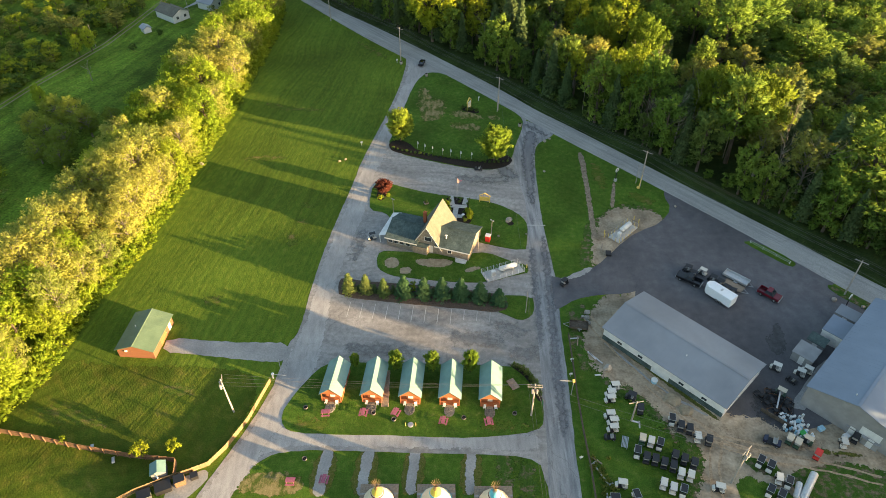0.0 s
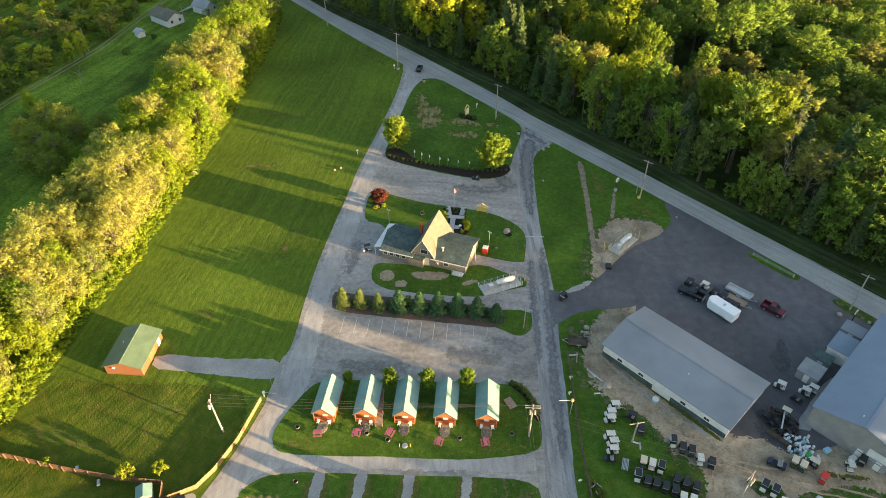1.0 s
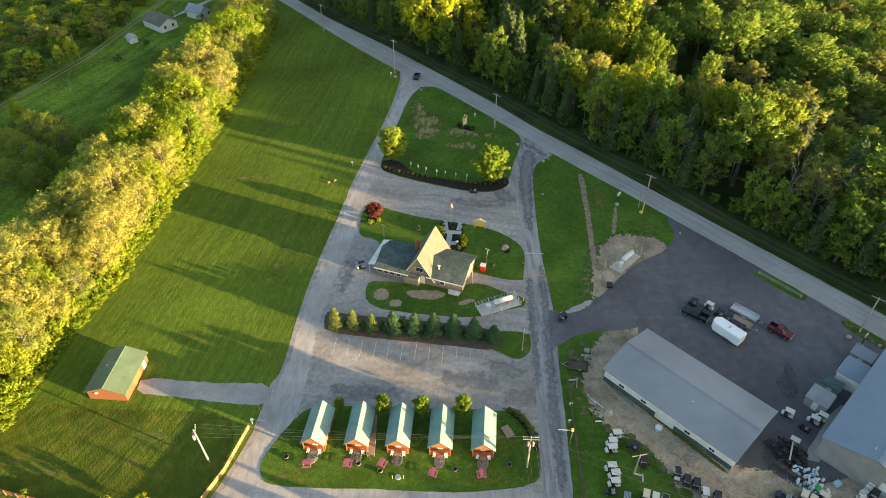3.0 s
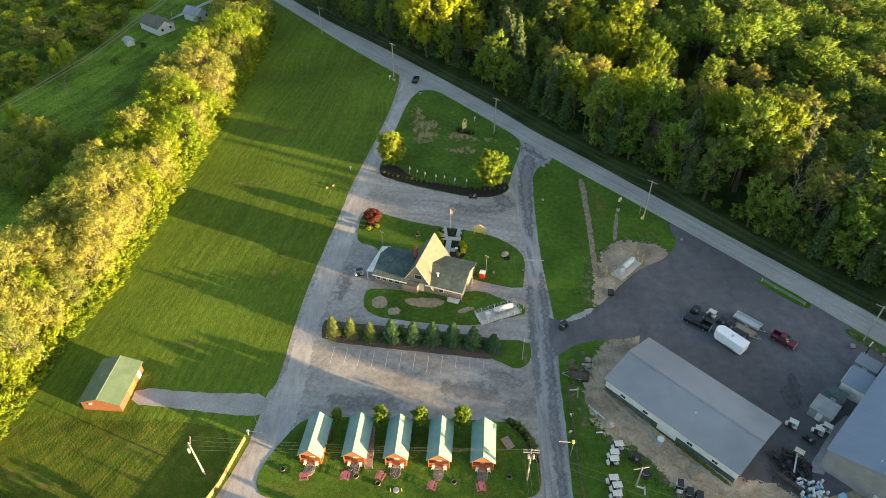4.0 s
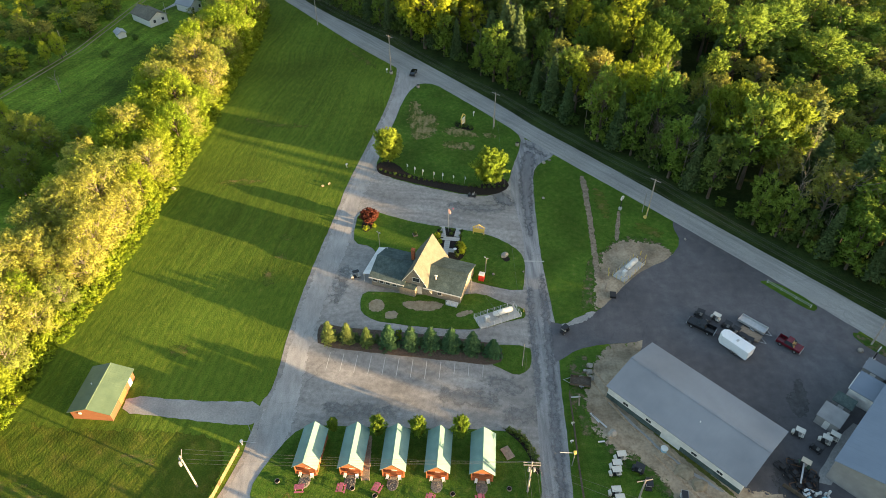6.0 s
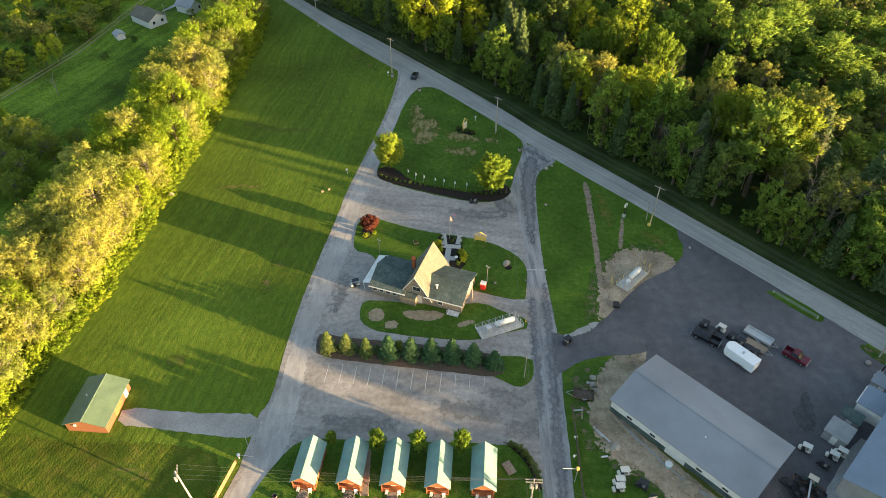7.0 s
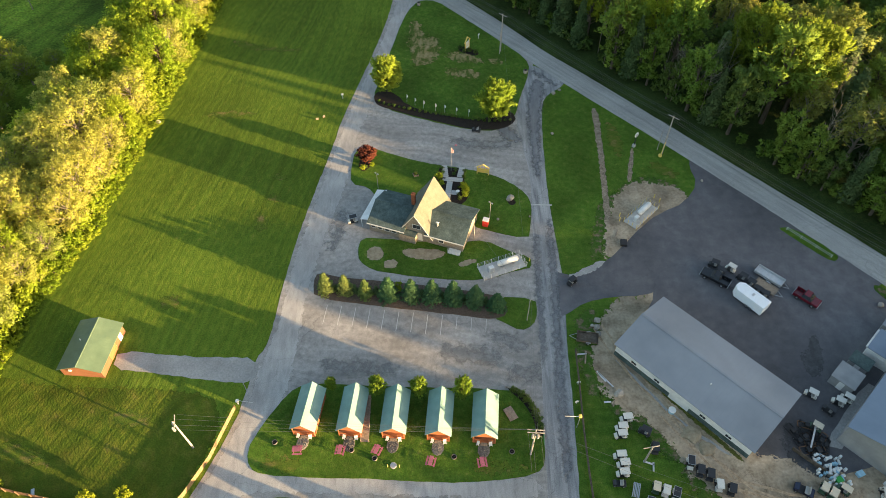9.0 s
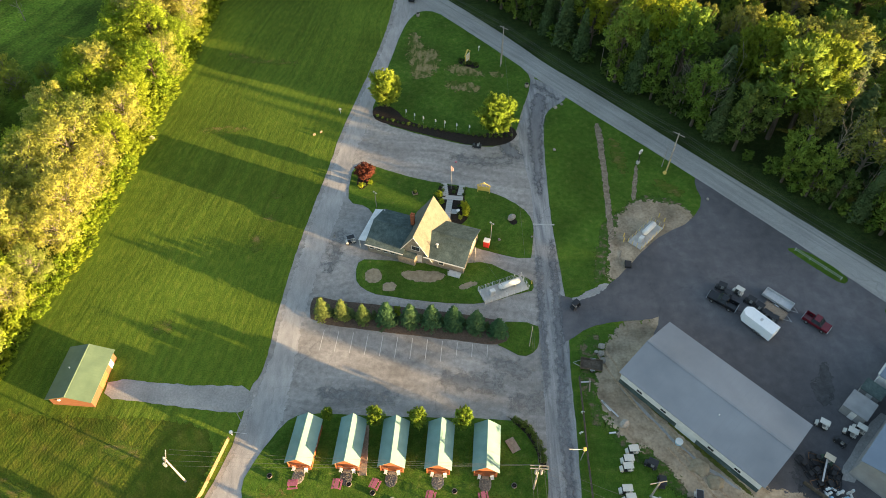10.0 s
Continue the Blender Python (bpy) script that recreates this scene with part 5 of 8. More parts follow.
# ---- buildings ----
def gable_roof(name, parent, half, y0, y1, eave, ridge, material, over=0.35, thick=0.1, label=""):
    """Two sloping roof slabs that meet at a ridge along y."""
    k = (ridge - eave) / half
    for side in (-1, 1):
        bm = B()
        xo = half + over
        prism(bm, [(0, ridge), (side * xo, eave - over * k), (side * xo, eave - over * k + thick), (0, ridge + thick)], y0 - over, y1 + over)
        part("roof", bm, material, parent, label)


def seams(parent, half, y0, y1, eave, ridge, material, over, thick, gap):
    """Raised seams down both slopes of a metal roof, alike pieces on one mesh."""
    k = (ridge - eave) / half
    for side in (-1, 1):
        proto = None
        n = int((y1 - y0) / gap)
        for i in range(n + 1):
            y = y0 + (y1 - y0) * i / n
            if proto is None:
                bm = B()
                xo = half + over
                prism(bm, [(side * 0.1, ridge + thick - 0.1 * k - 0.01), (side * xo, eave - over * k + thick - 0.01), (side * xo, eave - over * k + thick + 0.006), (side * 0.1, ridge + thick - 0.1 * k + 0.006)], -0.014, 0.014)
                proto = part("roof_seam", bm, material, parent)
                proto.matrix_basis = pose(0, y, 0)
            else:
                twin(proto, pose(0, y, 0), parent)


def gable_walls(parent, half, y0, y1, eave, ridge, material, thick=0.15, label=""):
    """Four walls: two long ones and two gabled ends."""
    for side in (-1, 1):
        bm = B()
        box(bm, side * half - (thick if side > 0 else 0), side * half + (0 if side > 0 else thick), y0 + thick, y1 - thick, 0, eave)
        part("wall", bm, material, parent, label)
    for yy in (y0, y1 - thick):
        bm = B()
        prism(bm, [(-half, 0), (half, 0), (half, eave), (0, ridge), (-half, eave)], yy, yy + thick)
        part("gable_wall", bm, material, parent, label)


def window(parent, x, y, z, w, h, turn=0.0, panes=2):
    """A framed window set on a wall that faces -y before turning."""
    m = pose(x, y, z, 0, 0, turn)
    bm = B()
    for x0, x1, z0, z1 in ((-w / 2 - 0.07, -w / 2, -0.07, h + 0.07), (w / 2, w / 2 + 0.07, -0.07, h + 0.07), (-w / 2, w / 2, -0.07, 0), (-w / 2, w / 2, h, h + 0.07)):
        box(bm, x0, x1, -0.06, 0.0, z0, z1)
    fr = part("window", bm, M_WHITE, parent)
    fr.matrix_basis = m
    for i in range(panes):
        bm = B()
        x0 = -w / 2 + i * w / panes
        box(bm, x0 + 0.02, x0 + w / panes - 0.02, -0.035, -0.005, 0.0, h)
        part("pane", bm, M_GLASS, fr)
    return fr


def door(parent, x, y, z, w, h, material, turn=0.0):
    bm = B()
    box(bm, -w / 2, w / 2, -0.06, 0.0, 0, h)
    d = part("door", bm, material, parent)
    d.matrix_basis = pose(x, y, z, 0, 0, turn)
    bm = B()
    box(bm, w / 2 - 0.14, w / 2 - 0.08, -0.11, -0.06, h * 0.46, h * 0.5)
    part("handle", bm, M_GALV, d)
    return d


def cabin():
    c = thing("cabin", pose(0, 0, -300), "small orange-stained log cabin with a teal metal roof", "cabin", group="row of rental cabins")
    half, y1, eave, ridge = 1.75, 6.9, 2.3, 3.85
    gable_walls(c, half, 0.9, y1, eave, ridge, M_CEDAR, 0.12)
    gable_roof("roof", c, half, 0.0, y1, eave, ridge, M_TEAL, 0.28, 0.07, "teal standing-seam metal roof slope")
    seams(c, half, 0.0, y1, eave, ridge, M_TEAL, 0.28, 0.07, 0.45)
    bm = B()
    cyl(bm, (0, -0.3, ridge + 0.06), (0, y1 + 0.3, ridge + 0.06), 0.07, 0.07, 6)
    part("ridge_cap", bm, M_TEAL, c)
    bm = B()
    prism(bm, [(-half, eave - 0.05), (half, eave - 0.05), (0, ridge - 0.03)], -0.12, -0.02)
    part("porch_gable", bm, M_CEDAR, c)
    bm = B()
    box(bm, -half, half, -0.1, 0.9, 0.0, 0.3)
    part("porch_deck", bm, M_CEDAR, c)
    for x in (-half + 0.08, half - 0.08):
        bm = B()
        box(bm, x - 0.07, x + 0.07, -0.08, 0.06, 0.3, eave - 0.05)
        part("porch_post", bm, M_CEDAR, c)
    for x0, x1 in ((-half + 0.15, -0.55), (0.55, half - 0.15)):
        bm = B()
        box(bm, x0, x1, -0.05, 0.0, 0.95, 1.05)
        for i in range(5):
            xx = x0 + (i + 0.5) * (x1 - x0) / 5
            box(bm, xx - 0.03, xx + 0.03, -0.045, -0.005, 0.3, 0.95)
        part("porch_rail", bm, M_CEDAR, c)
    door(c, 0, 0.9, 0.3, 0.85, 1.95, M_WHITE)
    window(c, -1.1, 0.9, 1.1, 0.6, 0.8)
    window(c, half, 3.6, 1.0, 0.8, 0.8, 90)
    bm = B()
    box(bm, -0.5, 0.5, -0.55, -0.1, 0.0, 0.16)
    part("step", bm, M_OLDWOOD, c)
    return c


src = cabin()
CABINS = [(-19.7, 71.2, -7.5), (-12.6, 71.0, -5.5), (-5.9, 70.7, -4.5), (1.0, 70.3, -4.5), (8.0, 69.9, -4.5)]
for x, y, r in CABINS:
    copy_thing(src, pose(x, y, 0.1, 0, 0, r))
drop_source(src)

# timber shed at the end of the gravel path
shed = thing("shed", pose(-57.3, 81.6, 0, 0, 0, -4.5), "red-stained wooden shed with a green metal roof", "shed")
gable_walls(shed, 3.45, 0, 9.0, 2.25, 3.5, M_REDSIDE, 0.15)
gable_roof("roof", shed, 3.45, 0, 9.0, 2.25, 3.5, M_GREENROOF, 0.35, 0.08, "green ribbed metal roof slope")
seams(shed, 3.45, 0, 9.0, 2.25, 3.5, M_GREENROOF, 0.35, 0.08, 0.45)
bm = B()
cyl(bm, (0, -0.36, 3.57), (0, 9.36, 3.57), 0.09, 0.09, 6)
part("ridge_cap", bm, M_GREENROOF, shed)
door(shed, 3.45, 4.4, 0.05, 2.6, 2.0, M_CEDAR, 90)
door(shed, 3.45, 7.4, 0.05, 0.95, 2.0, M_WHITE, 90)
bm = B()
box(bm, -1.9, -1.5, -0.2, 0, 1.7, 2.05)
part("wall_lamp", bm, M_WHITE, shed)
bm = B()
cyl(bm, (-1.6, 5.0, 2.9), (-1.6, 5.0, 3.35), 0.1, 0.1, 8)
part("vent_pipe", bm, M_WHITE, shed)

# long garage
garage = thing("garage", pose(47.5, 66.9, 0, 0, 0, 43.2), "long low grey metal garage with a shallow gable roof", "garage")
# local x runs into the depth, y along the front towards the lane
GW, GL = 13.8, 25.5
half = GW / 2
g_in = pose(half, 0, 0)
hold = new("garage_shell")
hold.parent = garage
hold.matrix_basis = g_in
gable_walls(hold, half - 0.25, 0.3, GL - 0.3, 3.05, 4.75, M_WALLWHITE, 0.2)
# dark strip along the front wall's foot: its shade, put in as colour
bm = B()
box(bm, -half + 0.21, -half + 0.248, 0.3, GL - 0.3, 0, 1.15)
part("wainscot", bm, M_SHINGLE, hold, "dark grey band painted as shade on the lower wall")
gable_roof("roof", hold, half - 0.25, 0.2, GL - 0.2, 3.05, 4.75, M_GREYMETAL, 0.3, 0.1, "grey ribbed metal roof slope")
seams(hold, half - 0.25, 0.2, GL - 0.2, 3.05, 4.75, M_GREYMETAL, 0.3, 0.1, 0.9)
bm = B()
box(bm, -0.2, 0.2, -0.1, GL + 0.1, 4.83, 4.89)
part("ridge_cap", bm, M_GREYMETAL, hold)
for yy in (4.0, 8.5, 17.0, 21.5):
    window(garage, 0.25, yy, 1.4, 1.0, 0.6, -90)
door(garage, 0.25, 12.6, 0.05, 3.6, 2.6, M_WALLWHITE, -90)
bm = B()
cyl(bm, (4.3, 10.5, 3.8), (4.3, 10.5, 4.45), 0.09, 0.09, 8)
part("vent_pipe", bm, M_WHITE, garage)
bm = B()
box(bm, 0.1, 0.26, 0.3, GL - 0.3, 2.86, 2.98)
part("gutter", bm, M_WALLWHITE, garage)

# large workshop
shop = thing("workshop", pose(67.0, 64.4, 0, 0, 0, -46.5), "large blue-grey metal workshop with pale gable walls", "workshop")
gable_walls(shop, 7.6, 0.3, 29.7, 5.0, 7.0, M_WALLGREY, 0.2)
gable_roof("roof", shop, 7.6, 0.2, 29.8, 5.0, 7.0, M_BLUEMETAL, 0.3, 0.1, "blue-grey ribbed metal roof slope")
seams(shop, 7.6, 0.2, 29.8, 5.0, 7.0, M_BLUEMETAL, 0.3, 0.1, 0.9)
bm = B()
box(bm, -0.25, 0.25, -0.1, 30.1, 7.08, 7.15)
part("ridge_cap", bm, M_BLUEMETAL, shop)
door(shop, 3.5, 0.3, 0.05, 3.2, 3.2, M_WALLWHITE)
bm = B()
cyl(bm, (-1.2, 2.2, 6.5), (-1.2, 2.2, 7.1), 0.1, 0.1, 8)
part("vent_pipe", bm, M_WHITE, shop)

# cottage with its steep front
cot = thing("cottage", pose(-3.55, 110.6, 0, 0, 0, -19.6), "stone cottage with a tall cream-lit A-frame roof and grey wings", "house")


def wing(x0, x1, y0, y1, eave, ridge):
    """A low wing whose ridge runs along x."""
    ym = (y0 + y1) / 2
    for ya, yb in ((y0, y0 + 0.2), (y1 - 0.2, y1)):
        bm = B()
        box(bm, x0 + 0.2, x1 - 0.2, ya, yb, 0, eave)
        part("wall", bm, M_STONEWALL, cot)
    for xa in (x0, x1 - 0.2):
        bm = B()
        vs = []
        for x in (xa, xa + 0.2):
            vs.append([bm.verts.new((x, yy, z)) for yy, z in ((y0, 0), (y1, 0), (y1, eave), (ym, ridge), (y0, eave))])
        bm.faces.new(vs[0])
        bm.faces.new(vs[1][::-1])
        for i in range(5):
            bm.faces.new((vs[0][i], vs[1][i], vs[1][(i + 1) % 5], vs[0][(i + 1) % 5]))
        part("gable_wall", bm, M_STONEWALL, cot)
    k = (ridge - eave) / (ym - y0)
    for ye, side in ((y0 - 0.45, -1), (y1 + 0.45, 1)):
        bm = B()
        ze = eave - 0.45 * k
        vs = []
        for x in (x0 - 0.35, x1 + 0.35):
            vs.append([bm.verts.new(v) for v in ((x, ym, ridge), (x, ye, ze), (x, ye, ze + 0.12), (x, ym, ridge + 0.12))])
        for i in range(4):
            bm.faces.new((vs[0][i], vs[0][(i + 1) % 4], vs[1][(i + 1) % 4], vs[1][i]))
        bm.faces.new(vs[0])
        bm.faces.new(vs[1][::-1])
        part("wing_roof", bm, M_SHINGLE, cot, "slate grey shingled roof slope")
    bm = B()
    prism(bm, [(-0.22, ridge + 0.1), (0.22, ridge + 0.1), (0.2, ridge + 0.14), (0, ridge + 0.19), (-0.2, ridge + 0.14)], x0 - 0.36, x1 + 0.36)
    bmesh.ops.transform(bm, matrix=pose(0, ym, 0, 0, 0, 90) @ Matrix.Diagonal((1, -1, 1, 1)), verts=bm.verts)
    part("ridge_cap", bm, M_SHINGLE, cot)
    bm = B()
    box(bm, x0 - 0.35, x1 + 0.35, y0 - 0.53, y0 - 0.45, eave - 0.45 * k - 0.1, eave - 0.45 * k + 0.13)
    part("gutter", bm, M_WHITE, cot)


wing(2.2, 9.5, 0.3, 9.2, 2.6, 4.3)
wing(-9.2, -2.2, -0.4, 8.2, 2.6, 4.3)
# steep middle
bm = B()
prism(bm, [(-3.2, 0), (3.2, 0), (3.2, 1.75), (0, 6.8), (-3.2, 1.75)], 0.35, 0.6)
part("gable_wall", bm, M_STONEWALL, cot)
bm = B()
prism(bm, [(-3.2, 0), (3.2, 0), (3.2, 1.75), (0, 6.8), (-3.2, 1.75)], 10.2, 10.45)
part("gable_wall", bm, M_STONEWALL, cot)
for side in (-1, 1):
    bm = B()
    prism(bm, [(0, 7.0), (side * 3.6, 1.3), (side * 3.6, 1.5), (0, 7.22)], 0, 10.8)
    part("steep_roof", bm, M_TANROOF, cot, "steep pale A-frame roof slope")
    bm = B()
    prism(bm, [(0, 6.86), (side * 3.62, 1.12), (side * 3.62, 1.32), (0, 7.06)], -0.06, 0.0)
    part("barge_board", bm, M_WHITE, cot)
window(cot, 0.25, 0.35, 3.2, 1.5, 1.0)
door(cot, 0.9, 0.35, 0.1, 0.95, 2.0, M_WHITE)
bm = B()
box(bm, -2.9, 0.4, -0.9, 0.35, 0.1, 2.2)
part("entry_porch", bm, M_STONEWALL, cot)
bm = B()
box(bm, -3.05, 0.5, -1.1, 0.35, 2.2, 2.34)
part("entry_roof", bm, M_SHINGLE, cot)
bm = B()
box(bm, -0.32, 0.32, -0.32, 0.32, 0, 6.2)
box(bm, -0.38, 0.38, -0.38, 0.38, 6.2, 6.36)
box(bm, -0.16, 0.16, -0.16, 0.16, 6.36, 6.6)
ch = part("chimney", bm, M_BRICK, cot, "orange-red brick chimney")
ch.matrix_basis = pose(-2.3, 5.6, 0.3)
for xx in (-8.4, -7.0, -5.6, -4.2):
    window(cot, xx, -0.4, 1.2, 0.9, 0.9)
window(cot, 5.2, 0.3, 1.1, 0.9, 1.0)
bm = B()
box(bm, 3.75, 3.95, 2.0, 2.2, 3.1, 4.5)
box(bm, 3.55, 4.15, 1.95, 2.25, 4.3, 4.42)
part("roof_vent", bm, M_WHITE, cot)
# white lean-to along the west wing
bm = B()
vs = [bm.verts.new(v) for v in ((-11.2, -0.2, 2.25), (-9.1, -0.2, 2.75), (-9.1, 8.2, 2.75), (-11.2, 8.2, 2.25), (-11.2, -0.2, 2.33), (-9.1, -0.2, 2.83), (-9.1, 8.2, 2.83), (-11.2, 8.2, 2.33))]
for f in ((0, 1, 2, 3), (4, 5, 6, 7), (0, 1, 5, 4), (1, 2, 6, 5), (2, 3, 7, 6), (3, 0, 4, 7)):
    bm.faces.new([vs[i] for i in f])
part("lean_to_roof", bm, M_WALLWHITE, cot, "white corrugated lean-to roof")
for yy in (0, 2.7, 5.4, 8.0):
    bm = B()
    box(bm, -11.1, -10.98, yy - 0.06, yy + 0.06, 0, 2.3)
    part("post", bm, M_WHITE, cot)
bm = B()
box(bm, 6.9, 9.2, -0.95, 0.25, 0.1, 0.35)
for px in (6.95, 7.7, 8.45, 9.15):
    box(bm, px - 0.04, px + 0.04, -0.95, -0.87, 0.35, 1.3)
box(bm, 6.9, 9.2, -0.95, -0.87, 1.3, 1.38)
part("side_porch", bm, M_WALLWHITE, cot)

# far houses
def far_house(x, y, turn, w, d, label, eave=2.7, ridge=4.4):
    h = thing("house", pose(x, y, 0, 0, 0, turn), label, "house")
    gable_walls(h, w / 2, 0, d, eave, ridge, M_WHITE, 0.2)
    gable_roof("roof", h, w / 2, 0, d, eave, ridge, M_TANROOF if w > 6.6 else M_GREYMETAL, 0.4, 0.12, "weathered brown shingle roof slope")
    if w > 4:
        window(h, -1.6, 0, 1.1, 0.9, 1.0)
        window(h, 1.6, 0, 1.1, 0.9, 1.0)
    door(h, 0, 0, 0, 0.9, 2.0 if w > 4 else 1.5, M_WALLWHITE)
    return h


far_house(-94.0, 239.0, 52, 6.8, 10.5, "white bungalow with a brown shingle roof beyond the trees")
far_house(-84, 249.5, 60, 5.0, 7.0, "small white house with a grey roof beyond the trees")
far_house(-103.0, 228.6, 40, 2.6, 3.2, "little white garden shed on the far lawn", 1.7, 2.4)
sheet("pavement_far_drive", [(-97.6, 251), (-96, 250.4), (-84, 270), (-86, 271)], 0.03, M_GRAVEL, "pale gravel drive to the far house", "path")
for off in (-0.9, 0.9):
    for (xa, ya), (xb, yb) in zip(TRACK, TRACK[1:]):
        bm = B()
        L = math.hypot(xb - xa, yb - ya)
        box(bm, off - 0.22, off + 0.22, -0.3, L, 0, 0.05, pose(xa, ya, 0, 0, 0, math.degrees(math.atan2(yb - ya, xb - xa)) - 90))
        tagged(obj("pavement_far_track", bm, M_SOIL), "thin pale wheel rut over the meadow", "path", kind="structure")

# ---- poles, wires, lamps ----
def wire(name, a, b, sag, r=0.015, seg=10, label="thin grey overhead line"):
    """One sagging tube."""
    bm = B()
    a, b = Vector(a), Vector(b)
    d = (b - a).normalized()
    side = d.cross(Vector((0, 0, 1))).normalized()
    up = side.cross(d)
    rings = []
    for i in range(seg + 1):
        c = a.lerp(b, i / seg) - Vector((0, 0, sag * 4 * (i / seg) * (1 - i / seg)))
        rings.append([bm.verts.new(c + side * (r * math.cos(q)) + up * (r * math.sin(q))) for q in (0.8, 2.4, 3.9, 5.5)])
    for p, q in zip(rings, rings[1:]):
        for k in range(4):
            bm.faces.new((p[k], p[(k + 1) % 4], q[(k + 1) % 4], q[k]))
    return tagged(obj(name, bm, M_WIRE), label, "cable", group="overhead lines")


def utility_pole(x, y, h, turn, label, arms=1, transformer=False, lean=0.0):
    p = thing("utility_pole", pose(x, y, 0, lean, 0, turn), label, "utility pole", group="utility poles")
    bm = B()
    cyl(bm, (0, 0, -0.4), (0, 0, h), 0.17 if arms else 0.09, 0.11 if arms else 0.06, 10)
    part("pole", bm, M_POLE, p)
    for i in range(arms):
        bm = B()
        z = h - 0.45 - 0.0 * i
        yy = 0.16 + (-0.42 if i else 0.0)
        box(bm, -1.25, 1.25, yy - 0.05, yy + 0.05, z - 0.06, z + 0.06)
        arm = part("crossarm", bm, M_POLE, p)
        for xx in (-1.15, -0.6, 0.6, 1.15):
            bm = B()
            cyl(bm, (xx, yy, z + 0.06), (xx, yy, z + 0.22), 0.04, 0.03, 6)
            part("insulator", bm, M_WALLGREY, arm)
    if transformer:
        for xx in (-0.38, 0.38):
            bm = B()
            cyl(bm, (xx, -0.32, h - 2.0), (xx, -0.32, h - 1.1), 0.2, 0.2, 10)
            cyl(bm, (xx, -0.32, h - 1.1), (xx, -0.32, h - 0.9), 0.1, 0.06, 8)
            part("transformer", bm, M_WALLGREY, p, "pale grey transformer can")
    return p


ROAD_POLES = [(-75, 279, 10), (-39.9, 237.8, 9.5), (-13.1, 203.6, 11.8), (16.2, 172.5, 10.4), (48.7, 134.7, 10.3), (81.9, 96.6, 9.4), (115, 60, 10)]
for i, (x, y, h) in enumerate(ROAD_POLES):
    utility_pole(x, y, h, -41 if i < 3 else -42, "wooden utility pole with a crossarm beside the road")
for (x0, y0, h0), (x1, y1, h1) in zip(ROAD_POLES, ROAD_POLES[1:]):
    for k in (-1.15, -0.6, 0.6, 1.15):
        ox, oy = k * 0.74, k * -0.0 + k * 0.67
        wire("overhead_line", (x0 + ox, y0 + oy, h0 - 0.2), (x1 + ox, y1 + oy, h1 - 0.2), 0.7)
    wire("overhead_line", (x0, y0, h0 - 2.6), (x1, y1, h1 - 2.6), 0.9, 0.02)
utility_pole(-36.5, 69.3, 9.2, -75, "pale leaning wooden utility pole with transformers on grass", 1, True, 2.0)
utility_pole(15.0, 68.0, 8.8, -3, "wooden utility pole with a double crossarm and transformers", 2, True)
utility_pole(45.3, 55.2, 9.4, 40, "tall wooden utility pole in the dirt yard", 1, True)
utility_pole(32.0, 66.8, 5.5, 10, "short wooden pole with a flat top beside parked carts", 1)
utility_pole(16.4, 92.2, 6.2, 5, "thin pale pole on the corner lawn", 0)
for x, y, h in ((-117.2, 217.5, 8.0), (-91.5, 240.5, 7.0)):
    utility_pole(x, y, h, 20, "slim wooden pole beside the far track", 0)
for k in (-1.1, -0.4, 0.5, 1.2):
    wire("overhead_line", (-36.5, 69.3 + k, 8.8), (15.0 + k * 0.4, 68.2, 8.5), 0.8, 0.01)
for k in (-1.15, 1.15):
    wire("overhead_line", (15.0 + k, 68, 8.4), (45.3 + k * 0.7, 55.2 + k * 0.6, 9.0), 0.6)
for k in (-1.15, -0.6, 0.6, 1.15):
    wire("overhead_line", (15.0 + k, 68, 8.5), (15.6 + k, 20, 8.5), 0.7)
for k in (-0.15, 0.15):
    wire("overhead_line", (15.1 + k, 68.2, 8.2), (16.4 + k, 92.2, 6.1), 0.3)
wire("guy_wire", (15.0, 68, 7.9), (17.2, 70.4, 0.1), 0.0, 0.02, 2, "steel guy wire down to the lawn")
wire("overhead_line", (16.4, 92.2, 6.0), (7.7, 110.3, 4.6), 0.2)
wire("overhead_line", (16.2, 172.5, 8), (16.4, 92.2, 6.1), 1.2)
bm = B()
cyl(bm, (17.3, 71.3, 0.1), (17.0, 68.9, 1.6), 0.05, 0.05, 6)
tagged(obj("guy_guard", bm, flat("green_plastic", (0.03, 0.2, 0.05))), "green plastic guy wire guard by the kerb", "guard")


def lamp_post(x, y, h, label, heads=2, material=M_POLE):
    p = thing("lamp_post", pose(x, y, 0.09 if x > -20 else -0.05), label, "lamp post")
    bm = B()
    cyl(bm, (0, 0, 0), (0, 0, h), 0.07, 0.05, 8)
    part("pole", bm, material, p)
    for k in range(heads):
        a = -0.6 + k * 3.0
        bm = B()
        box(bm, -0.16, 0.16, -0.1, 0.1, -0.08, 0.1, pose(0.32 * math.cos(a), 0.32 * math.sin(a), h, 25, 0, math.degrees(a)))
        part("lamp_head", bm, M_GALV, p)
    return p


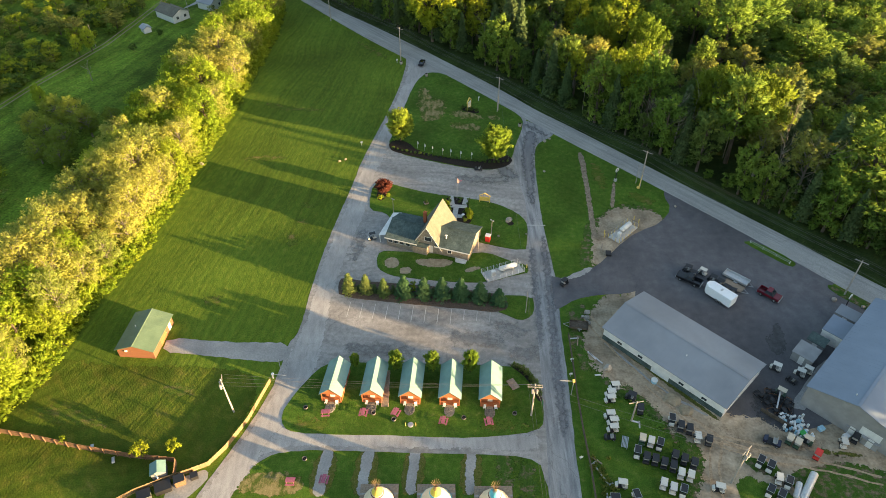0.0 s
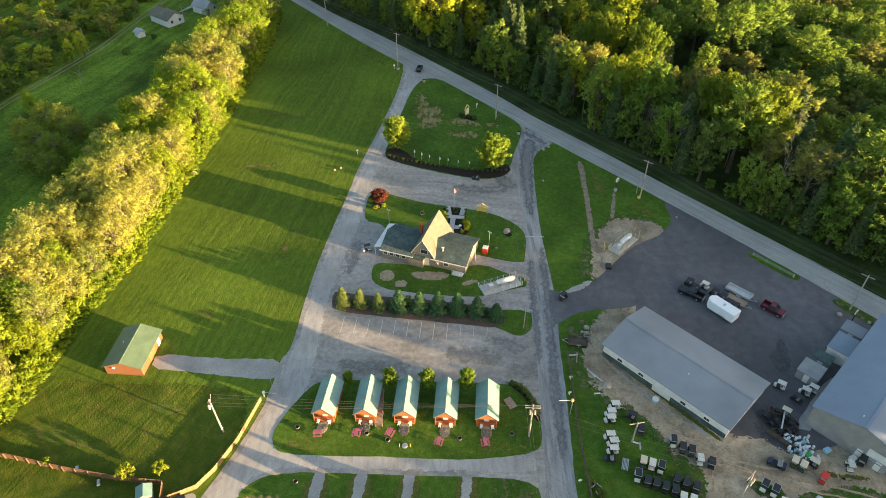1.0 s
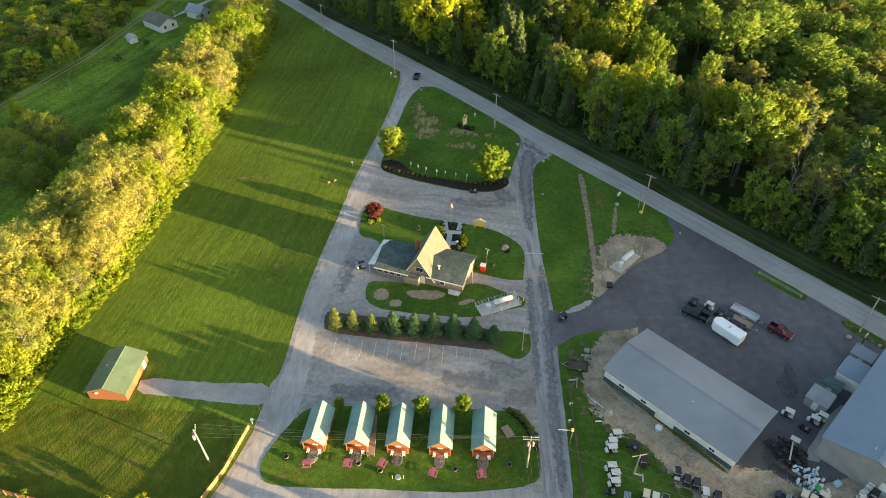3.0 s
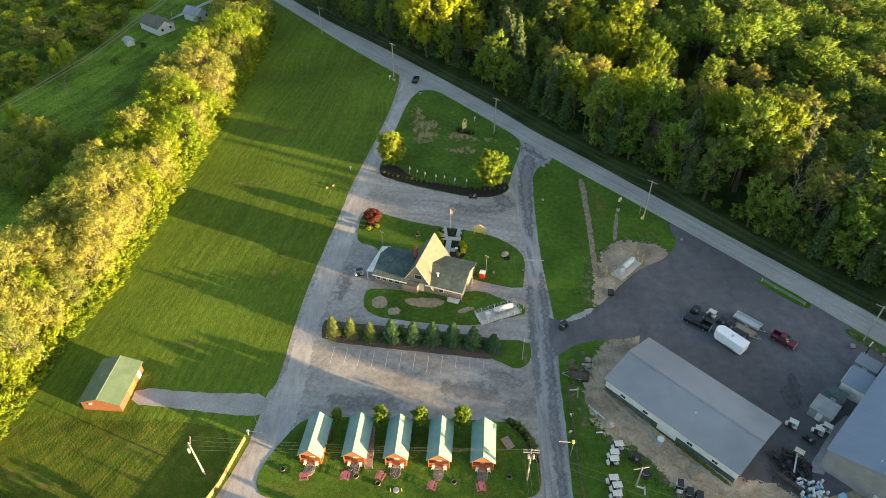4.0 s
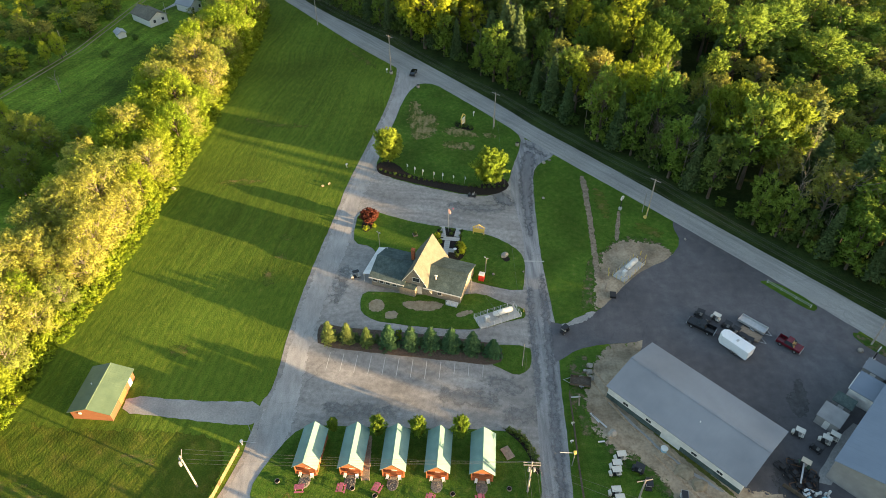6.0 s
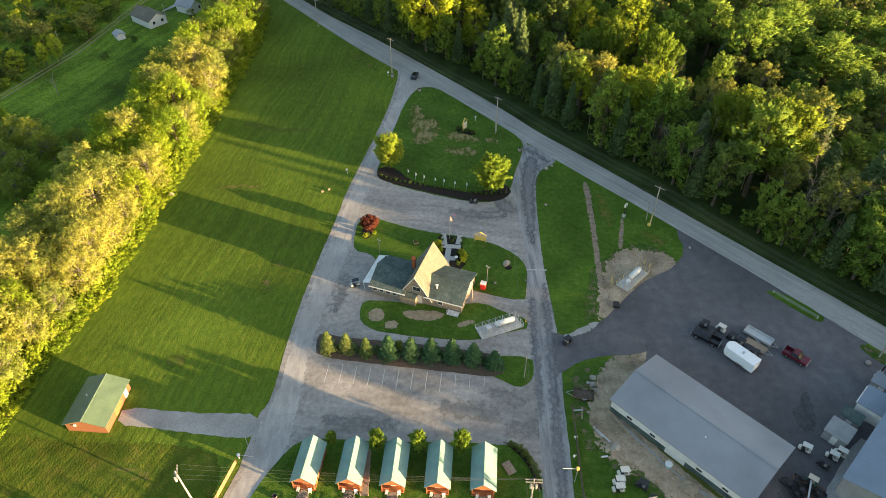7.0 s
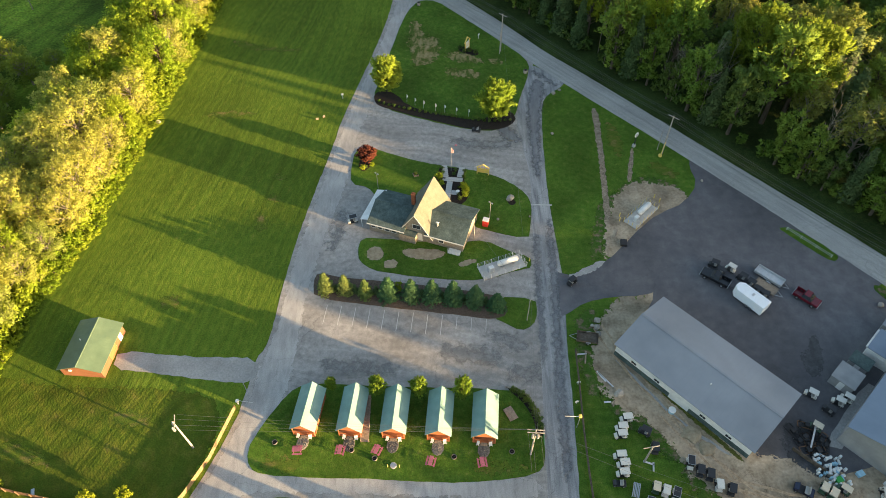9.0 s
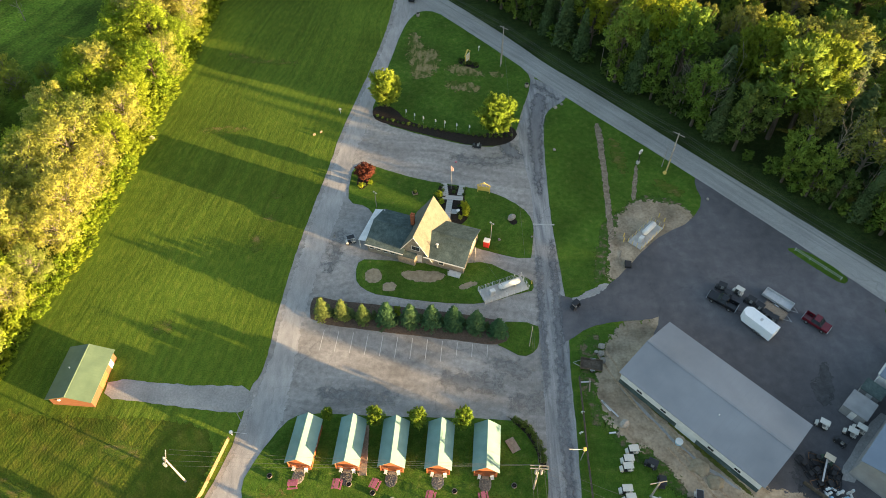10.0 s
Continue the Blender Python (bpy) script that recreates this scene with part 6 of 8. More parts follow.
lamp_post(-11.5, 124.6, 4.2, "slim wooden post with two floodlights on the lawn")
lamp_post(11.0, 116.4, 4.2, "slim wooden post with two floodlights by the red kiosk")
lamp_post(7.7, 110.3, 4.6, "pale pole at the corner of the cottage", 0)
flag = thing("flagpole", pose(3.5, 129.6, 0.1), "white flagpole with a small hanging flag", "flagpole")
bm = B()
cyl(bm, (0, 0, 0), (0, 0, 6.4), 0.045, 0.025, 8)
part("pole", bm, M_GALV, flag)
bm = B()
ball(bm, (0, 0, 6.45), 0.07, sub=1)
part("finial", bm, M_YELLOW, flag)
bm = B()
for i in range(5):
    x0 = 0.04 + i * 0.09
    box(bm, x0, x0 + 0.09, 0.03 * math.sin(i * 1.6) - 0.012, 0.03 * math.sin(i * 1.6) + 0.012, 5.2 - 0.05 * i, 6.3 - 0.12 * i)
part("flag", bm, flat("flag_cloth", (0.55, 0.3, 0.28)), flag)
bm = B()
cyl(bm, (4.6, 137.7, 0.02), (4.6, 137.7, 0.16), 0.3, 0.2, 10)
tagged(obj("traffic_bump", bm, flat("faded_pink_plastic", (0.5, 0.16, 0.18))), "small faded pink marker disc on the asphalt", "marker")


def sign_post(x, y, turn):
    p = thing("road_sign", pose(x, y, 0, 0, 0, turn), "oval white sign board on a dark post", "sign")
    bm = B()
    cyl(bm, (0, 0, 0), (0, 0, 3.0), 0.12, 0.1, 8)
    part("post", bm, M_BLACK, p)
    bm = B()
    cyl(bm, (0, -0.08, 3.3), (0, 0.08, 3.3), 0.6, 0.6, 20)
    part("board", bm, M_WHITE, p)
    for z in (3.55, 3.3, 3.05):
        bm = B()
        box(bm, -0.34, 0.34, -0.095, -0.085, z - 0.05, z + 0.05)
        part("lettering_bar", bm, M_BLACK, p)
    bm = B()
    box(bm, -0.3, 0.3, -0.3, 0.3, 0, 0.7)
    part("base", bm, M_CONCRETE, p)


sign_post(43.1, 137.0, 41)
sign_post(80.2, 92.8, 38)
# round bale of insulation on the guy at the roadside pole
yb = thing("pole_guard", pose(48.2, 133.9, 0), "yellow plastic guard at the foot of a utility pole", "guard")
bm = B()
cyl(bm, (0, 0, 0), (0.5, 0.6, 3.4), 0.09, 0.07, 8)
part("sleeve", bm, M_YELLOW, yb)
bm = B()
ball(bm, (-0.1, -0.1, 0.35), 0.42, sub=2, rough=0.2)
part("drum", bm, M_YELLOW, yb)
for x, y, h in ((48.0, 136.0, 5.5), (15.9, 171.4, 6.2)):
    utility_pole(x, y, h, 0, "short pale stub pole beside a utility pole", 0)

# ---- fences ----
def plank_fence(name, pts, h, material, label, board=0.3, cap=True):
    f = thing(name, pose(0, 0, 0), label, "fence")
    protos = {}
    for (x0, y0), (x1, y1) in zip(pts, pts[1:]):
        d = Vector((x1 - x0, y1 - y0))
        ang = math.degrees(math.atan2(d.y, d.x))
        n = max(1, round(d.length / 2.4))
        for i in range(n + 1):
            m = pose(x0 + d.x * i / n, y0 + d.y * i / n, 0, 0, 0, ang)
            if "post" not in protos:
                bm = B()
                box(bm, -0.06, 0.06, -0.06, 0.06, 0, h - 0.06)
                protos["post"] = part("post", bm, material, f)
                protos["post"].matrix_basis = m
            else:
                twin(protos["post"], m, f)
        nb = max(1, round(d.length / board))
        for i in range(nb):
            t = (i + 0.5) / nb
            m = pose(x0 + d.x * t, y0 + d.y * t, 0, 0, 0, ang) @ pose(0, 0, 0.04 * math.sin(i * 2.7), 0, 0, 0)
            if "board" not in protos:
                bm = B()
                box(bm, -board / 2 + 0.008, board / 2 - 0.008, 0.07, 0.095, 0.08, h)
                protos["board"] = part("board", bm, material, f)
                protos["board"].matrix_basis = m
            else:
                twin(protos["board"], m, f)
        for z in (0.4, h - 0.3):
            bm = B()
            box(bm, 0, d.length, 0.03, 0.07, z - 0.05, z + 0.05)
            part("rail", bm, material, f).matrix_basis = pose(x0, y0, 0, 0, 0, ang)
    return f


plank_fence("plank_fence", [(-31.3, 75.8), (-33.6, 67.4), (-36.1, 62.0), (-38.2, 59.0), (-40.8, 57.8), (-43.8, 56.6), (-48.5, 54.4), (-52, 52.0)], 1.2, M_WOOD, "new honey-coloured plank fence beside the drive")
plank_fence("panel_fence", [(-83, 67.0), (-75.1, 65.3), (-68.8, 64.1), (-60.4, 62.1), (-51.4, 60.4), (-43.6, 59.5), (-43.1, 57.0)], 1.5, M_BROWNWOOD, "brown wooden panel fence across the grass", 0.6)
# low rail along the lane
rail = thing("rail_fence", pose(0, 0, 0), "dark weathered rail fence beside the lane", "fence")
RAILS = [(24.0, 86.0), (23.8, 79.0), (23.5, 72.0), (23.4, 65.0), (23.5, 58.0), (23.3, 51.0), (23.1, 44.0)]
for (x0, y0), (x1, y1) in zip(RAILS, RAILS[1:]):
    for k in (0, 0.5):
        bm = B()
        cyl(bm, (x0 + (x1 - x0) * k, y0 + (y1 - y0) * k, 0), (x0 + (x1 - x0) * k, y0 + (y1 - y0) * k, 1.15), 0.07, 0.06, 6)
        part("post", bm, M_BARK, rail)
    for z in (0.25, 0.5, 0.75, 1.0):
        bm = B()
        cyl(bm, (x0, y0, z), (x1, y1, z), 0.075, 0.075, 5)
        part("rail", bm, M_BARK, rail)

# ---- vehicles ----
M_CARTWHITE = flat("cream_cart_plastic", (0.56, 0.54, 0.49), rough=0.5)
M_CARTTAN = flat("tan_cart_plastic", (0.56, 0.48, 0.36), rough=0.5)
M_CARTBLACK = flat("black_cart_canopy", (0.022, 0.023, 0.027), rough=0.45)
M_CARTGREEN = flat("dark_green_cart_body", (0.03, 0.07, 0.04), rough=0.35)
M_NAVY = flat("navy_car_paint", (0.012, 0.016, 0.04), rough=0.2, spec=0.6)
M_CARRED = flat("red_car_paint", (0.12, 0.006, 0.014), rough=0.22, spec=0.6)
M_CARBLACK = flat("black_car_paint", (0.01, 0.01, 0.012), rough=0.2, spec=0.6)
M_SILVER = flat("silver_paint", (0.5, 0.5, 0.5), rough=0.35, metal=0.3)
M_BLUETINT = flat("pale_blue_plastic", (0.3, 0.5, 0.62), rough=0.4)
M_TRAILER = flat("bright_white_trailer_skin", (0.78, 0.8, 0.82), rough=0.35, var=0.04)
M_SEAT = flat("grey_vinyl_seat", (0.3, 0.29, 0.27), rough=0.6)


def wheel(parent, x, y, r=0.22, w=0.18):
    bm = B()
    cyl(bm, (x - w / 2, y, r), (x + w / 2, y, r), r, r, 12)
    t = part("wheel", bm, M_RUBBER, parent)
    bm = B()
    cyl(bm, (x - w / 2 - 0.01, y, r), (x + w / 2 + 0.01, y, r), r * 0.5, r * 0.5, 8)
    part("hub", bm, M_GALV, t)


def cart(canopy, body, label, roof=True):
    """A golf cart that faces +y."""
    c = thing("golf_cart", pose(0, 0, -300), label, "golf cart", group="parked golf carts")
    bm = B()
    prism(bm, [(-0.55, 0.28), (0.55, 0.28), (0.58, 0.42), (-0.58, 0.42)], -1.1, 1.1)
    part("chassis", bm, M_BLACK, c)
    bm = B()
    vs = [(-0.55, 0.6, 0.42), (0.55, 0.6, 0.42), (0.5, 1.15, 0.42), (-0.5, 1.15, 0.42), (-0.52, 0.62, 0.95), (0.52, 0.62, 0.95), (0.42, 1.1, 0.72), (-0.42, 1.1, 0.72)]
    v = [bm.verts.new(p) for p in vs]
    for f in ((0, 1, 2, 3), (4, 5, 6, 7), (0, 1, 5, 4), (1, 2, 6, 5), (2, 3, 7, 6), (3, 0, 4, 7)):
        bm.faces.new([v[i] for i in f])
    part("front_cowl", bm, body, c)
    bm = B()
    box(bm, -0.58, 0.58, -1.15, -0.25, 0.42, 0.74, bevel=0.06)
    part("rear_body", bm, body, c)
    bm = B()
    box(bm, -0.52, 0.52, -0.55, -0.05, 0.74, 0.88, bevel=0.04)
    box(bm, -0.52, 0.52, -0.62, -0.5, 0.88, 1.25, bevel=0.04)
    part("seat", bm, M_SEAT, c)
    if roof:
        for x in (-0.5, 0.5):
            for y0, y1 in ((-0.95, -0.82), (0.72, 0.5)):
                bm = B()
                cyl(bm, (x, y0, 0.7), (x * 0.98, y1, 1.78), 0.025, 0.025, 5)
                part("roof_post", bm, M_BLACK, c)
        bm = B()
        box(bm, -0.62, 0.62, -1.05, 0.72, 1.76, 1.84, bevel=0.035)
        part("canopy", bm, canopy, c)
        if canopy is M_CARTBLACK and body is M_CARTWHITE:
            bm = B()
            for x0, x1, y0, y1 in ((-0.63, -0.58, -1.06, 0.73), (0.58, 0.63, -1.06, 0.73), (-0.58, 0.58, -1.06, -1.01), (-0.58, 0.58, 0.68, 0.73)):
                box(bm, x0, x1, y0, y1, 1.8, 1.86)
            part("canopy_rim", bm, M_GALV, c)
        bm = B()
        box(bm, -0.5, 0.5, -0.01, 0.01, 0, 0.78, pose(0, 0.68, 0.95, 12))
        ws = part("windscreen", bm, M_GLASS, c)
        ws.visible_shadow = False
    for x in (-0.48, 0.48):
        for y in (-0.75, 0.78):
            wheel(c, x, y)
    return c


carts = {
    "w": cart(M_CARTWHITE, M_CARTWHITE, "golf cart with a cream canopy and body"),
    "t": cart(M_CARTTAN, M_CARTGREEN, "golf cart with a tan canopy and dark green body"),
    "b": cart(M_CARTBLACK, M_CARTBLACK, "golf cart with a black canopy and black body"),
    "k": cart(M_CARTBLACK, M_CARTWHITE, "golf cart with a black canopy and pale body"),
    "o": cart(M_CARTBLACK, M_CARTBLACK, "black golf cart without a canopy", False),
    "r": cart(M_RED, M_RED, "golf cart with a bright red canopy"),
    "n": cart(M_CARTBLACK, M_NAVY, "dark navy golf cart", False),
}
CARTS = ["w 30.3 73.5 95|w 29.3 72.0 93|w 29.0 70.8 95|b 32.8 71.4 60|w 28.3 67.5 92|w 28.6 66.2 95|w 28.3 64.8 93|o 27.6 63.4 85|b 33.8 68.7 -8",
         "t 32.8 62.7 -18|w 34.1 62.2 -20|k 35.4 61.6 -22|k 31.4 60.2 -16|b 32.7 59.3 -15|b 34.0 58.9 -15|b 35.3 58.3 -18|b 36.6 57.7 -18|b 37.4 59.6 -20|b 38.7 58.9 -20|b 40.1 58.2 -22",
         "w 37.5 56.4 -20|w 34.3 54.7 -20|w 35.6 53.9 -20|k 37.0 53.3 -22|w 38.9 56.0 -22|k 38.6 66.3 -12|b 39.8 65.2 -15|b 41.1 64.6 -15|w 42.0 63.0 -10|b 43.7 62.4 -20",
         "w 27.7 54.7 80|k 26.3 52.2 88|k 29.6 52.5 10|w 42.7 53.9 75|k 50.7 58.3 -38|k 52.0 57.4 -36|w 52.6 55.4 -20|k 53.8 54.6 -30|k 50.4 53.2 -36|k 51.8 52.4 -36",
         "t 57.1 62.5 -38|t 58.1 61.7 -40|t 59.9 62.3 48|r 60.5 59.6 -42|w 65.6 61.7 -12|w 60.5 77.6 55|w 64.3 76.2 55|w 65.9 76.8 50|t 59.2 72.0 50|b 62.4 74.8 40",
         "b 51.8 104.0 60|b 52.4 102.3 55|w 54.6 103.0 48|b 56.1 100.9 50|b 57.2 99.6 45|b 57.9 98.0 45|b 58.8 97.0 60|k -15.9 115.4 -70|b 25.2 100.2 -50|o 9.2 142.3 80|b 68.0 62.6 -40"]
for row in CARTS:
    for item in row.split("|"):
        k, x, y, a = item.split()
        copy_thing(carts[k], pose(float(x), float(y), 0.03, 0, 0, float(a) + (180 if k in "k" else 0)) @ Matrix.Diagonal((0.84, 0.84, 0.9, 1)))
copy_thing(carts["n"], pose(54.2, 62.3, 0.03, 0, 0, 60) @ Matrix.Diagonal((1.2, 1.2, 1.1, 1)))
for src in carts.values():
    drop_source(src)


def pickup(name, x, y, turn, paint, label, length=5.5):
    """A crew-cab pickup that faces +y."""
    c = thing(name, pose(x, y, 0.03, 0, 0, turn), label, "pickup truck")
    L = length / 2
    bm = B()
    box(bm, -0.95, 0.95, 0.9, L, 0.5, 1.1, bevel=0.1)
    part("bonnet", bm, paint, c)
    bm = B()
    box(bm, -0.97, 0.97, -0.9, 0.9, 0.5, 1.15, bevel=0.06)
    part("cab_body", bm, paint, c)
    bm = B()
    vs = [(-0.92, -0.85, 1.15), (0.92, -0.85, 1.15), (0.92, 1.0, 1.15), (-0.92, 1.0, 1.15), (-0.74, -0.6, 1.82), (0.74, -0.6, 1.82), (0.74, 0.35, 1.82), (-0.74, 0.35, 1.82)]
    v = [bm.verts.new(p) for p in vs]
    for f in ((0, 1, 2, 3), (0, 1, 5, 4), (1, 2, 6, 5), (2, 3, 7, 6), (3, 0, 4, 7)):
        bm.faces.new([v[i] for i in f])
    part("glasshouse", bm, M_GLASS, c)
    bm = B()
    box(bm, -0.76, 0.76, -0.62, 0.38, 1.82, 1.88, bevel=0.02)
    part("cab_roof", bm, paint, c)
    bm = B()
    for x0, x1, y0, y1, z1 in ((-0.97, -0.87, -L, -0.9, 1.15), (0.87, 0.97, -L, -0.9, 1.15), (-0.87, 0.87, -L, -L + 0.1, 1.1), (-0.87, 0.87, -L + 0.1, -0.9, 0.62)):
        box(bm, x0, x1, y0, y1, 0.5, z1)
    part("bed", bm, paint, c)
    for yy in (L + 0.02, -L - 0.02):
        bm = B()
        box(bm, -0.92, 0.92, yy - 0.07, yy + 0.07, 0.42, 0.62)
        part("bumper", bm, M_GALV, c)
    for xx in (-0.72, 0.72):
        bm = B()
        box(bm, xx - 0.16, xx + 0.16, L - 0.02, L + 0.03, 0.78, 0.95)
        part("headlight", bm, M_WHITE, c)
    for xx in (-0.86, 0.86):
        for yy in (-L * 0.6, L * 0.62):
            wheel(c, xx, yy, 0.38, 0.26)
    return c


pickup("pickup_truck", 66.3, 96.3, -135, M_CARRED, "dark red pickup truck hitched to a trailer", 4.5)
pickup("pickup_truck", 51.3, 100.9, 52, M_CARBLACK, "black pickup truck parked among golf carts", 5.2)


def car(x, y, turn, paint, label):
    c = thing("car", pose(x, y, 0.05, 0, 0, turn) @ Matrix.Diagonal((0.9, 0.86, 0.95, 1)), label, "car")
    bm = B()
    box(bm, -0.9, 0.9, -2.25, 2.25, 0.35, 0.9, bevel=0.14)
    part("body", bm, paint, c)
    bm = B()
    vs = [(-0.85, -1.9, 0.88), (0.85, -1.9, 0.88), (0.85, 1.1, 0.88), (-0.85, 1.1, 0.88), (-0.66, -1.3, 1.42), (0.66, -1.3, 1.42), (0.66, 0.3, 1.42), (-0.66, 0.3, 1.42)]
    v = [bm.verts.new(p) for p in vs]
    for f in ((0, 1, 2, 3), (0, 1, 5, 4), (1, 2, 6, 5), (2, 3, 7, 6), (3, 0, 4, 7)):
        bm.faces.new([v[i] for i in f])
    part("glasshouse", bm, M_GLASS, c)
    bm = B()
    box(bm, -0.67, 0.67, -1.32, 0.32, 1.42, 1.47, bevel=0.02)
    part("roof", bm, paint, c)
    for xx in (-0.8, 0.8):
        for yy in (-1.4, 1.4):
            wheel(c, xx, yy, 0.33, 0.2)
    return c


car(-6.3, 202.2, -12, M_CARBLACK, "small black car at the mouth of the drive")


def enclosed_trailer(x, y, turn):
    """A box trailer with a wedge nose towards +y."""
    c = thing("enclosed_trailer", pose(x, y, 0.03, 0, 0, turn), "white enclosed box trailer on tandem wheels", "trailer")
    bm = B()
    prof = [(-1.2, -2.9), (1.2, -2.9), (1.2, 2.5), (0.5, 3.2), (-0.5, 3.2), (-1.2, 2.5)]
    lo = [bm.verts.new((a, b, 0.45)) for a, b in prof]
    hi = [bm.verts.new((a, b, 2.5)) for a, b in prof]
    bm.faces.new(lo[::-1])
    bm.faces.new(hi)
    for i in range(6):
        bm.faces.new((lo[i], lo[(i + 1) % 6], hi[(i + 1) % 6], hi[i]))
    bmesh.ops.bevel(bm, geom=list(bm.edges), offset=0.05, segments=1, affect="EDGES")
    part("box", bm, M_TRAILER, c)
    bm = B()
    box(bm, -0.3, 0.3, -0.2, 0.2, 2.5, 2.62)
    part("roof_vent", bm, M_SILVER, c)
    bm = B()
    box(bm, 1.2, 1.24, 1.2, 2.0, 0.6, 2.2)
    part("side_door", bm, M_WHITE, c)
    bm = B()
    cyl(bm, (-0.5, 3.1, 0.5), (0, 4.3, 0.5), 0.05, 0.05, 6)
    cyl(bm, (0.5, 3.1, 0.5), (0, 4.3, 0.5), 0.05, 0.05, 6)
    part("drawbar", bm, M_BLACK, c)
    for xx in (-1.12, 1.12):
        for yy in (-0.9, -0.1):
            wheel(c, xx, yy, 0.34, 0.22)
            bm = B()
            box(bm, xx - 0.16, xx + 0.16, yy - 0.42, yy + 0.42, 0.72, 0.78)
            part("mudguard", bm, M_SILVER, c)


enclosed_trailer(56.0, 95.7, 39)


def flat_trailer(x, y, turn, deck, label, length=5.0, side=0.45):
    c = thing("utility_trailer", pose(x, y, 0.03, 0, 0, turn), label, "trailer")
    L = length / 2
    bm = B()
    box(bm, -0.95, 0.95, -L, L, 0.5, 0.58)
    part("deck", bm, deck, c)
    for x0, x1, y0, y1 in ((-1.0, -0.95, -L, L), (0.95, 1.0, -L, L), (-0.95, 0.95, L - 0.05, L), (-0.95, 0.95, -L, -L + 0.05)):
        bm = B()
        box(bm, x0, x1, y0, y1, 0.5, 0.55 + side)
        part("side_board", bm, deck, c)
    bm = B()
    cyl(bm, (-0.6, L, 0.5), (0, L + 1.2, 0.45), 0.04, 0.04, 6)
    cyl(bm, (0.6, L, 0.5), (0, L + 1.2, 0.45), 0.04, 0.04, 6)
    part("drawbar", bm, M_GALV, c)
    for xx in (-1.08, 1.08):
        wheel(c, xx, -0.2, 0.3, 0.18)
        bm = B()
        box(bm, xx - 0.14, xx + 0.14, -0.62, 0.22, 0.66, 0.72)
        part("mudguard", bm, M_GALV, c)


flat_trailer(61.2, 101.2, -135, M_SILVER, "pale metal utility trailer hitched behind a pickup", 5.2)
flat_trailer(59.9, 98.9, -135, M_OLDWOOD, "brown wooden-decked utility trailer", 4.0, 0.15)
flat_trailer(26.3, 88.3, 80, M_BARK, "dark brown wooden trailer parked on grass", 3.6, 0.4)

# ---- gas tank pens ----
def tank_pen(x, y, turn, w, d, label, post_mat, tank_len):
    c = thing("tank_pen", pose(x, y, 0.1 if x < 30 else 0.02, 0, 0, turn), label, "tank enclosure")
    bm = B()
    box(bm, -w / 2, w / 2, -d / 2, d / 2, 0, 0.14, bevel=0.02)
    part("slab", bm, M_CONCRETE, c)
    nx, ny = 6, 3
    spots = [(-w / 2 + w * i / nx, s * d / 2) for i in range(nx + 1) for s in (-1, 1)] + [(s * w / 2, -d / 2 + d * i / ny) for i in range(1, ny) for s in (-1, 1)]
    for px, py in spots:
        bm = B()
        cyl(bm, (px, py, 0), (px, py, 1.2), 0.055, 0.055, 6)
        part("post", bm, post_mat, c)
    for z in (0.4, 0.8, 1.14):
        for s in (-1, 1):
            bm = B()
            cyl(bm, (-w / 2, s * d / 2, z), (w / 2, s * d / 2, z), 0.02, 0.02, 4)
            cyl(bm, (s * w / 2, -d / 2, z), (s * w / 2, d / 2, z), 0.02, 0.02, 4)
            part("fence_rail", bm, M_GALV, c)
    t = thing("gas_tank", c.matrix_basis @ pose(w * 0.14, 0.15, 0.14), "long white gas tank on saddles inside a pen", "gas tank")
    bm = B()
    L, r = tank_len / 2, 0.55
    prev = None
    for xx, rr in ((-L - 0.35, 0.05), (-L - 0.25, 0.35), (-L, r), (L, r), (L + 0.25, 0.35), (L + 0.35, 0.05)):
        if prev:
            cyl(bm, (prev[0], 0, 0.95), (xx, 0, 0.95), prev[1], rr, 16)
        prev = (xx, rr)
    part("shell", bm, M_WHITE, t, smooth=True)
    bm = B()
    cyl(bm, (0, 0, 1.45), (0, 0, 1.65), 0.18, 0.16, 10)
    part("valve_dome", bm, M_WHITE, t)
    for xx in (-L * 0.6, L * 0.6):
        bm = B()
        box(bm, xx - 0.12, xx + 0.12, -0.45, 0.45, 0, 0.55)
        part("saddle", bm, M_CONCRETE, t)
    k = thing("pump_cabinet", c.matrix_basis @ pose(-w * 0.27, -0.2, 0.14), "pale grey pump cabinet beside the gas tank", "cabinet")
    bm = B()
    box(bm, -0.45, 0.45, -0.35, 0.35, 0, 1.3, bevel=0.04)
    part("body", bm, M_WALLWHITE, k)
    bm = B()
    box(bm, -0.36, 0.36, -0.37, -0.35, 0.15, 1.15)
    part("door", bm, M_SILVER, k)


tank_pen(12.7, 104.0, 22, 8.6, 3.2, "fenced concrete pen with a gas tank by the lane", M_WALLWHITE, 3.6)
tank_pen(40.9, 116.9, 45, 7.6, 2.9, "fenced concrete pen with yellow posts on bare dirt", M_YELLOW, 3.2)
for i, (x, y) in enumerate(((45.2, 120.4), (44.4, 121.6), (36.6, 116.6), (36.4, 115.4), (17.9, 105.4))):
    bm = B()
    cyl(bm, (0, 0, 0), (0, 0, 1.0), 0.1, 0.1, 8)
    ball(bm, (0, 0, 1.0), 0.1, sub=1)
    b = tagged(obj("bollard", bm, M_YELLOW), "yellow steel bollard guarding a gas tank", "bollard", group="yellow bollards")
    b.matrix_basis = pose(x, y, 0.02)

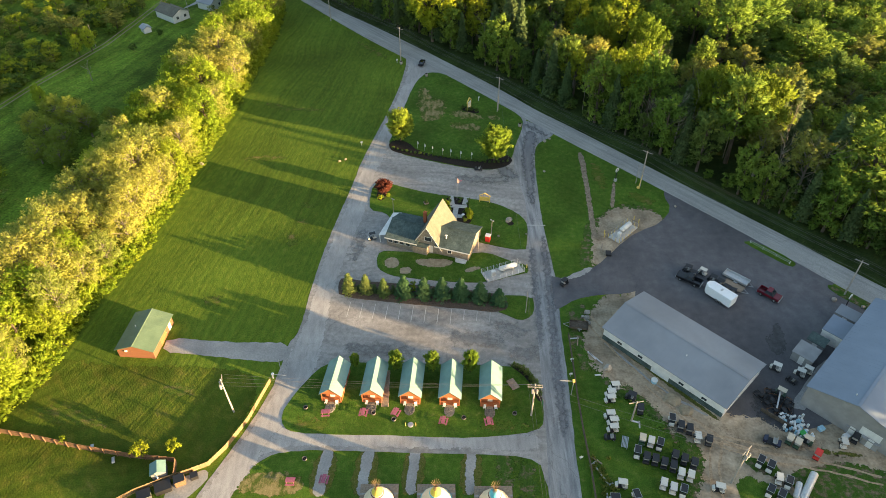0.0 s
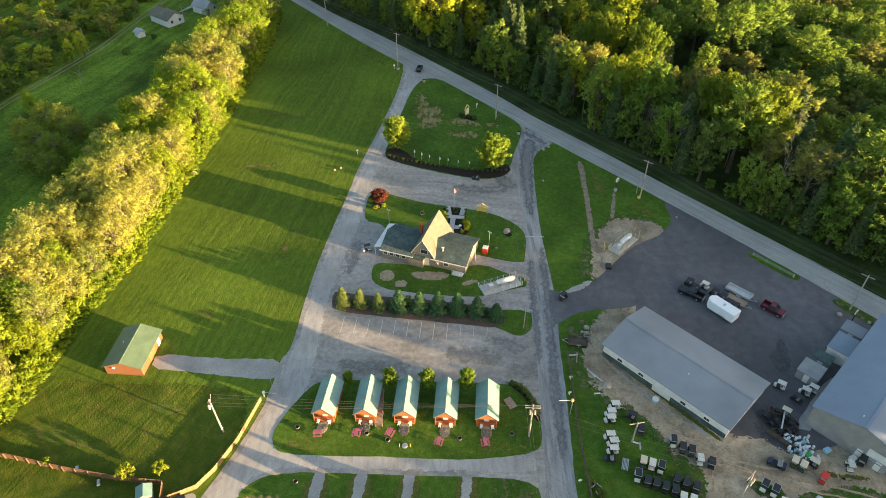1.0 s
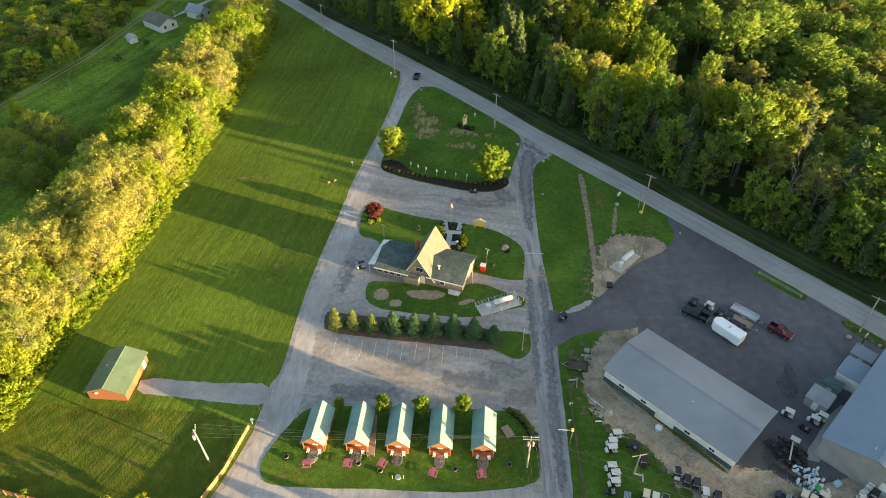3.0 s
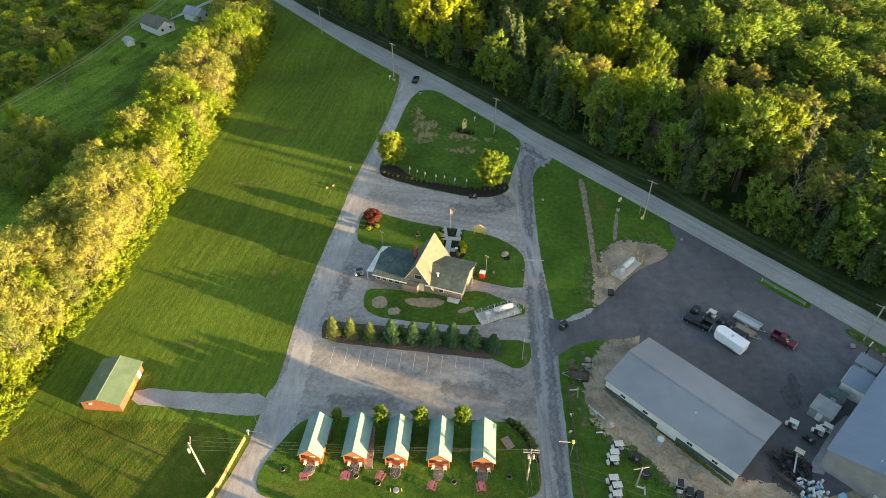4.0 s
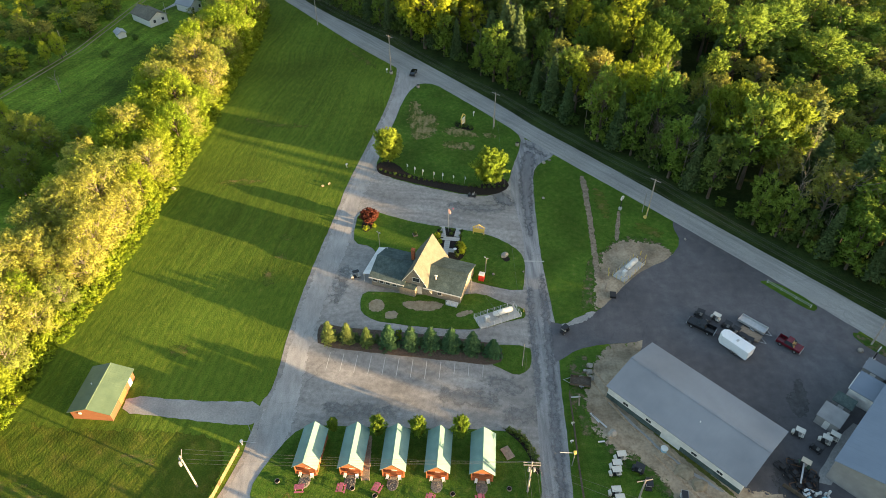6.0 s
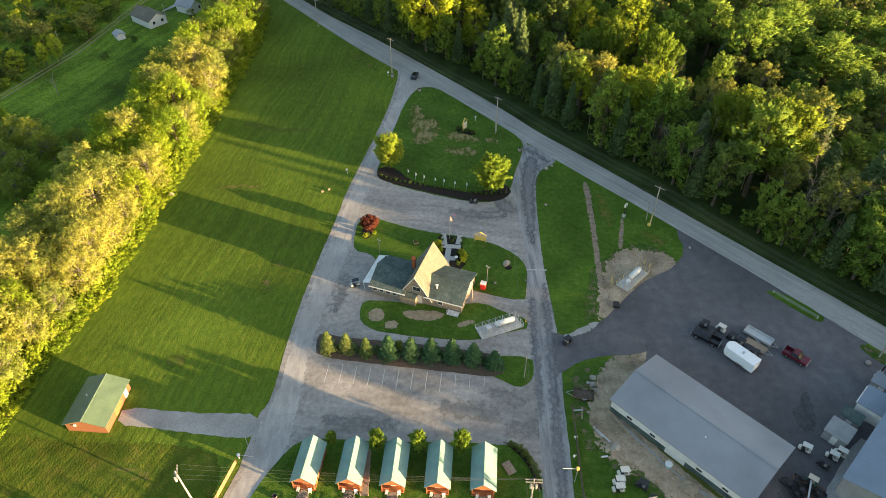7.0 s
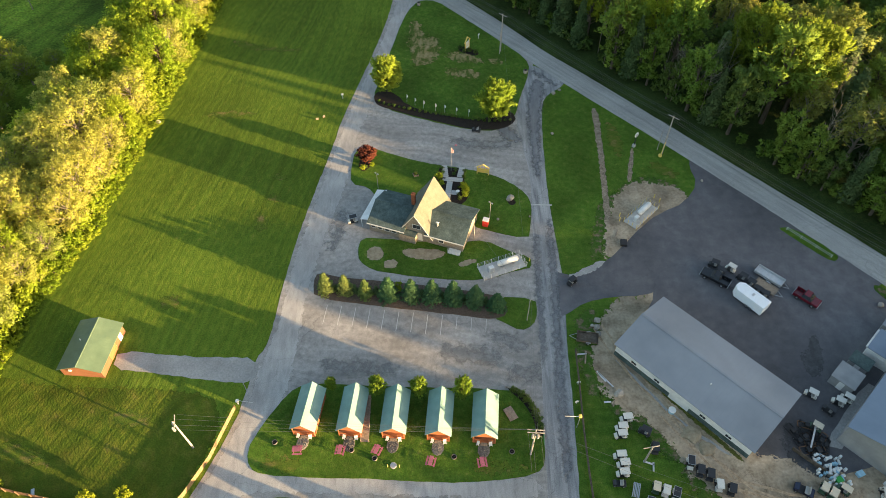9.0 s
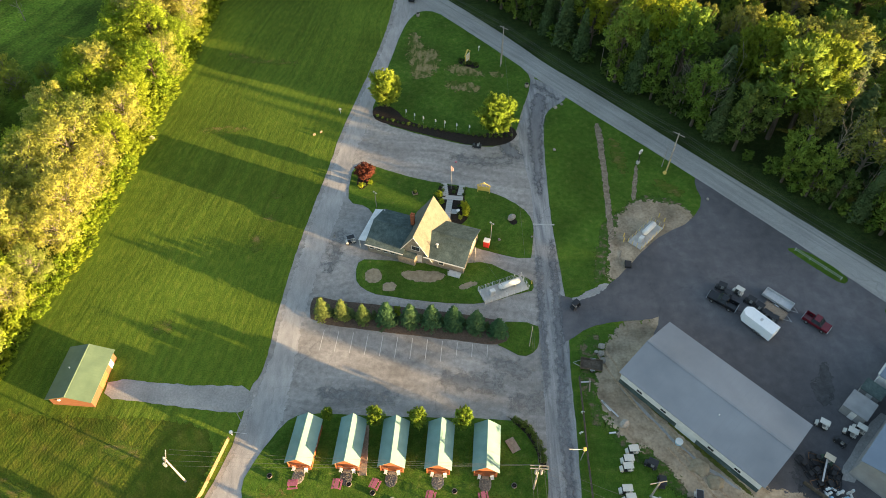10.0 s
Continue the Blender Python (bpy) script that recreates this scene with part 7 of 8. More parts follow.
# ---- cabin lawn ----
def picnic_table(m, material, label):
    c = thing("picnic_table", m, label, "picnic table", group="picnic tables")
    for i in range(5):
        bm = B()
        box(bm, -0.9, 0.9, -0.38 + i * 0.155, -0.24 + i * 0.155, 0.72, 0.76)
        part("tabletop_plank", bm, material, c)
    for y in (-0.72, 0.72):
        for k in (0, 1):
            bm = B()
            box(bm, -0.9, 0.9, y - 0.15 + k * 0.155, y - 0.01 + k * 0.155, 0.42, 0.46)
            part("bench_plank", bm, material, c)
    for x in (-0.65, 0.65):
        for s in (-1, 1):
            bm = B()
            cyl(bm, (x, s * 0.65, 0), (x, s * 0.22, 0.72), 0.05, 0.05, 4)
            part("leg", bm, material, c)
        bm = B()
        box(bm, x - 0.03, x + 0.03, -0.85, 0.85, 0.36, 0.42)
        part("brace", bm, material, c)
    return c


T = "faded maroon wooden picnic table on the grass"
for x, y, a in ((-20.4, 68.6, 3), (-13.9, 68.6, 82), (-8.3, 68.6, 66), (-0.1, 66.8, 76), (7.6, 66.6, 98), (-24.4, 55.8, 0), (-19.1, 56.1, 82)):
    picnic_table(pose(x, y, 0.1 if y > 60 else 0.02, 0, 0, a) @ Matrix.Diagonal((0.84, 0.84, 0.95, 1)), M_PURPLE, T)


M_RUST = flat("sooty_steel", (0.16, 0.14, 0.125), rough=0.8)


def fire_ring(x, y, z=0.1):
    f = thing("fire_ring", pose(x, y, z) @ Matrix.Diagonal((0.8, 0.8, 0.9, 1)), "round steel fire ring full of ash on the grass", "fire ring", group="fire rings")
    bm = B()
    rings = [[bm.verts.new((q * math.cos(2 * math.pi * i / 14), q * math.sin(2 * math.pi * i / 14), z)) for i in range(14)] for q, z in ((0.52, 0), (0.5, 0.3), (0.44, 0.3), (0.44, 0))]
    for p, q in zip(rings, rings[1:] + rings[:1]):
        for i in range(14):
            bm.faces.new((p[i], p[(i + 1) % 14], q[(i + 1) % 14], q[i]))
    part("ring", bm, M_RUST, f)
    bm = B()
    cyl(bm, (0, 0, 0), (0, 0, 0.08), 0.42, 0.38, 14)
    part("ash", bm, M_MULCH, f)
    bm = B()
    cyl(bm, (-0.25, -0.1, 0.12), (0.25, 0.12, 0.14), 0.06, 0.05, 6)
    part("log", bm, M_BARK, f)


for x, y in ((-24.1, 70.0), (-12.2, 68.7), (-8.6, 67.4), (3.4, 67.6), (12.2, 68.4), (-22.8, 60.0)):
    fire_ring(x, y, 0.1 if y > 62 else 0.02)

rs = random.Random(5)
stone_proto = None
for cx, cy, r in CABINS:
    p = thing("stone_patio", pose(cx, cy - 0.3, 0.1, 0, 0, r), "oval stone patio at a cabin step", "patio", group="cabin patios")
    bm = B()
    ball(bm, (0, -0.95, 0.0), 1.0, 0.95, 1.25, 0.07, 2)
    part("bed", bm, M_PATIO, p)
    for i in range(26):
        a = i * 2.4
        rr = math.sqrt((i + 0.5) / 26)
        m = pose(0.85 * rr * math.cos(a), -0.95 + 1.15 * rr * math.sin(a), 0.06, rs.uniform(-8, 8), rs.uniform(-8, 8), rs.uniform(0, 360)) @ Matrix.Diagonal((rs.uniform(0.7, 1.3), rs.uniform(0.7, 1.2), rs.uniform(0.8, 2.2), 1))
        if stone_proto is None:
            bm = B()
            ball(bm, (0, 0, 0), 0.16, 1, 0.85, 0.45, 1, 0.3)
            stone_proto = part("stone", bm, M_PATIO, p)
            stone_proto.matrix_basis = m
        else:
            twin(stone_proto, m, p)
    for sx, sy, w in ((-0.95, 0.0, 0.55), (1.0, 0.02, 0.65)):
        g = thing("lawn_chair", pose(cx, cy - 0.45, 0.1, 0, 0, r) @ pose(sx, sy, 0, 0, 0, 180 + sx * 12) @ Matrix.Diagonal((0.8, 0.8, 0.85, 1)), "white plastic lawn chair beside a cabin step", "chair", group="white lawn chairs")
        bm = B()
        box(bm, -w / 2, w / 2, -0.25, 0.25, 0.36, 0.42)
        part("seat", bm, M_WALLWHITE, g)
        bm = B()
        box(bm, -w / 2, w / 2, -0.03, 0.03, 0, 0.5, pose(0, -0.25, 0.4, 15))
        part("backrest", bm, M_WALLWHITE, g)
        for lx in (-w / 2 + 0.04, w / 2 - 0.04):
            for ly in (-0.22, 0.22):
                bm = B()
                box(bm, lx - 0.025, lx + 0.025, ly - 0.025, ly + 0.025, 0, 0.36)
                part("leg", bm, M_WALLWHITE, g)

# ramp beside the second cabin
ramp = thing("wooden_ramp", pose(-10.25, 70.0, 0.1, 0, 0, 1), "weathered wooden deck ramp beside a cabin", "ramp")
for i in range(24):
    bm = B()
    box(bm, -0.6, 0.6, i * 0.33, i * 0.33 + 0.31, 0.1, 0.22 if i > 7 else 0.12 + i * 0.012)
    part("deck_plank", bm, M_OLDWOOD, ramp)
for x in (-0.62, 0.62):
    for i in range(4):
        bm = B()
        box(bm, x - 0.04, x + 0.04, i * 2.4, i * 2.4 + 0.08, 0, 1.0)
        part("post", bm, M_OLDWOOD, ramp)
    bm = B()
    box(bm, x - 0.04, x + 0.04, 0, 7.3, 0.96, 1.02)
    part("handrail", bm, M_OLDWOOD, ramp)
plat = thing("wooden_platform", pose(12.4, 74.6, 0.1, 0, 0, 28), "low weathered wooden platform on the lawn", "platform")
for i in range(8):
    bm = B()
    box(bm, -0.72 + i * 0.18, -0.55 + i * 0.18, -1.15, 1.15, 0.12, 0.17)
    part("plank", bm, M_OLDWOOD, plat)
for y in (-0.9, 0.9):
    bm = B()
    box(bm, -0.72, 0.72, y - 0.05, y + 0.05, 0, 0.12)
    part("joist", bm, M_OLDWOOD, plat)
man = thing("manhole", pose(-5.7, 66.3, 0.1), "round grey concrete manhole cover in the lawn", "manhole")
bm = B()
cyl(bm, (0, 0, 0), (0, 0, 0.12), 0.5, 0.5, 20)
part("rim", bm, M_CONCRETE, man)
bm = B()
cyl(bm, (0, 0, 0.12), (0, 0, 0.15), 0.36, 0.36, 20)
part("lid", bm, M_GALV, man)
for x in (-6.55, -4.8):
    bm = B()
    cyl(bm, (0, 0, 0), (0, 0, 0.9), 0.06, 0.06, 8)
    b = tagged(obj("bollard", bm, M_YELLOW), "thin yellow marker post beside a manhole", "bollard")
    b.matrix_basis = pose(x, 66.1, 0.1)
# planted bed on the corner by the lane
sheet("ground_corner_bed", [(12.0, 79.0), (13.0, 79.2), (15.2, 77.9), (16.8, 75.0), (17.4, 71.0), (16.4, 71.0), (15.7, 74.6), (14.2, 77.0)], 0.13, M_MULCH, "narrow mulch bed along the lawn edge", "flower bed", rounds=1)
bush = [broadleaf("garden_bush", 1.1, 0.7, M_LEAF_DARK, 401 + i, 300, 0.0, 14, 0.14, rise=0.4, label="small dark green bush in a mulch bed", category="bush") for i in range(2)]
for x, y in ((13.1, 78.6), (14.2, 77.9), (15.0, 76.8), (15.7, 75.8), (16.2, 74.6), (16.6, 73.4), (16.8, 72.2)):
    place(bush[int(x * 3) % 2], x, y, rs.uniform(0.7, 1.1), x * 50, None, 0.12)
edge_stone = None
for i in range(34):
    t = i / 33
    if t < 0.5:
        x, y = 11.9 + 3.6 * t * 2, 79.5 - 1.5 * t * 2 - 0.1
    else:
        x, y = 15.5 + 2.1 * (t - 0.5) * 2, 77.9 - 7.2 * (t - 0.5) * 2
    bm = B()
    ball(bm, (0, 0, 0.08), 0.2, 1, 0.8, 0.7, 1, 0.3, i)
    s = tagged(obj("edging_stone", bm, M_STONE), "rounded grey edging stone on the kerb of a bed", "stone", group="edging stones")
    s.matrix_basis = pose(x, y, 0.05, 0, 0, i * 40)

# ---- tepees ----
M_CANVAS = mat("cream_canvas", [(0.3, (0.55, 0.47, 0.34)), (0.7, (0.68, 0.6, 0.46))], scale=1.5, rough=0.85)
M_TYELLOW = flat("yellow_painted_canvas", (0.68, 0.52, 0.08), rough=0.8)
M_TBLUE = flat("turquoise_painted_canvas", (0.1, 0.42, 0.52), rough=0.8)
M_TDARK = flat("dark_painted_border", (0.12, 0.06, 0.06), rough=0.85)


def tepee(x, y, cap, border, label):
    pf = thing("deck_platform", pose(x, y, 0), "square grey wooden deck under a tepee", "platform", group="tepee decks")
    for i in range(20):
        bm = B()
        box(bm, -3.0, 3.0, -3.0 + i * 0.3, -2.72 + i * 0.3, 0.3, 0.36)
        part("deck_plank", bm, M_OLDWOOD if i % 7 else M_GRAVEL, pf)
    bm = B()
    box(bm, -2.95, 2.95, -2.95, 2.95, 0, 0.3)
    part("frame", bm, M_OLDWOOD, pf)
    t = thing("tepee", pose(x, y, 0.36), label, "tepee", group="row of tepees")
    H, R = 4.3, 2.6

    def band(name, z0, z1, material, out=0.0, lab=""):
        bm = B()
        n = 28
        ring = []
        for z in (z0, z1):
            r = R * (1 - z / (H * 1.04)) + out
            ring.append([bm.verts.new((r * math.cos(2 * math.pi * i / n) * (1 + 0.012 * (-1) ** i), r * math.sin(2 * math.pi * i / n) * (1 + 0.012 * (-1) ** i), z)) for i in range(n)])
        for i in range(n):
            bm.faces.new((ring[0][i], ring[0][(i + 1) % n], ring[1][(i + 1) % n], ring[1][i]))
        part(name, bm, material, t, lab)

    band("canvas", 0.0, 3.0, M_CANVAS)
    band("painted_cap", 3.0, H - 0.1, cap, 0, "brightly painted canvas top")
    band("painted_ring", 2.72, 2.92, border, 0.015, "painted ring round the canvas")
    band("painted_border", 0.05, 0.35, border, 0.015, "painted zigzag border at the foot")
    for i in range(13):
        a = 2 * math.pi * i / 13
        bm = B()
        cyl(bm, (-R * 0.16 * math.cos(a), -R * 0.16 * math.sin(a), H - 0.4), (0.75 * math.cos(a), 0.75 * math.sin(a), H + 1.25), 0.035, 0.025, 5)
        part("lodge_pole", bm, M_WOOD, t)
    bm = B()
    prism(bm, [(-0.32, 0.1), (0.32, 0.1), (0.26, 1.5), (-0.26, 1.5)], -0.03, 0.03)
    d = part("door_flap", bm, M_CANVAS, t)
    d.matrix_basis = pose(0, -R * 0.97, 0, -30)


tepee(-10.2, 52.3, M_TYELLOW, M_TDARK, "cream canvas tepee with a yellow top and dark border")
tepee(-1.3, 52.2, M_TYELLOW, M_TBLUE, "cream canvas tepee with a yellow top and blue ring")
tepee(7.6, 51.8, M_TBLUE, M_TDARK, "cream canvas tepee with a turquoise top")

# ---- cottage garden ----
sheet("ground_garden_bed", [(1.2, 130.9), (6.3, 130.2), (6.2, 125.8), (7.4, 123.6), (6.2, 120.2), (3.4, 119.6), (2.2, 123.5), (0.4, 126.2), (0.6, 128.5)], 0.13, M_MULCH, "dark mulch garden bed before the cottage", "flower bed", rounds=1)
path = tagged(new("pavement_garden"), "pale paved garden path to the cottage", "path", kind="structure")
proto = None
runs = (((2.1, 131.0), (2.35, 127.9)), ((5.8, 130.4), (5.3, 127.9)), ((2.0, 127.3), (5.6, 126.9)), ((3.2, 126.2), (2.6, 121.4)), ((3.2, 123.4), (4.6, 123.2)))
spots = []
for a_, b_ in runs:
    a_, b_ = Vector(a_), Vector(b_)
    d = (b_ - a_).normalized()
    for i in range(int((b_ - a_).length / 0.6) + 1):
        for j in (-0.3, 0.3):
            q = a_ + d * (0.6 * i) + Vector((-d.y, d.x)) * j
            if all((q - o).length > 0.5 for o in spots):
                spots.append(q)
for c in spots:
    m = pose(c.x, c.y, 0.16, 0, 0, -8)
    if proto is None:
        bm = B()
        box(bm, -0.3, 0.3, -0.3, 0.3, -0.04, 0.02, bevel=0.012)
        proto = part("paver", bm, M_CONCRETE, path)
        proto.matrix_basis = m
    else:
        twin(proto, m, path)
gb = [broadleaf("garden_bush", 1.3, 0.95, M_LEAF_GOLD, 411 + i, 700, 0.0, 26, 0.13, lobe=0.9, rise=0.3, label="rounded golden-green bush in the cottage garden", category="bush") for i in range(2)]
for x, y, s in ((1.0, 127.5, 0.95), (1.5, 125.6, 0.75), (5.9, 124.7, 0.9), (6.4, 123.3, 1.05), (6.2, 122.3, 0.8)):
    place(gb[int(x * 7) % 2], x, y, s, x * 60, None, 0.12)
for x, y, s in ((1.6, 130.2, 0.6), (1.8, 128.9, 0.6), (4.5, 129.6, 0.6), (4.1, 128.4, 0.6), (6.3, 129.3, 0.6), (6.1, 127.6, 0.6), (5.2, 121.4, 0.7), (5.0, 124.6, 0.5), (-14.6, 130.4, 0.8), (4.9, 122.6, 0.5)):
    place(bush[int(abs(x) * 7) % 2], x, y, s, x * 60, None, 0.12)
bird = thing("birdbath", pose(4.8, 122.9, 0.13), "small white stone birdbath in the garden", "birdbath")
bm = B()
cyl(bm, (0, 0, 0), (0, 0, 0.7), 0.16, 0.1, 10)
part("stem", bm, M_WHITE, bird)
bm = B()
cyl(bm, (0, 0, 0.7), (0, 0, 0.82), 0.15, 0.38, 14)
part("bowl", bm, M_WHITE, bird)
sheet("ground_maple_ring", [(-16.0, 133.6), (-14.6, 134.2), (-13.0, 132.6), (-13.8, 130.4), (-15.2, 129.4), (-16.0, 131)], 0.125, M_MULCH, "mulch ring under the red maple", "flower bed")
place(gb[0], -15.0, 130.3, 0.75, 0, None, 0.12)
place(gb[1], -13.2, 131.3, 0.6, 0, None, 0.12)
planter = thing("planter", pose(-3.9, 128.4, 0.1, 0, 0, 20), "square wooden planter with a shrub on the lawn", "planter")
bm = B()
for x0, x1, y0, y1 in ((-0.5, 0.5, -0.5, -0.42), (-0.5, 0.5, 0.42, 0.5), (-0.5, -0.42, -0.42, 0.42), (0.42, 0.5, -0.42, 0.42)):
    box(bm, x0, x1, y0, y1, 0, 0.35)
part("box", bm, M_OLDWOOD, planter)
bm = B()
box(bm, -0.42, 0.42, -0.42, 0.42, 0, 0.28)
part("soil", bm, M_MULCH, planter)
place(bush[0], -3.9, 128.4, 0.6, 0, None, 0.35)
kiosk = thing("vending_kiosk", pose(10.1, 114.4, 0.1, 0, 0, -19), "red ice kiosk with a white top beside the cottage", "kiosk")
bm = B()
box(bm, -0.55, 0.55, -0.5, 0.5, 0, 1.5, bevel=0.03)
part("body", bm, M_RED, kiosk)
bm = B()
box(bm, -0.58, 0.58, -0.53, 0.53, 1.5, 1.72, bevel=0.03)
part("top", bm, M_WHITE, kiosk)
bm = B()
box(bm, -0.42, 0.42, -0.53, -0.5, 0.5, 1.3)
part("door", bm, M_RED, kiosk)


def boulder(x, y, s, label, z=0.05, seed=0):
    bm = B()
    ball(bm, (0, 0, 0.35), 0.6, 1.1, 0.9, 0.75, 2, 0.35, seed)
    o = tagged(obj("boulder", bm, M_STONE), label, "stone")
    o.matrix_basis = pose(x, y, z, 0, 0, seed * 50) @ Matrix.Diagonal((s, s, s, 1))


boulder(15.3, 121.3, 1.25, "large pale boulder in a mulch ring on the lawn", 0.1, 1)
sheet("ground_boulder_ring", [(14.6, 121.4), (15.6, 121.6), (16.6, 120.6), (16.0, 119.6), (15.0, 119.8)], 0.12, M_MULCH, "mulch ring beside a boulder", "flower bed")
boulder(12.6, 115.8, 0.5, "small tan stone on the lawn", 0.1, 2)
boulder(-62.2, 145.5, 1.1, "pale grey boulder at the edge of the field", 0, 3)
boulder(-72.5, 97.0, 1.0, "grey boulder under the tree line", 0, 21)
for i, (x, y, s) in enumerate(((28.6, 92.0, 1.0), (28.3, 90.6, 0.9), (28.4, 89.3, 0.9), (27.6, 91.0, 0.6))):
    boulder(x, y, s, "pale boulder at the edge of the dirt yard", 0, 4 + i)
for i, (x, y, s) in enumerate(((55.2, 126.3, 0.5), (25.9, 141.2, 0.55), (79.0, 95.0, 0.9), (83.9, 92.9, 0.7), (27.6, 155.4, 0.8), (29.2, 156.6, 0.6), (30.0, 77.9, 1.3), (18.9, 116.6, 0.35))):
    boulder(x, y, s, "pale painted stone marking the edge of the grass", 0.03, 9 + i)

# yellow gabled notice board and the road sign
nb = thing("notice_board", pose(10.1, 128.6, 0.1, 0, 0, -12), "yellow wooden notice board with a little gable", "notice board")
for x in (-1.2, 1.2):
    bm = B()
    box(bm, x - 0.08, x + 0.08, -0.08, 0.08, 0, 1.9)
    part("post", bm, M_YELLOW, nb)
bm = B()
box(bm, -1.12, 1.12, -0.04, 0.04, 0.45, 1.6)
part("panel", bm, M_YELLOW, nb)
for s in (-1, 1):
    bm = B()
    prism(bm, [(0, 2.65), (s * 1.4, 1.8), (s * 1.4, 1.92), (0, 2.78)], -0.1, 0.1)
    part("gable_board", bm, M_YELLOW, nb)
bm = B()
for x in (-0.5, 0, 0.5):
    box(bm, x - 0.05, x + 0.05, -0.05, 0.05, 1.6, 2.5 - abs(x) * 0.6)
part("brace", bm, M_YELLOW, nb)
rsn = thing("lawn_sign", pose(7.9, 173.0, 0.1, 0, 0, 60), "tall yellow and white gabled sign in a mulch bed", "sign")
for y in (-1.0, 1.0):
    bm = B()
    box(bm, y - 0.1, y + 0.1, -0.1, 0.1, 0, 2.6)
    part("post", bm, M_YELLOW, rsn)
bm = B()
box(bm, -0.9, 0.9, -0.07, 0.07, 0.7, 2.5)
part("board", bm, M_WHITE, rsn)
for s in (-1, 1):
    bm = B()
    prism(bm, [(0, 3.7), (s * 1.35, 2.5), (s * 1.35, 2.68), (0, 3.9)], -0.14, 0.14)
    part("gable_board", bm, M_YELLOW, rsn)
for z in (2.1, 1.7, 1.3):
    bm = B()
    box(bm, -0.6, 0.6, -0.085, -0.07, z - 0.08, z + 0.08)
    part("lettering_bar", bm, M_YELLOW, rsn)
sheet("ground_sign_bed", [(5.6, 174.3), (7.0, 174.8), (9.0, 173.4), (11.0, 172.0), (10.2, 170.4), (8.0, 171.4), (6.0, 172.4)], 0.125, M_MULCH, "mulch bed round the lawn sign", "flower bed")
for x, y in ((6.2, 173.4), (8.6, 172.2), (10.0, 171.6), (7.4, 172.0)):
    place(bush[0], x, y, 0.9, x * 30, None, 0.12)
rsx = random.Random(9)
for i, (x, y) in enumerate(((-6.5, 152.6), (-4.6, 151.3), (-2.6, 150.3), (0.1, 149.2), (2.2, 148.7), (4.8, 147.8), (7.6, 147.2))):
    p = thing("banner_flag", pose(x, y, 0.1), "small white banner on a thin stake along the bed", "flag", group="row of banner flags")
    bm = B()
    cyl(bm, (0, 0, 0), (0, 0, 2.2), 0.025, 0.02, 5)
    part("stake", bm, M_WHITE, p)
    bm = B()
    prism(bm, [(0.02, 1.2), (0.3, 1.35), (0.26, 1.9), (0.02, 2.15)], -0.012, 0.012)
    part("banner", bm, M_WALLWHITE, p)
for i in range(26):
    t = i / 25
    x = -13 + 30 * t
    y = 152.2 - 8.3 * t ** 0.72 + (1.4 * max(0, t - 0.85) / 0.15)
    place(bush[i % 2], x, y + 0.4, rsx.uniform(0.45, 0.7), i * 37, None, 0.13)

# roadside bits
for x, y, lab in ((-4.7, 194.0, "grey barrel planter at the mouth of the drive"), (21.7, 163.4, "grey barrel planter at the mouth of the lane"), (-13.0, 202.6, "grey barrel planter beside a utility pole")):
    b = thing("barrel_planter", pose(x, y, 0.08), lab, "planter")
    bm = B()
    cyl(bm, (0, 0, 0), (0, 0, 0.45), 0.42, 0.52, 14)
    cyl(bm, (0, 0, 0.45), (0, 0, 0.9), 0.52, 0.44, 14)
    part("barrel", bm, M_STONE, b)
    bm = B()
    cyl(bm, (0, 0, 0.9), (0, 0, 0.93), 0.38, 0.36, 14)
    part("soil", bm, M_MULCH, b)


def tag_sign(x, y, turn, label, h=1.5, c=M_WHITE):
    s = thing("small_sign", pose(x, y, 0.05, 0, 0, turn), label, "sign")
    bm = B()
    box(bm, -0.05, 0.05, -0.05, 0.05, 0, h)
    part("post", bm, M_WHITE, s)
    bm = B()
    box(bm, -0.3, 0.3, -0.08, -0.05, h - 0.5, h)
    part("board", bm, c, s)


tag_sign(-21.5, 154.0, 20, "small white sign board beside the drive")
tag_sign(10.9, 178.0, 40, "small white sign board on the front lawn")
tag_sign(-14.3, 203.2, 30, "small white sign board at the road")
tag_sign(-26.6, 146.6, 10, "small tan post in the field", 0.45, M_OLDWOOD)
tag_sign(-25.2, 147.4, 40, "small brown bench-like post in the field", 0.45, M_OLDWOOD)
tag_sign(23.7, 79.8, 0, "small white sign beside the lane", 1.0)
tag_sign(23.0, 76.4, 10, "thin white marker sign beside the lane", 1.0)
tag_sign(22.2, 59.6, 5, "round white marker beside the lane", 0.9)
# pipe rail lying along the roadside strip
rail = thing("pipe_rail", pose(68.2, 112.9, 0.08, 0, 0, -49), "low white pipe rail on the grass strip beside the road", "rail")
for z in (0.35, 0.75):
    bm = B()
    cyl(bm, (0, 0, z), (9.4, 0, z), 0.03, 0.03, 6)
    part("bar", bm, M_GALV, rail)
for q in (0.1, 3.1, 6.2, 9.3):
    bm = B()
    cyl(bm, (q, 0, 0), (q, 0, 0.9), 0.045, 0.045, 6)
    part("post", bm, M_WALLWHITE, rail)
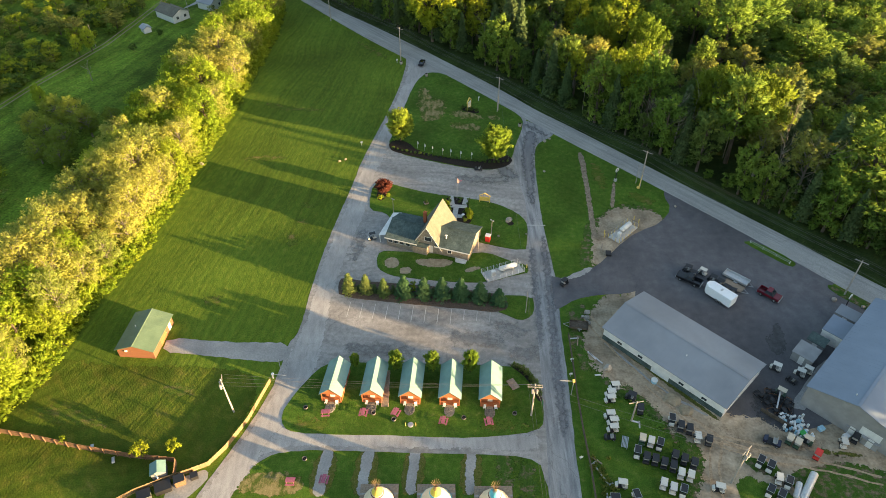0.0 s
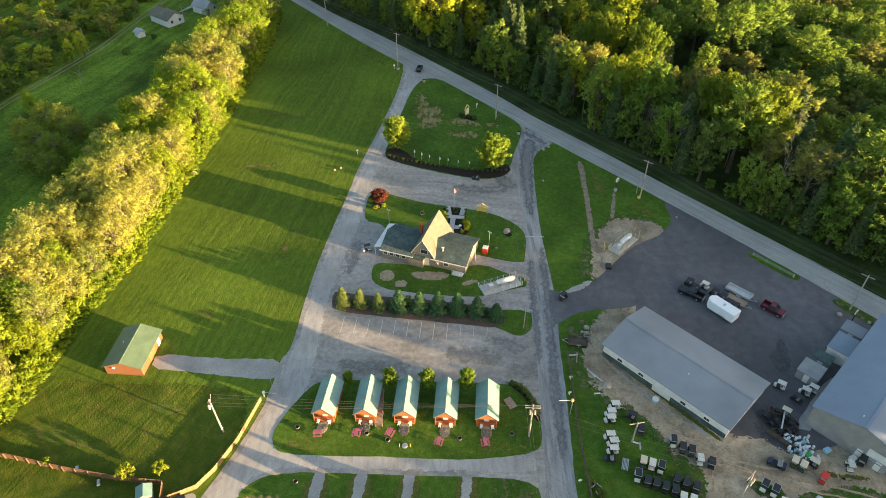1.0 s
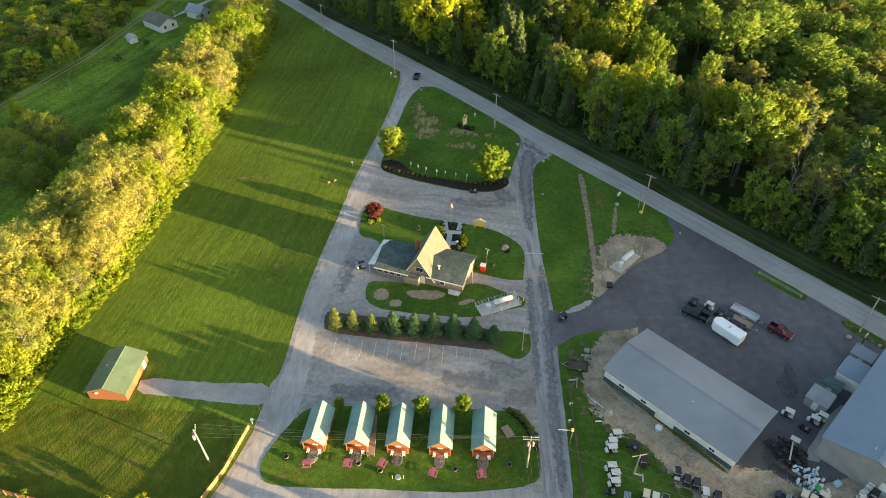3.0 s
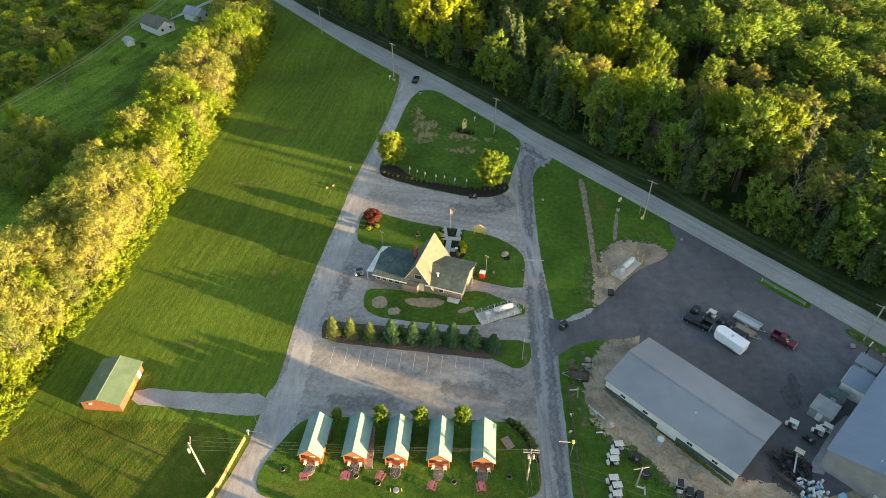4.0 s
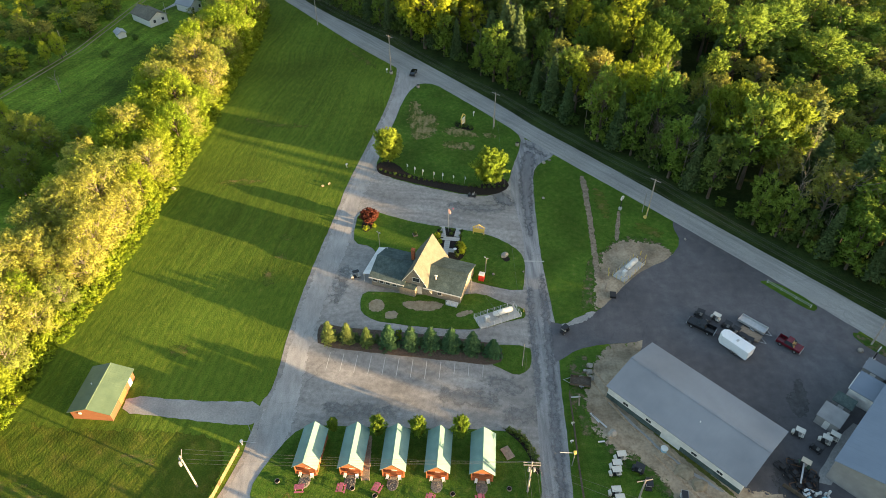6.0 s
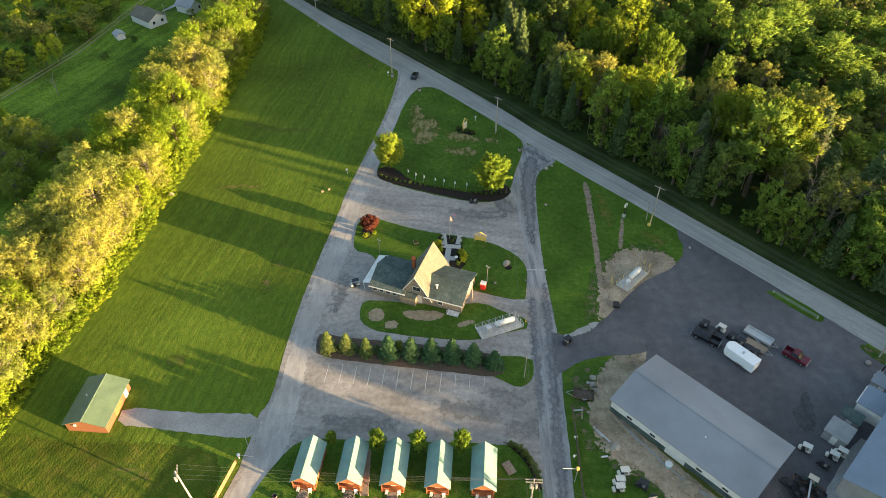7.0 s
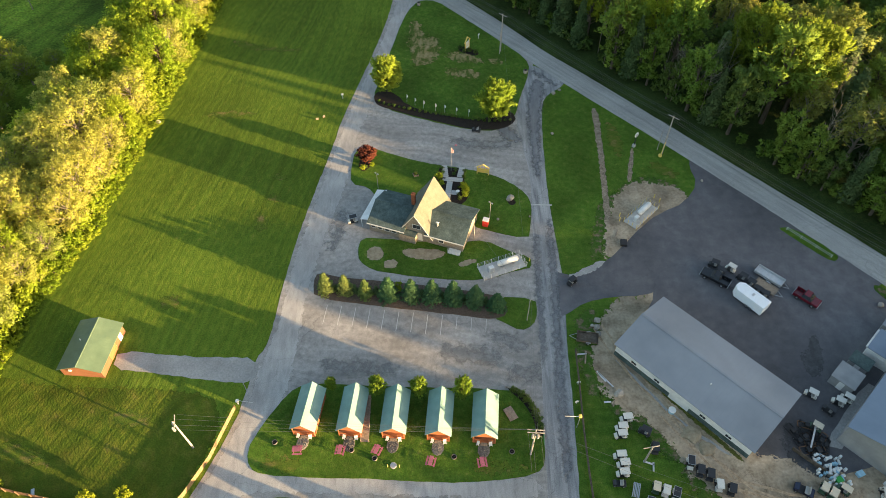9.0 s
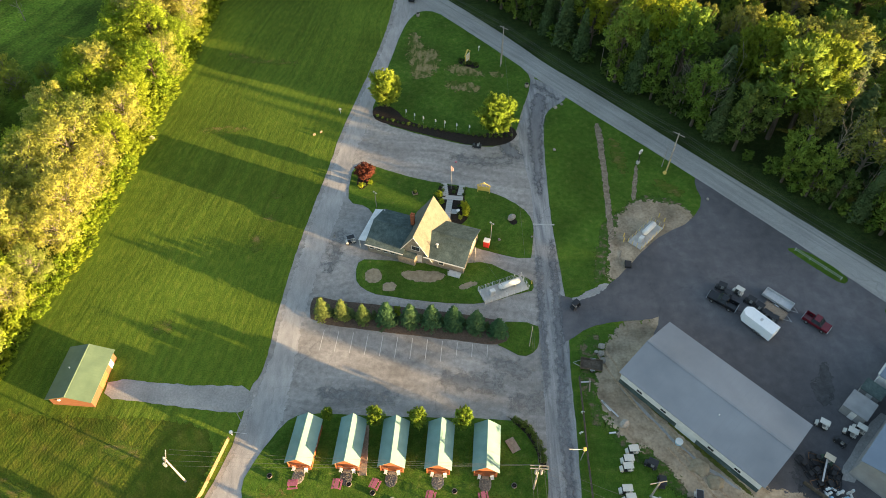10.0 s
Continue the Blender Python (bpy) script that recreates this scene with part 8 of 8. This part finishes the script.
# gate gear at the end of the plank fence
gate = thing("barrier_gate", pose(-31.0, 76.6, 0), "white post and yellow arm of a drive gate", "gate")
bm = B()
cyl(bm, (0, 0, 0), (0, 0, 1.3), 0.12, 0.1, 10)
part("post", bm, M_WHITE, gate)
bm = B()
ball(bm, (0.15, -0.2, 1.35), 0.3, sub=2, rough=0.15)
part("motor_housing", bm, M_WHITE, gate)
bm = B()
cyl(bm, (0, 0, 1.1), (2.6, -0.4, 1.15), 0.03, 0.02, 6)
part("arm", bm, M_WHITE, gate)
lamp_post(-30.1, 78.9, 2.6, "thin grey post at the corner of the path", 0, M_GALV)
yl = thing("yellow_lamp", pose(22.5, 72.3, 0), "short pole with a yellow lamp and white arm beside the lane", "lamp post")
bm = B()
cyl(bm, (0, 0, 0), (0.1, 0.1, 4.0), 0.08, 0.06, 8)
part("pole", bm, M_GALV, yl)
bm = B()
box(bm, -0.22, 0.22, -0.22, 0.22, 3.8, 4.25, bevel=0.04)
part("lamp_head", bm, M_YELLOW, yl)
bm = B()
cyl(bm, (0, 0, 3.9), (-2.3, 0.05, 4.0), 0.05, 0.04, 6)
part("arm", bm, M_WHITE, yl)

# ---- works yard clutter ----
rc = random.Random(21)
for i in range(52):
    x, y = 59.4 + rc.uniform(-2.3, 2.1), 65.4 + rc.uniform(-2.4, 2.4)
    d = thing("chemical_drum", pose(x, y, 0.03, 0, 0, rc.uniform(0, 360)), "white and pale blue plastic drum by the workshop", "drum", group="plastic drums")
    bm = B()
    lying = rc.random() < 0.4
    r, h = rc.uniform(0.17, 0.25), rc.uniform(0.55, 0.85)
    if lying:
        cyl(bm, (-h / 2, 0, r), (h / 2, 0, r), r, r, 10)
    else:
        cyl(bm, (0, 0, 0), (0, 0, h), r, r * 0.92, 10)
    part("body", bm, M_WHITE if rc.random() < 0.72 else M_BLUETINT, d)
    bm = B()
    if lying:
        cyl(bm, (h / 2, r * 0.3, r), (h / 2 + 0.05, r * 0.3, r), 0.06, 0.06, 6)
    else:
        cyl(bm, (r * 0.3, 0, h), (r * 0.3, 0, h + 0.05), 0.06, 0.06, 6)
    part("cap", bm, M_BLUETINT, d)
for i in range(16):
    x, y = 57.6 + rc.uniform(-2.0, 2.3), 69.8 + rc.uniform(-2.6, 2.6)
    s = thing("scrapped_cart", pose(x, y, 0.03, 0, 0, rc.uniform(0, 360)), "stripped rusty cart chassis in a scrap heap", "scrap cart", group="scrap heap")
    bm = B()
    w, l = rc.uniform(0.4, 0.7), rc.uniform(0.8, 1.4)
    for q in (-w, w):
        box(bm, q - 0.05, q + 0.05, -l, l, 0.2, 0.32)
    for q in (-l, 0, l):
        box(bm, -w, w, q - 0.05, q + 0.05, 0.2, 0.32)
    part("frame", bm, M_BLACK if i % 3 else M_BROWNWOOD, s)
    bm = B()
    box(bm, -w * 0.7, w * 0.7, -0.4, 0.3, 0.32, rc.uniform(0.5, 0.9), bevel=0.06)
    part("engine", bm, M_BLACK, s)
    for q in (-w - 0.1, w + 0.1):
        wheel(s, q, l * 0.7, 0.22, 0.18)
bm = B()
box(bm, -0.12, 0.12, -1.8, 1.8, 0.9, 1.05)
o = tagged(obj("loading_beam", bm, M_SILVER), "pale metal beam lying on scrap", "beam")
o.matrix_basis = pose(58.2, 70.3, 0, 6, 0, -28)
bm = B()
box(bm, -2.6, 2.6, -0.1, 0.1, 0.0, 0.8)
o = tagged(obj("retaining_wall", bm, M_BARK), "dark timber retaining wall beside the scrap", "wall")
o.matrix_basis = pose(56.6, 66.9, 0, 0, 0, -44)


def lean_box(name, x, y, turn, w, d, h0, h1, roof, wall, label, category):
    """A small flat-roofed annex with sloped roof."""
    c = thing(name, pose(x, y, 0.03, 0, 0, turn), label, category)
    bm = B()
    box(bm, -w / 2, w / 2, -d / 2, d / 2, 0, min(h0, h1) - 0.05)
    part("body", bm, wall, c)
    bm = B()
    vs = []
    for z in (0, 0.12):
        vs.append([bm.verts.new(v) for v in ((-w / 2 - 0.15, -d / 2 - 0.15, h0 + z), (w / 2 + 0.15, -d / 2 - 0.15, h0 + z), (w / 2 + 0.15, d / 2 + 0.15, h1 + z), (-w / 2 - 0.15, d / 2 + 0.15, h1 + z))])
    bm.faces.new(vs[0][::-1])
    bm.faces.new(vs[1])
    for i in range(4):
        bm.faces.new((vs[0][i], vs[0][(i + 1) % 4], vs[1][(i + 1) % 4], vs[1][i]))
    part("roof", bm, roof, c)
    door(c, 0, -d / 2, 0, 0.9, 2.0, M_WALLWHITE)
    return c


lean_box("storage_hut", 66.7, 80.0, -46.5, 3.6, 3.4, 2.0, 2.3, M_WALLGREY, M_WALLGREY, "grey flat-roofed storage hut against the workshop", "hut")
lean_box("storage_hut", 69.8, 82.6, -46.5, 3.0, 2.2, 2.2, 2.4, M_SHINGLE, M_WALLGREY, "narrow dark-roofed hut beside the workshop", "hut")
lean_box("blue_annex", 74.6, 84.6, -46.5, 4.6, 4.4, 2.9, 3.4, M_BLUEMETAL, M_WALLWHITE, "blue-roofed annex against the workshop", "annex")
lean_box("end_annex", 78.4, 89.2, -46.5, 3.6, 2.6, 2.2, 2.5, M_GREYMETAL, M_WALLGREY, "small grey annex at the end of the workshop", "annex")
for a, b_ in (((72.4, 85.8), (75.6, 88.9)), ((76.9, 88.9), (78.0, 91.4))):
    bm = B()
    cyl(bm, (*a, 1.4), (*b_, 1.6), 0.22, 0.22, 8)
    tagged(obj("rolled_awning", bm, M_WALLWHITE), "rolled white awning on the annex edge", "awning")
for x, y, m_, lab in ((63.4, 64.7, M_BLUETINT, "pale blue plastic crate by the workshop wall"), (59.9, 63.8, flat("green_plastic_bin", (0.03, 0.3, 0.06)), "green plastic bin on the dirt"), (66.9, 63.2, M_WALLWHITE, "white utility box by the workshop wall")):
    c = thing("storage_crate", pose(x, y, 0.02, 0, 0, 20), lab, "crate")
    bm = B()
    box(bm, -0.5, 0.5, -0.4, 0.4, 0, 0.6, bevel=0.05)
    part("body", bm, m_, c)
    bm = B()
    box(bm, -0.53, 0.53, -0.43, 0.43, 0.6, 0.68, bevel=0.02)
    part("lid", bm, m_, c)


def silver_tank(x, y, turn, L, r, label):
    t = thing("storage_tank", pose(x, y, 0.02, 0, 0, turn), label, "tank")
    bm = B()
    cyl(bm, (0, -L / 2, r + 0.3), (0, L / 2, r + 0.3), r, r, 14)
    cyl(bm, (0, L / 2, r + 0.3), (0, L / 2 + 0.25, r + 0.3), r, r * 0.5, 14)
    cyl(bm, (0, -L / 2, r + 0.3), (0, -L / 2 - 0.25, r + 0.3), r, r * 0.5, 14)
    part("shell", bm, M_SILVER, t, smooth=False)
    for q in (-L / 3, L / 3):
        bm = B()
        box(bm, -r * 0.8, r * 0.8, q - 0.1, q + 0.1, 0, 0.45)
        part("cradle", bm, M_BLACK, t)


silver_tank(56.7, 54.0, -40, 5.4, 0.6, "long pale silver tank lying on the grass")
silver_tank(54.8, 53.4, -32, 2.6, 0.5, "short pale silver tank lying on the grass")
for x, y, w, d, a in ((70.2, 61.9, 2.6, 1.6, -46), (68.2, 64.2, 1.8, 1.2, -46)):
    lean_box("covered_cart", x, y, a, w, d, 1.5, 1.6, M_WALLGREY, M_WALLGREY, "cart under a grey tarpaulin by the workshop", "covered cart")
silver_tank(72.6, 54.6, 42, 3.2, 0.55, "pale blue-grey tank trailer on the grass")
tub = thing("plastic_tub", pose(37.8, 74.9, 0.02), "pale blue and white plastic tub on dirt", "tub")
bm = B()
cyl(bm, (0, 0, 0), (0, 0, 0.7), 0.5, 0.58, 16)
part("body", bm, M_BLUETINT, tub)
bm = B()
cyl(bm, (0, 0, 0.7), (0, 0, 0.78), 0.6, 0.55, 16)
part("lid", bm, M_WHITE, tub)
bench = thing("metal_rack", pose(29.9, 62.4, 0, 0, 0, -18), "grey metal slatted rack on the grass", "rack")
for i in range(5):
    bm = B()
    box(bm, -0.5 + i * 0.22, -0.36 + i * 0.22, -1.1, 1.1, 0.5, 0.55)
    part("slat", bm, M_GALV, bench)
for x in (-0.45, 0.45):
    for y in (-1.0, 1.0):
        bm = B()
        box(bm, x - 0.04, x + 0.04, y - 0.04, y + 0.04, 0, 0.5)
        part("leg", bm, M_GALV, bench)
for i, (x, y, a, L) in enumerate(((28.3, 80.6, -52, 3.4), (27.7, 81.2, -58, 2.2), (25.6, 84.8, 80, 2.4), (25.0, 85.4, 5, 1.8), (28.0, 76.6, 5, 1.1), (29.0, 76.4, 70, 1.2), (25.1, 56.6, -64, 3.2), (24.2, 58.8, 35, 1.8), (24.8, 59.2, -40, 1.8), (26.0, 55.0, 20, 1.4), (25.2, 52.6, 80, 2.0), (35.2, 112.0, 70, 2.4), (33.2, 66.0, 80, 1.4), (32.6, 66.6, -20, 1.6))):
    bm = B()
    box(bm, -L / 2, L / 2, -0.12, 0.12, 0.03, 0.16)
    o = tagged(obj("scrap_plank", bm, (M_SILVER, M_WALLWHITE, M_OLDWOOD)[i % 3]), "pale scrap plank lying on the ground", "plank", group="scrap planks")
    o.matrix_basis = pose(x, y, 0, 0, 0, a)
bm = B()
box(bm, -0.6, 0.6, -0.75, 0.75, 0.02, 0.55, bevel=0.05)
o = tagged(obj("junk_bin", bm, M_BLACK), "black box bin on bare dirt", "bin")
o.matrix_basis = pose(36.2, 109.6, 0, 0, 0, -8)
for x, y, k in ((40.1, 71.2, 1.5), (41.9, 68.8, 1.3)):
    bm = B()
    ball(bm, (0, 0, 0.05), 1.0, k, k * 0.9, 0.4, 3, 0.35, k)
    o = tagged(obj("dirt_mound", bm, M_EARTH), "low round mound of brown dirt by the garage", "dirt mound", group="dirt mounds")
    o.matrix_basis = pose(x, y, 0)
# tall weeds by the scrap
weed = broadleaf("weed_clump", 0.9, 0.9, M_LEAF_OLIVE, 431, 260, 0.0, 7, 0.16, label="clump of tall weeds among scrap", category="weeds")
for i in range(15):
    place(weed, 24.6 + rc.uniform(-0.8, 2.6), 56.5 + rc.uniform(-5, 4), rc.uniform(0.4, 0.8), i * 50)
# gear by the plank fence
hut = thing("garden_hut", pose(-45.6, 57.6, 0, 0, 0, 18), "little pale green-roofed garden hut behind the fence", "hut")
gable_walls(hut, 1.1, -1.0, 1.0, 1.7, 2.2, M_WALLGREY, 0.08)
gable_roof("roof", hut, 1.1, -1.0, 1.0, 1.7, 2.2, M_TEAL, 0.15, 0.05)
for x, y, w, d, h, m_, lab in ((-41.9, 56.0, 1.6, 1.4, 1.3, M_BROWNWOOD, "brown timber bin by the fence"), (-44.2, 54.9, 2.4, 1.8, 1.0, M_BLACK, "black covered bin by the fence"), (-39.9, 56.9, 1.1, 1.0, 0.8, M_BLACK, "black box by the fence"), (-46.8, 53.6, 2.0, 1.6, 0.9, M_GALV, "grey metal bin by the fence")):
    c = thing("refuse_bin", pose(x, y, 0, 0, 0, 24), lab, "bin")
    bm = B()
    box(bm, -w / 2, w / 2, -d / 2, d / 2, 0, h, bevel=0.04)
    part("body", bm, m_, c)
    bm = B()
    box(bm, -w / 2 - 0.04, w / 2 + 0.04, -d / 2 - 0.04, d / 2 + 0.04, h, h + 0.07)
    part("lid", bm, M_BLACK, c)
bm = B()
cyl(bm, (-46.2, 56.9, 1.2), (-44.8, 55.6, 2.1), 0.12, 0.1, 8)
tagged(obj("white_pipe", bm, M_WHITE), "white pipe leaning over the fence", "pipe")
sheet("ground_fence_corner", [(-43.4, 56.2), (-38.6, 58.4), (-37.4, 57.4), (-40, 53), (-44, 52)], 0.014, M_GRAVEL, "trampled gravel corner inside the fence", "gravel", amp=0.3)
for x, y in ((-54.0, 60.0), (-58.4, 62.4)):
    bm = B()
    box(bm, -0.25, 0.25, -0.6, 0.6, 0.05, 0.3, bevel=0.05)
    o = tagged(obj("trough", bm, M_GALV), "grey metal trough by the panel fence", "trough")
    o.matrix_basis = pose(x, y, 0, 0, 0, 20)
for src in (*bush, *gb, weed):
    drop_source(src)
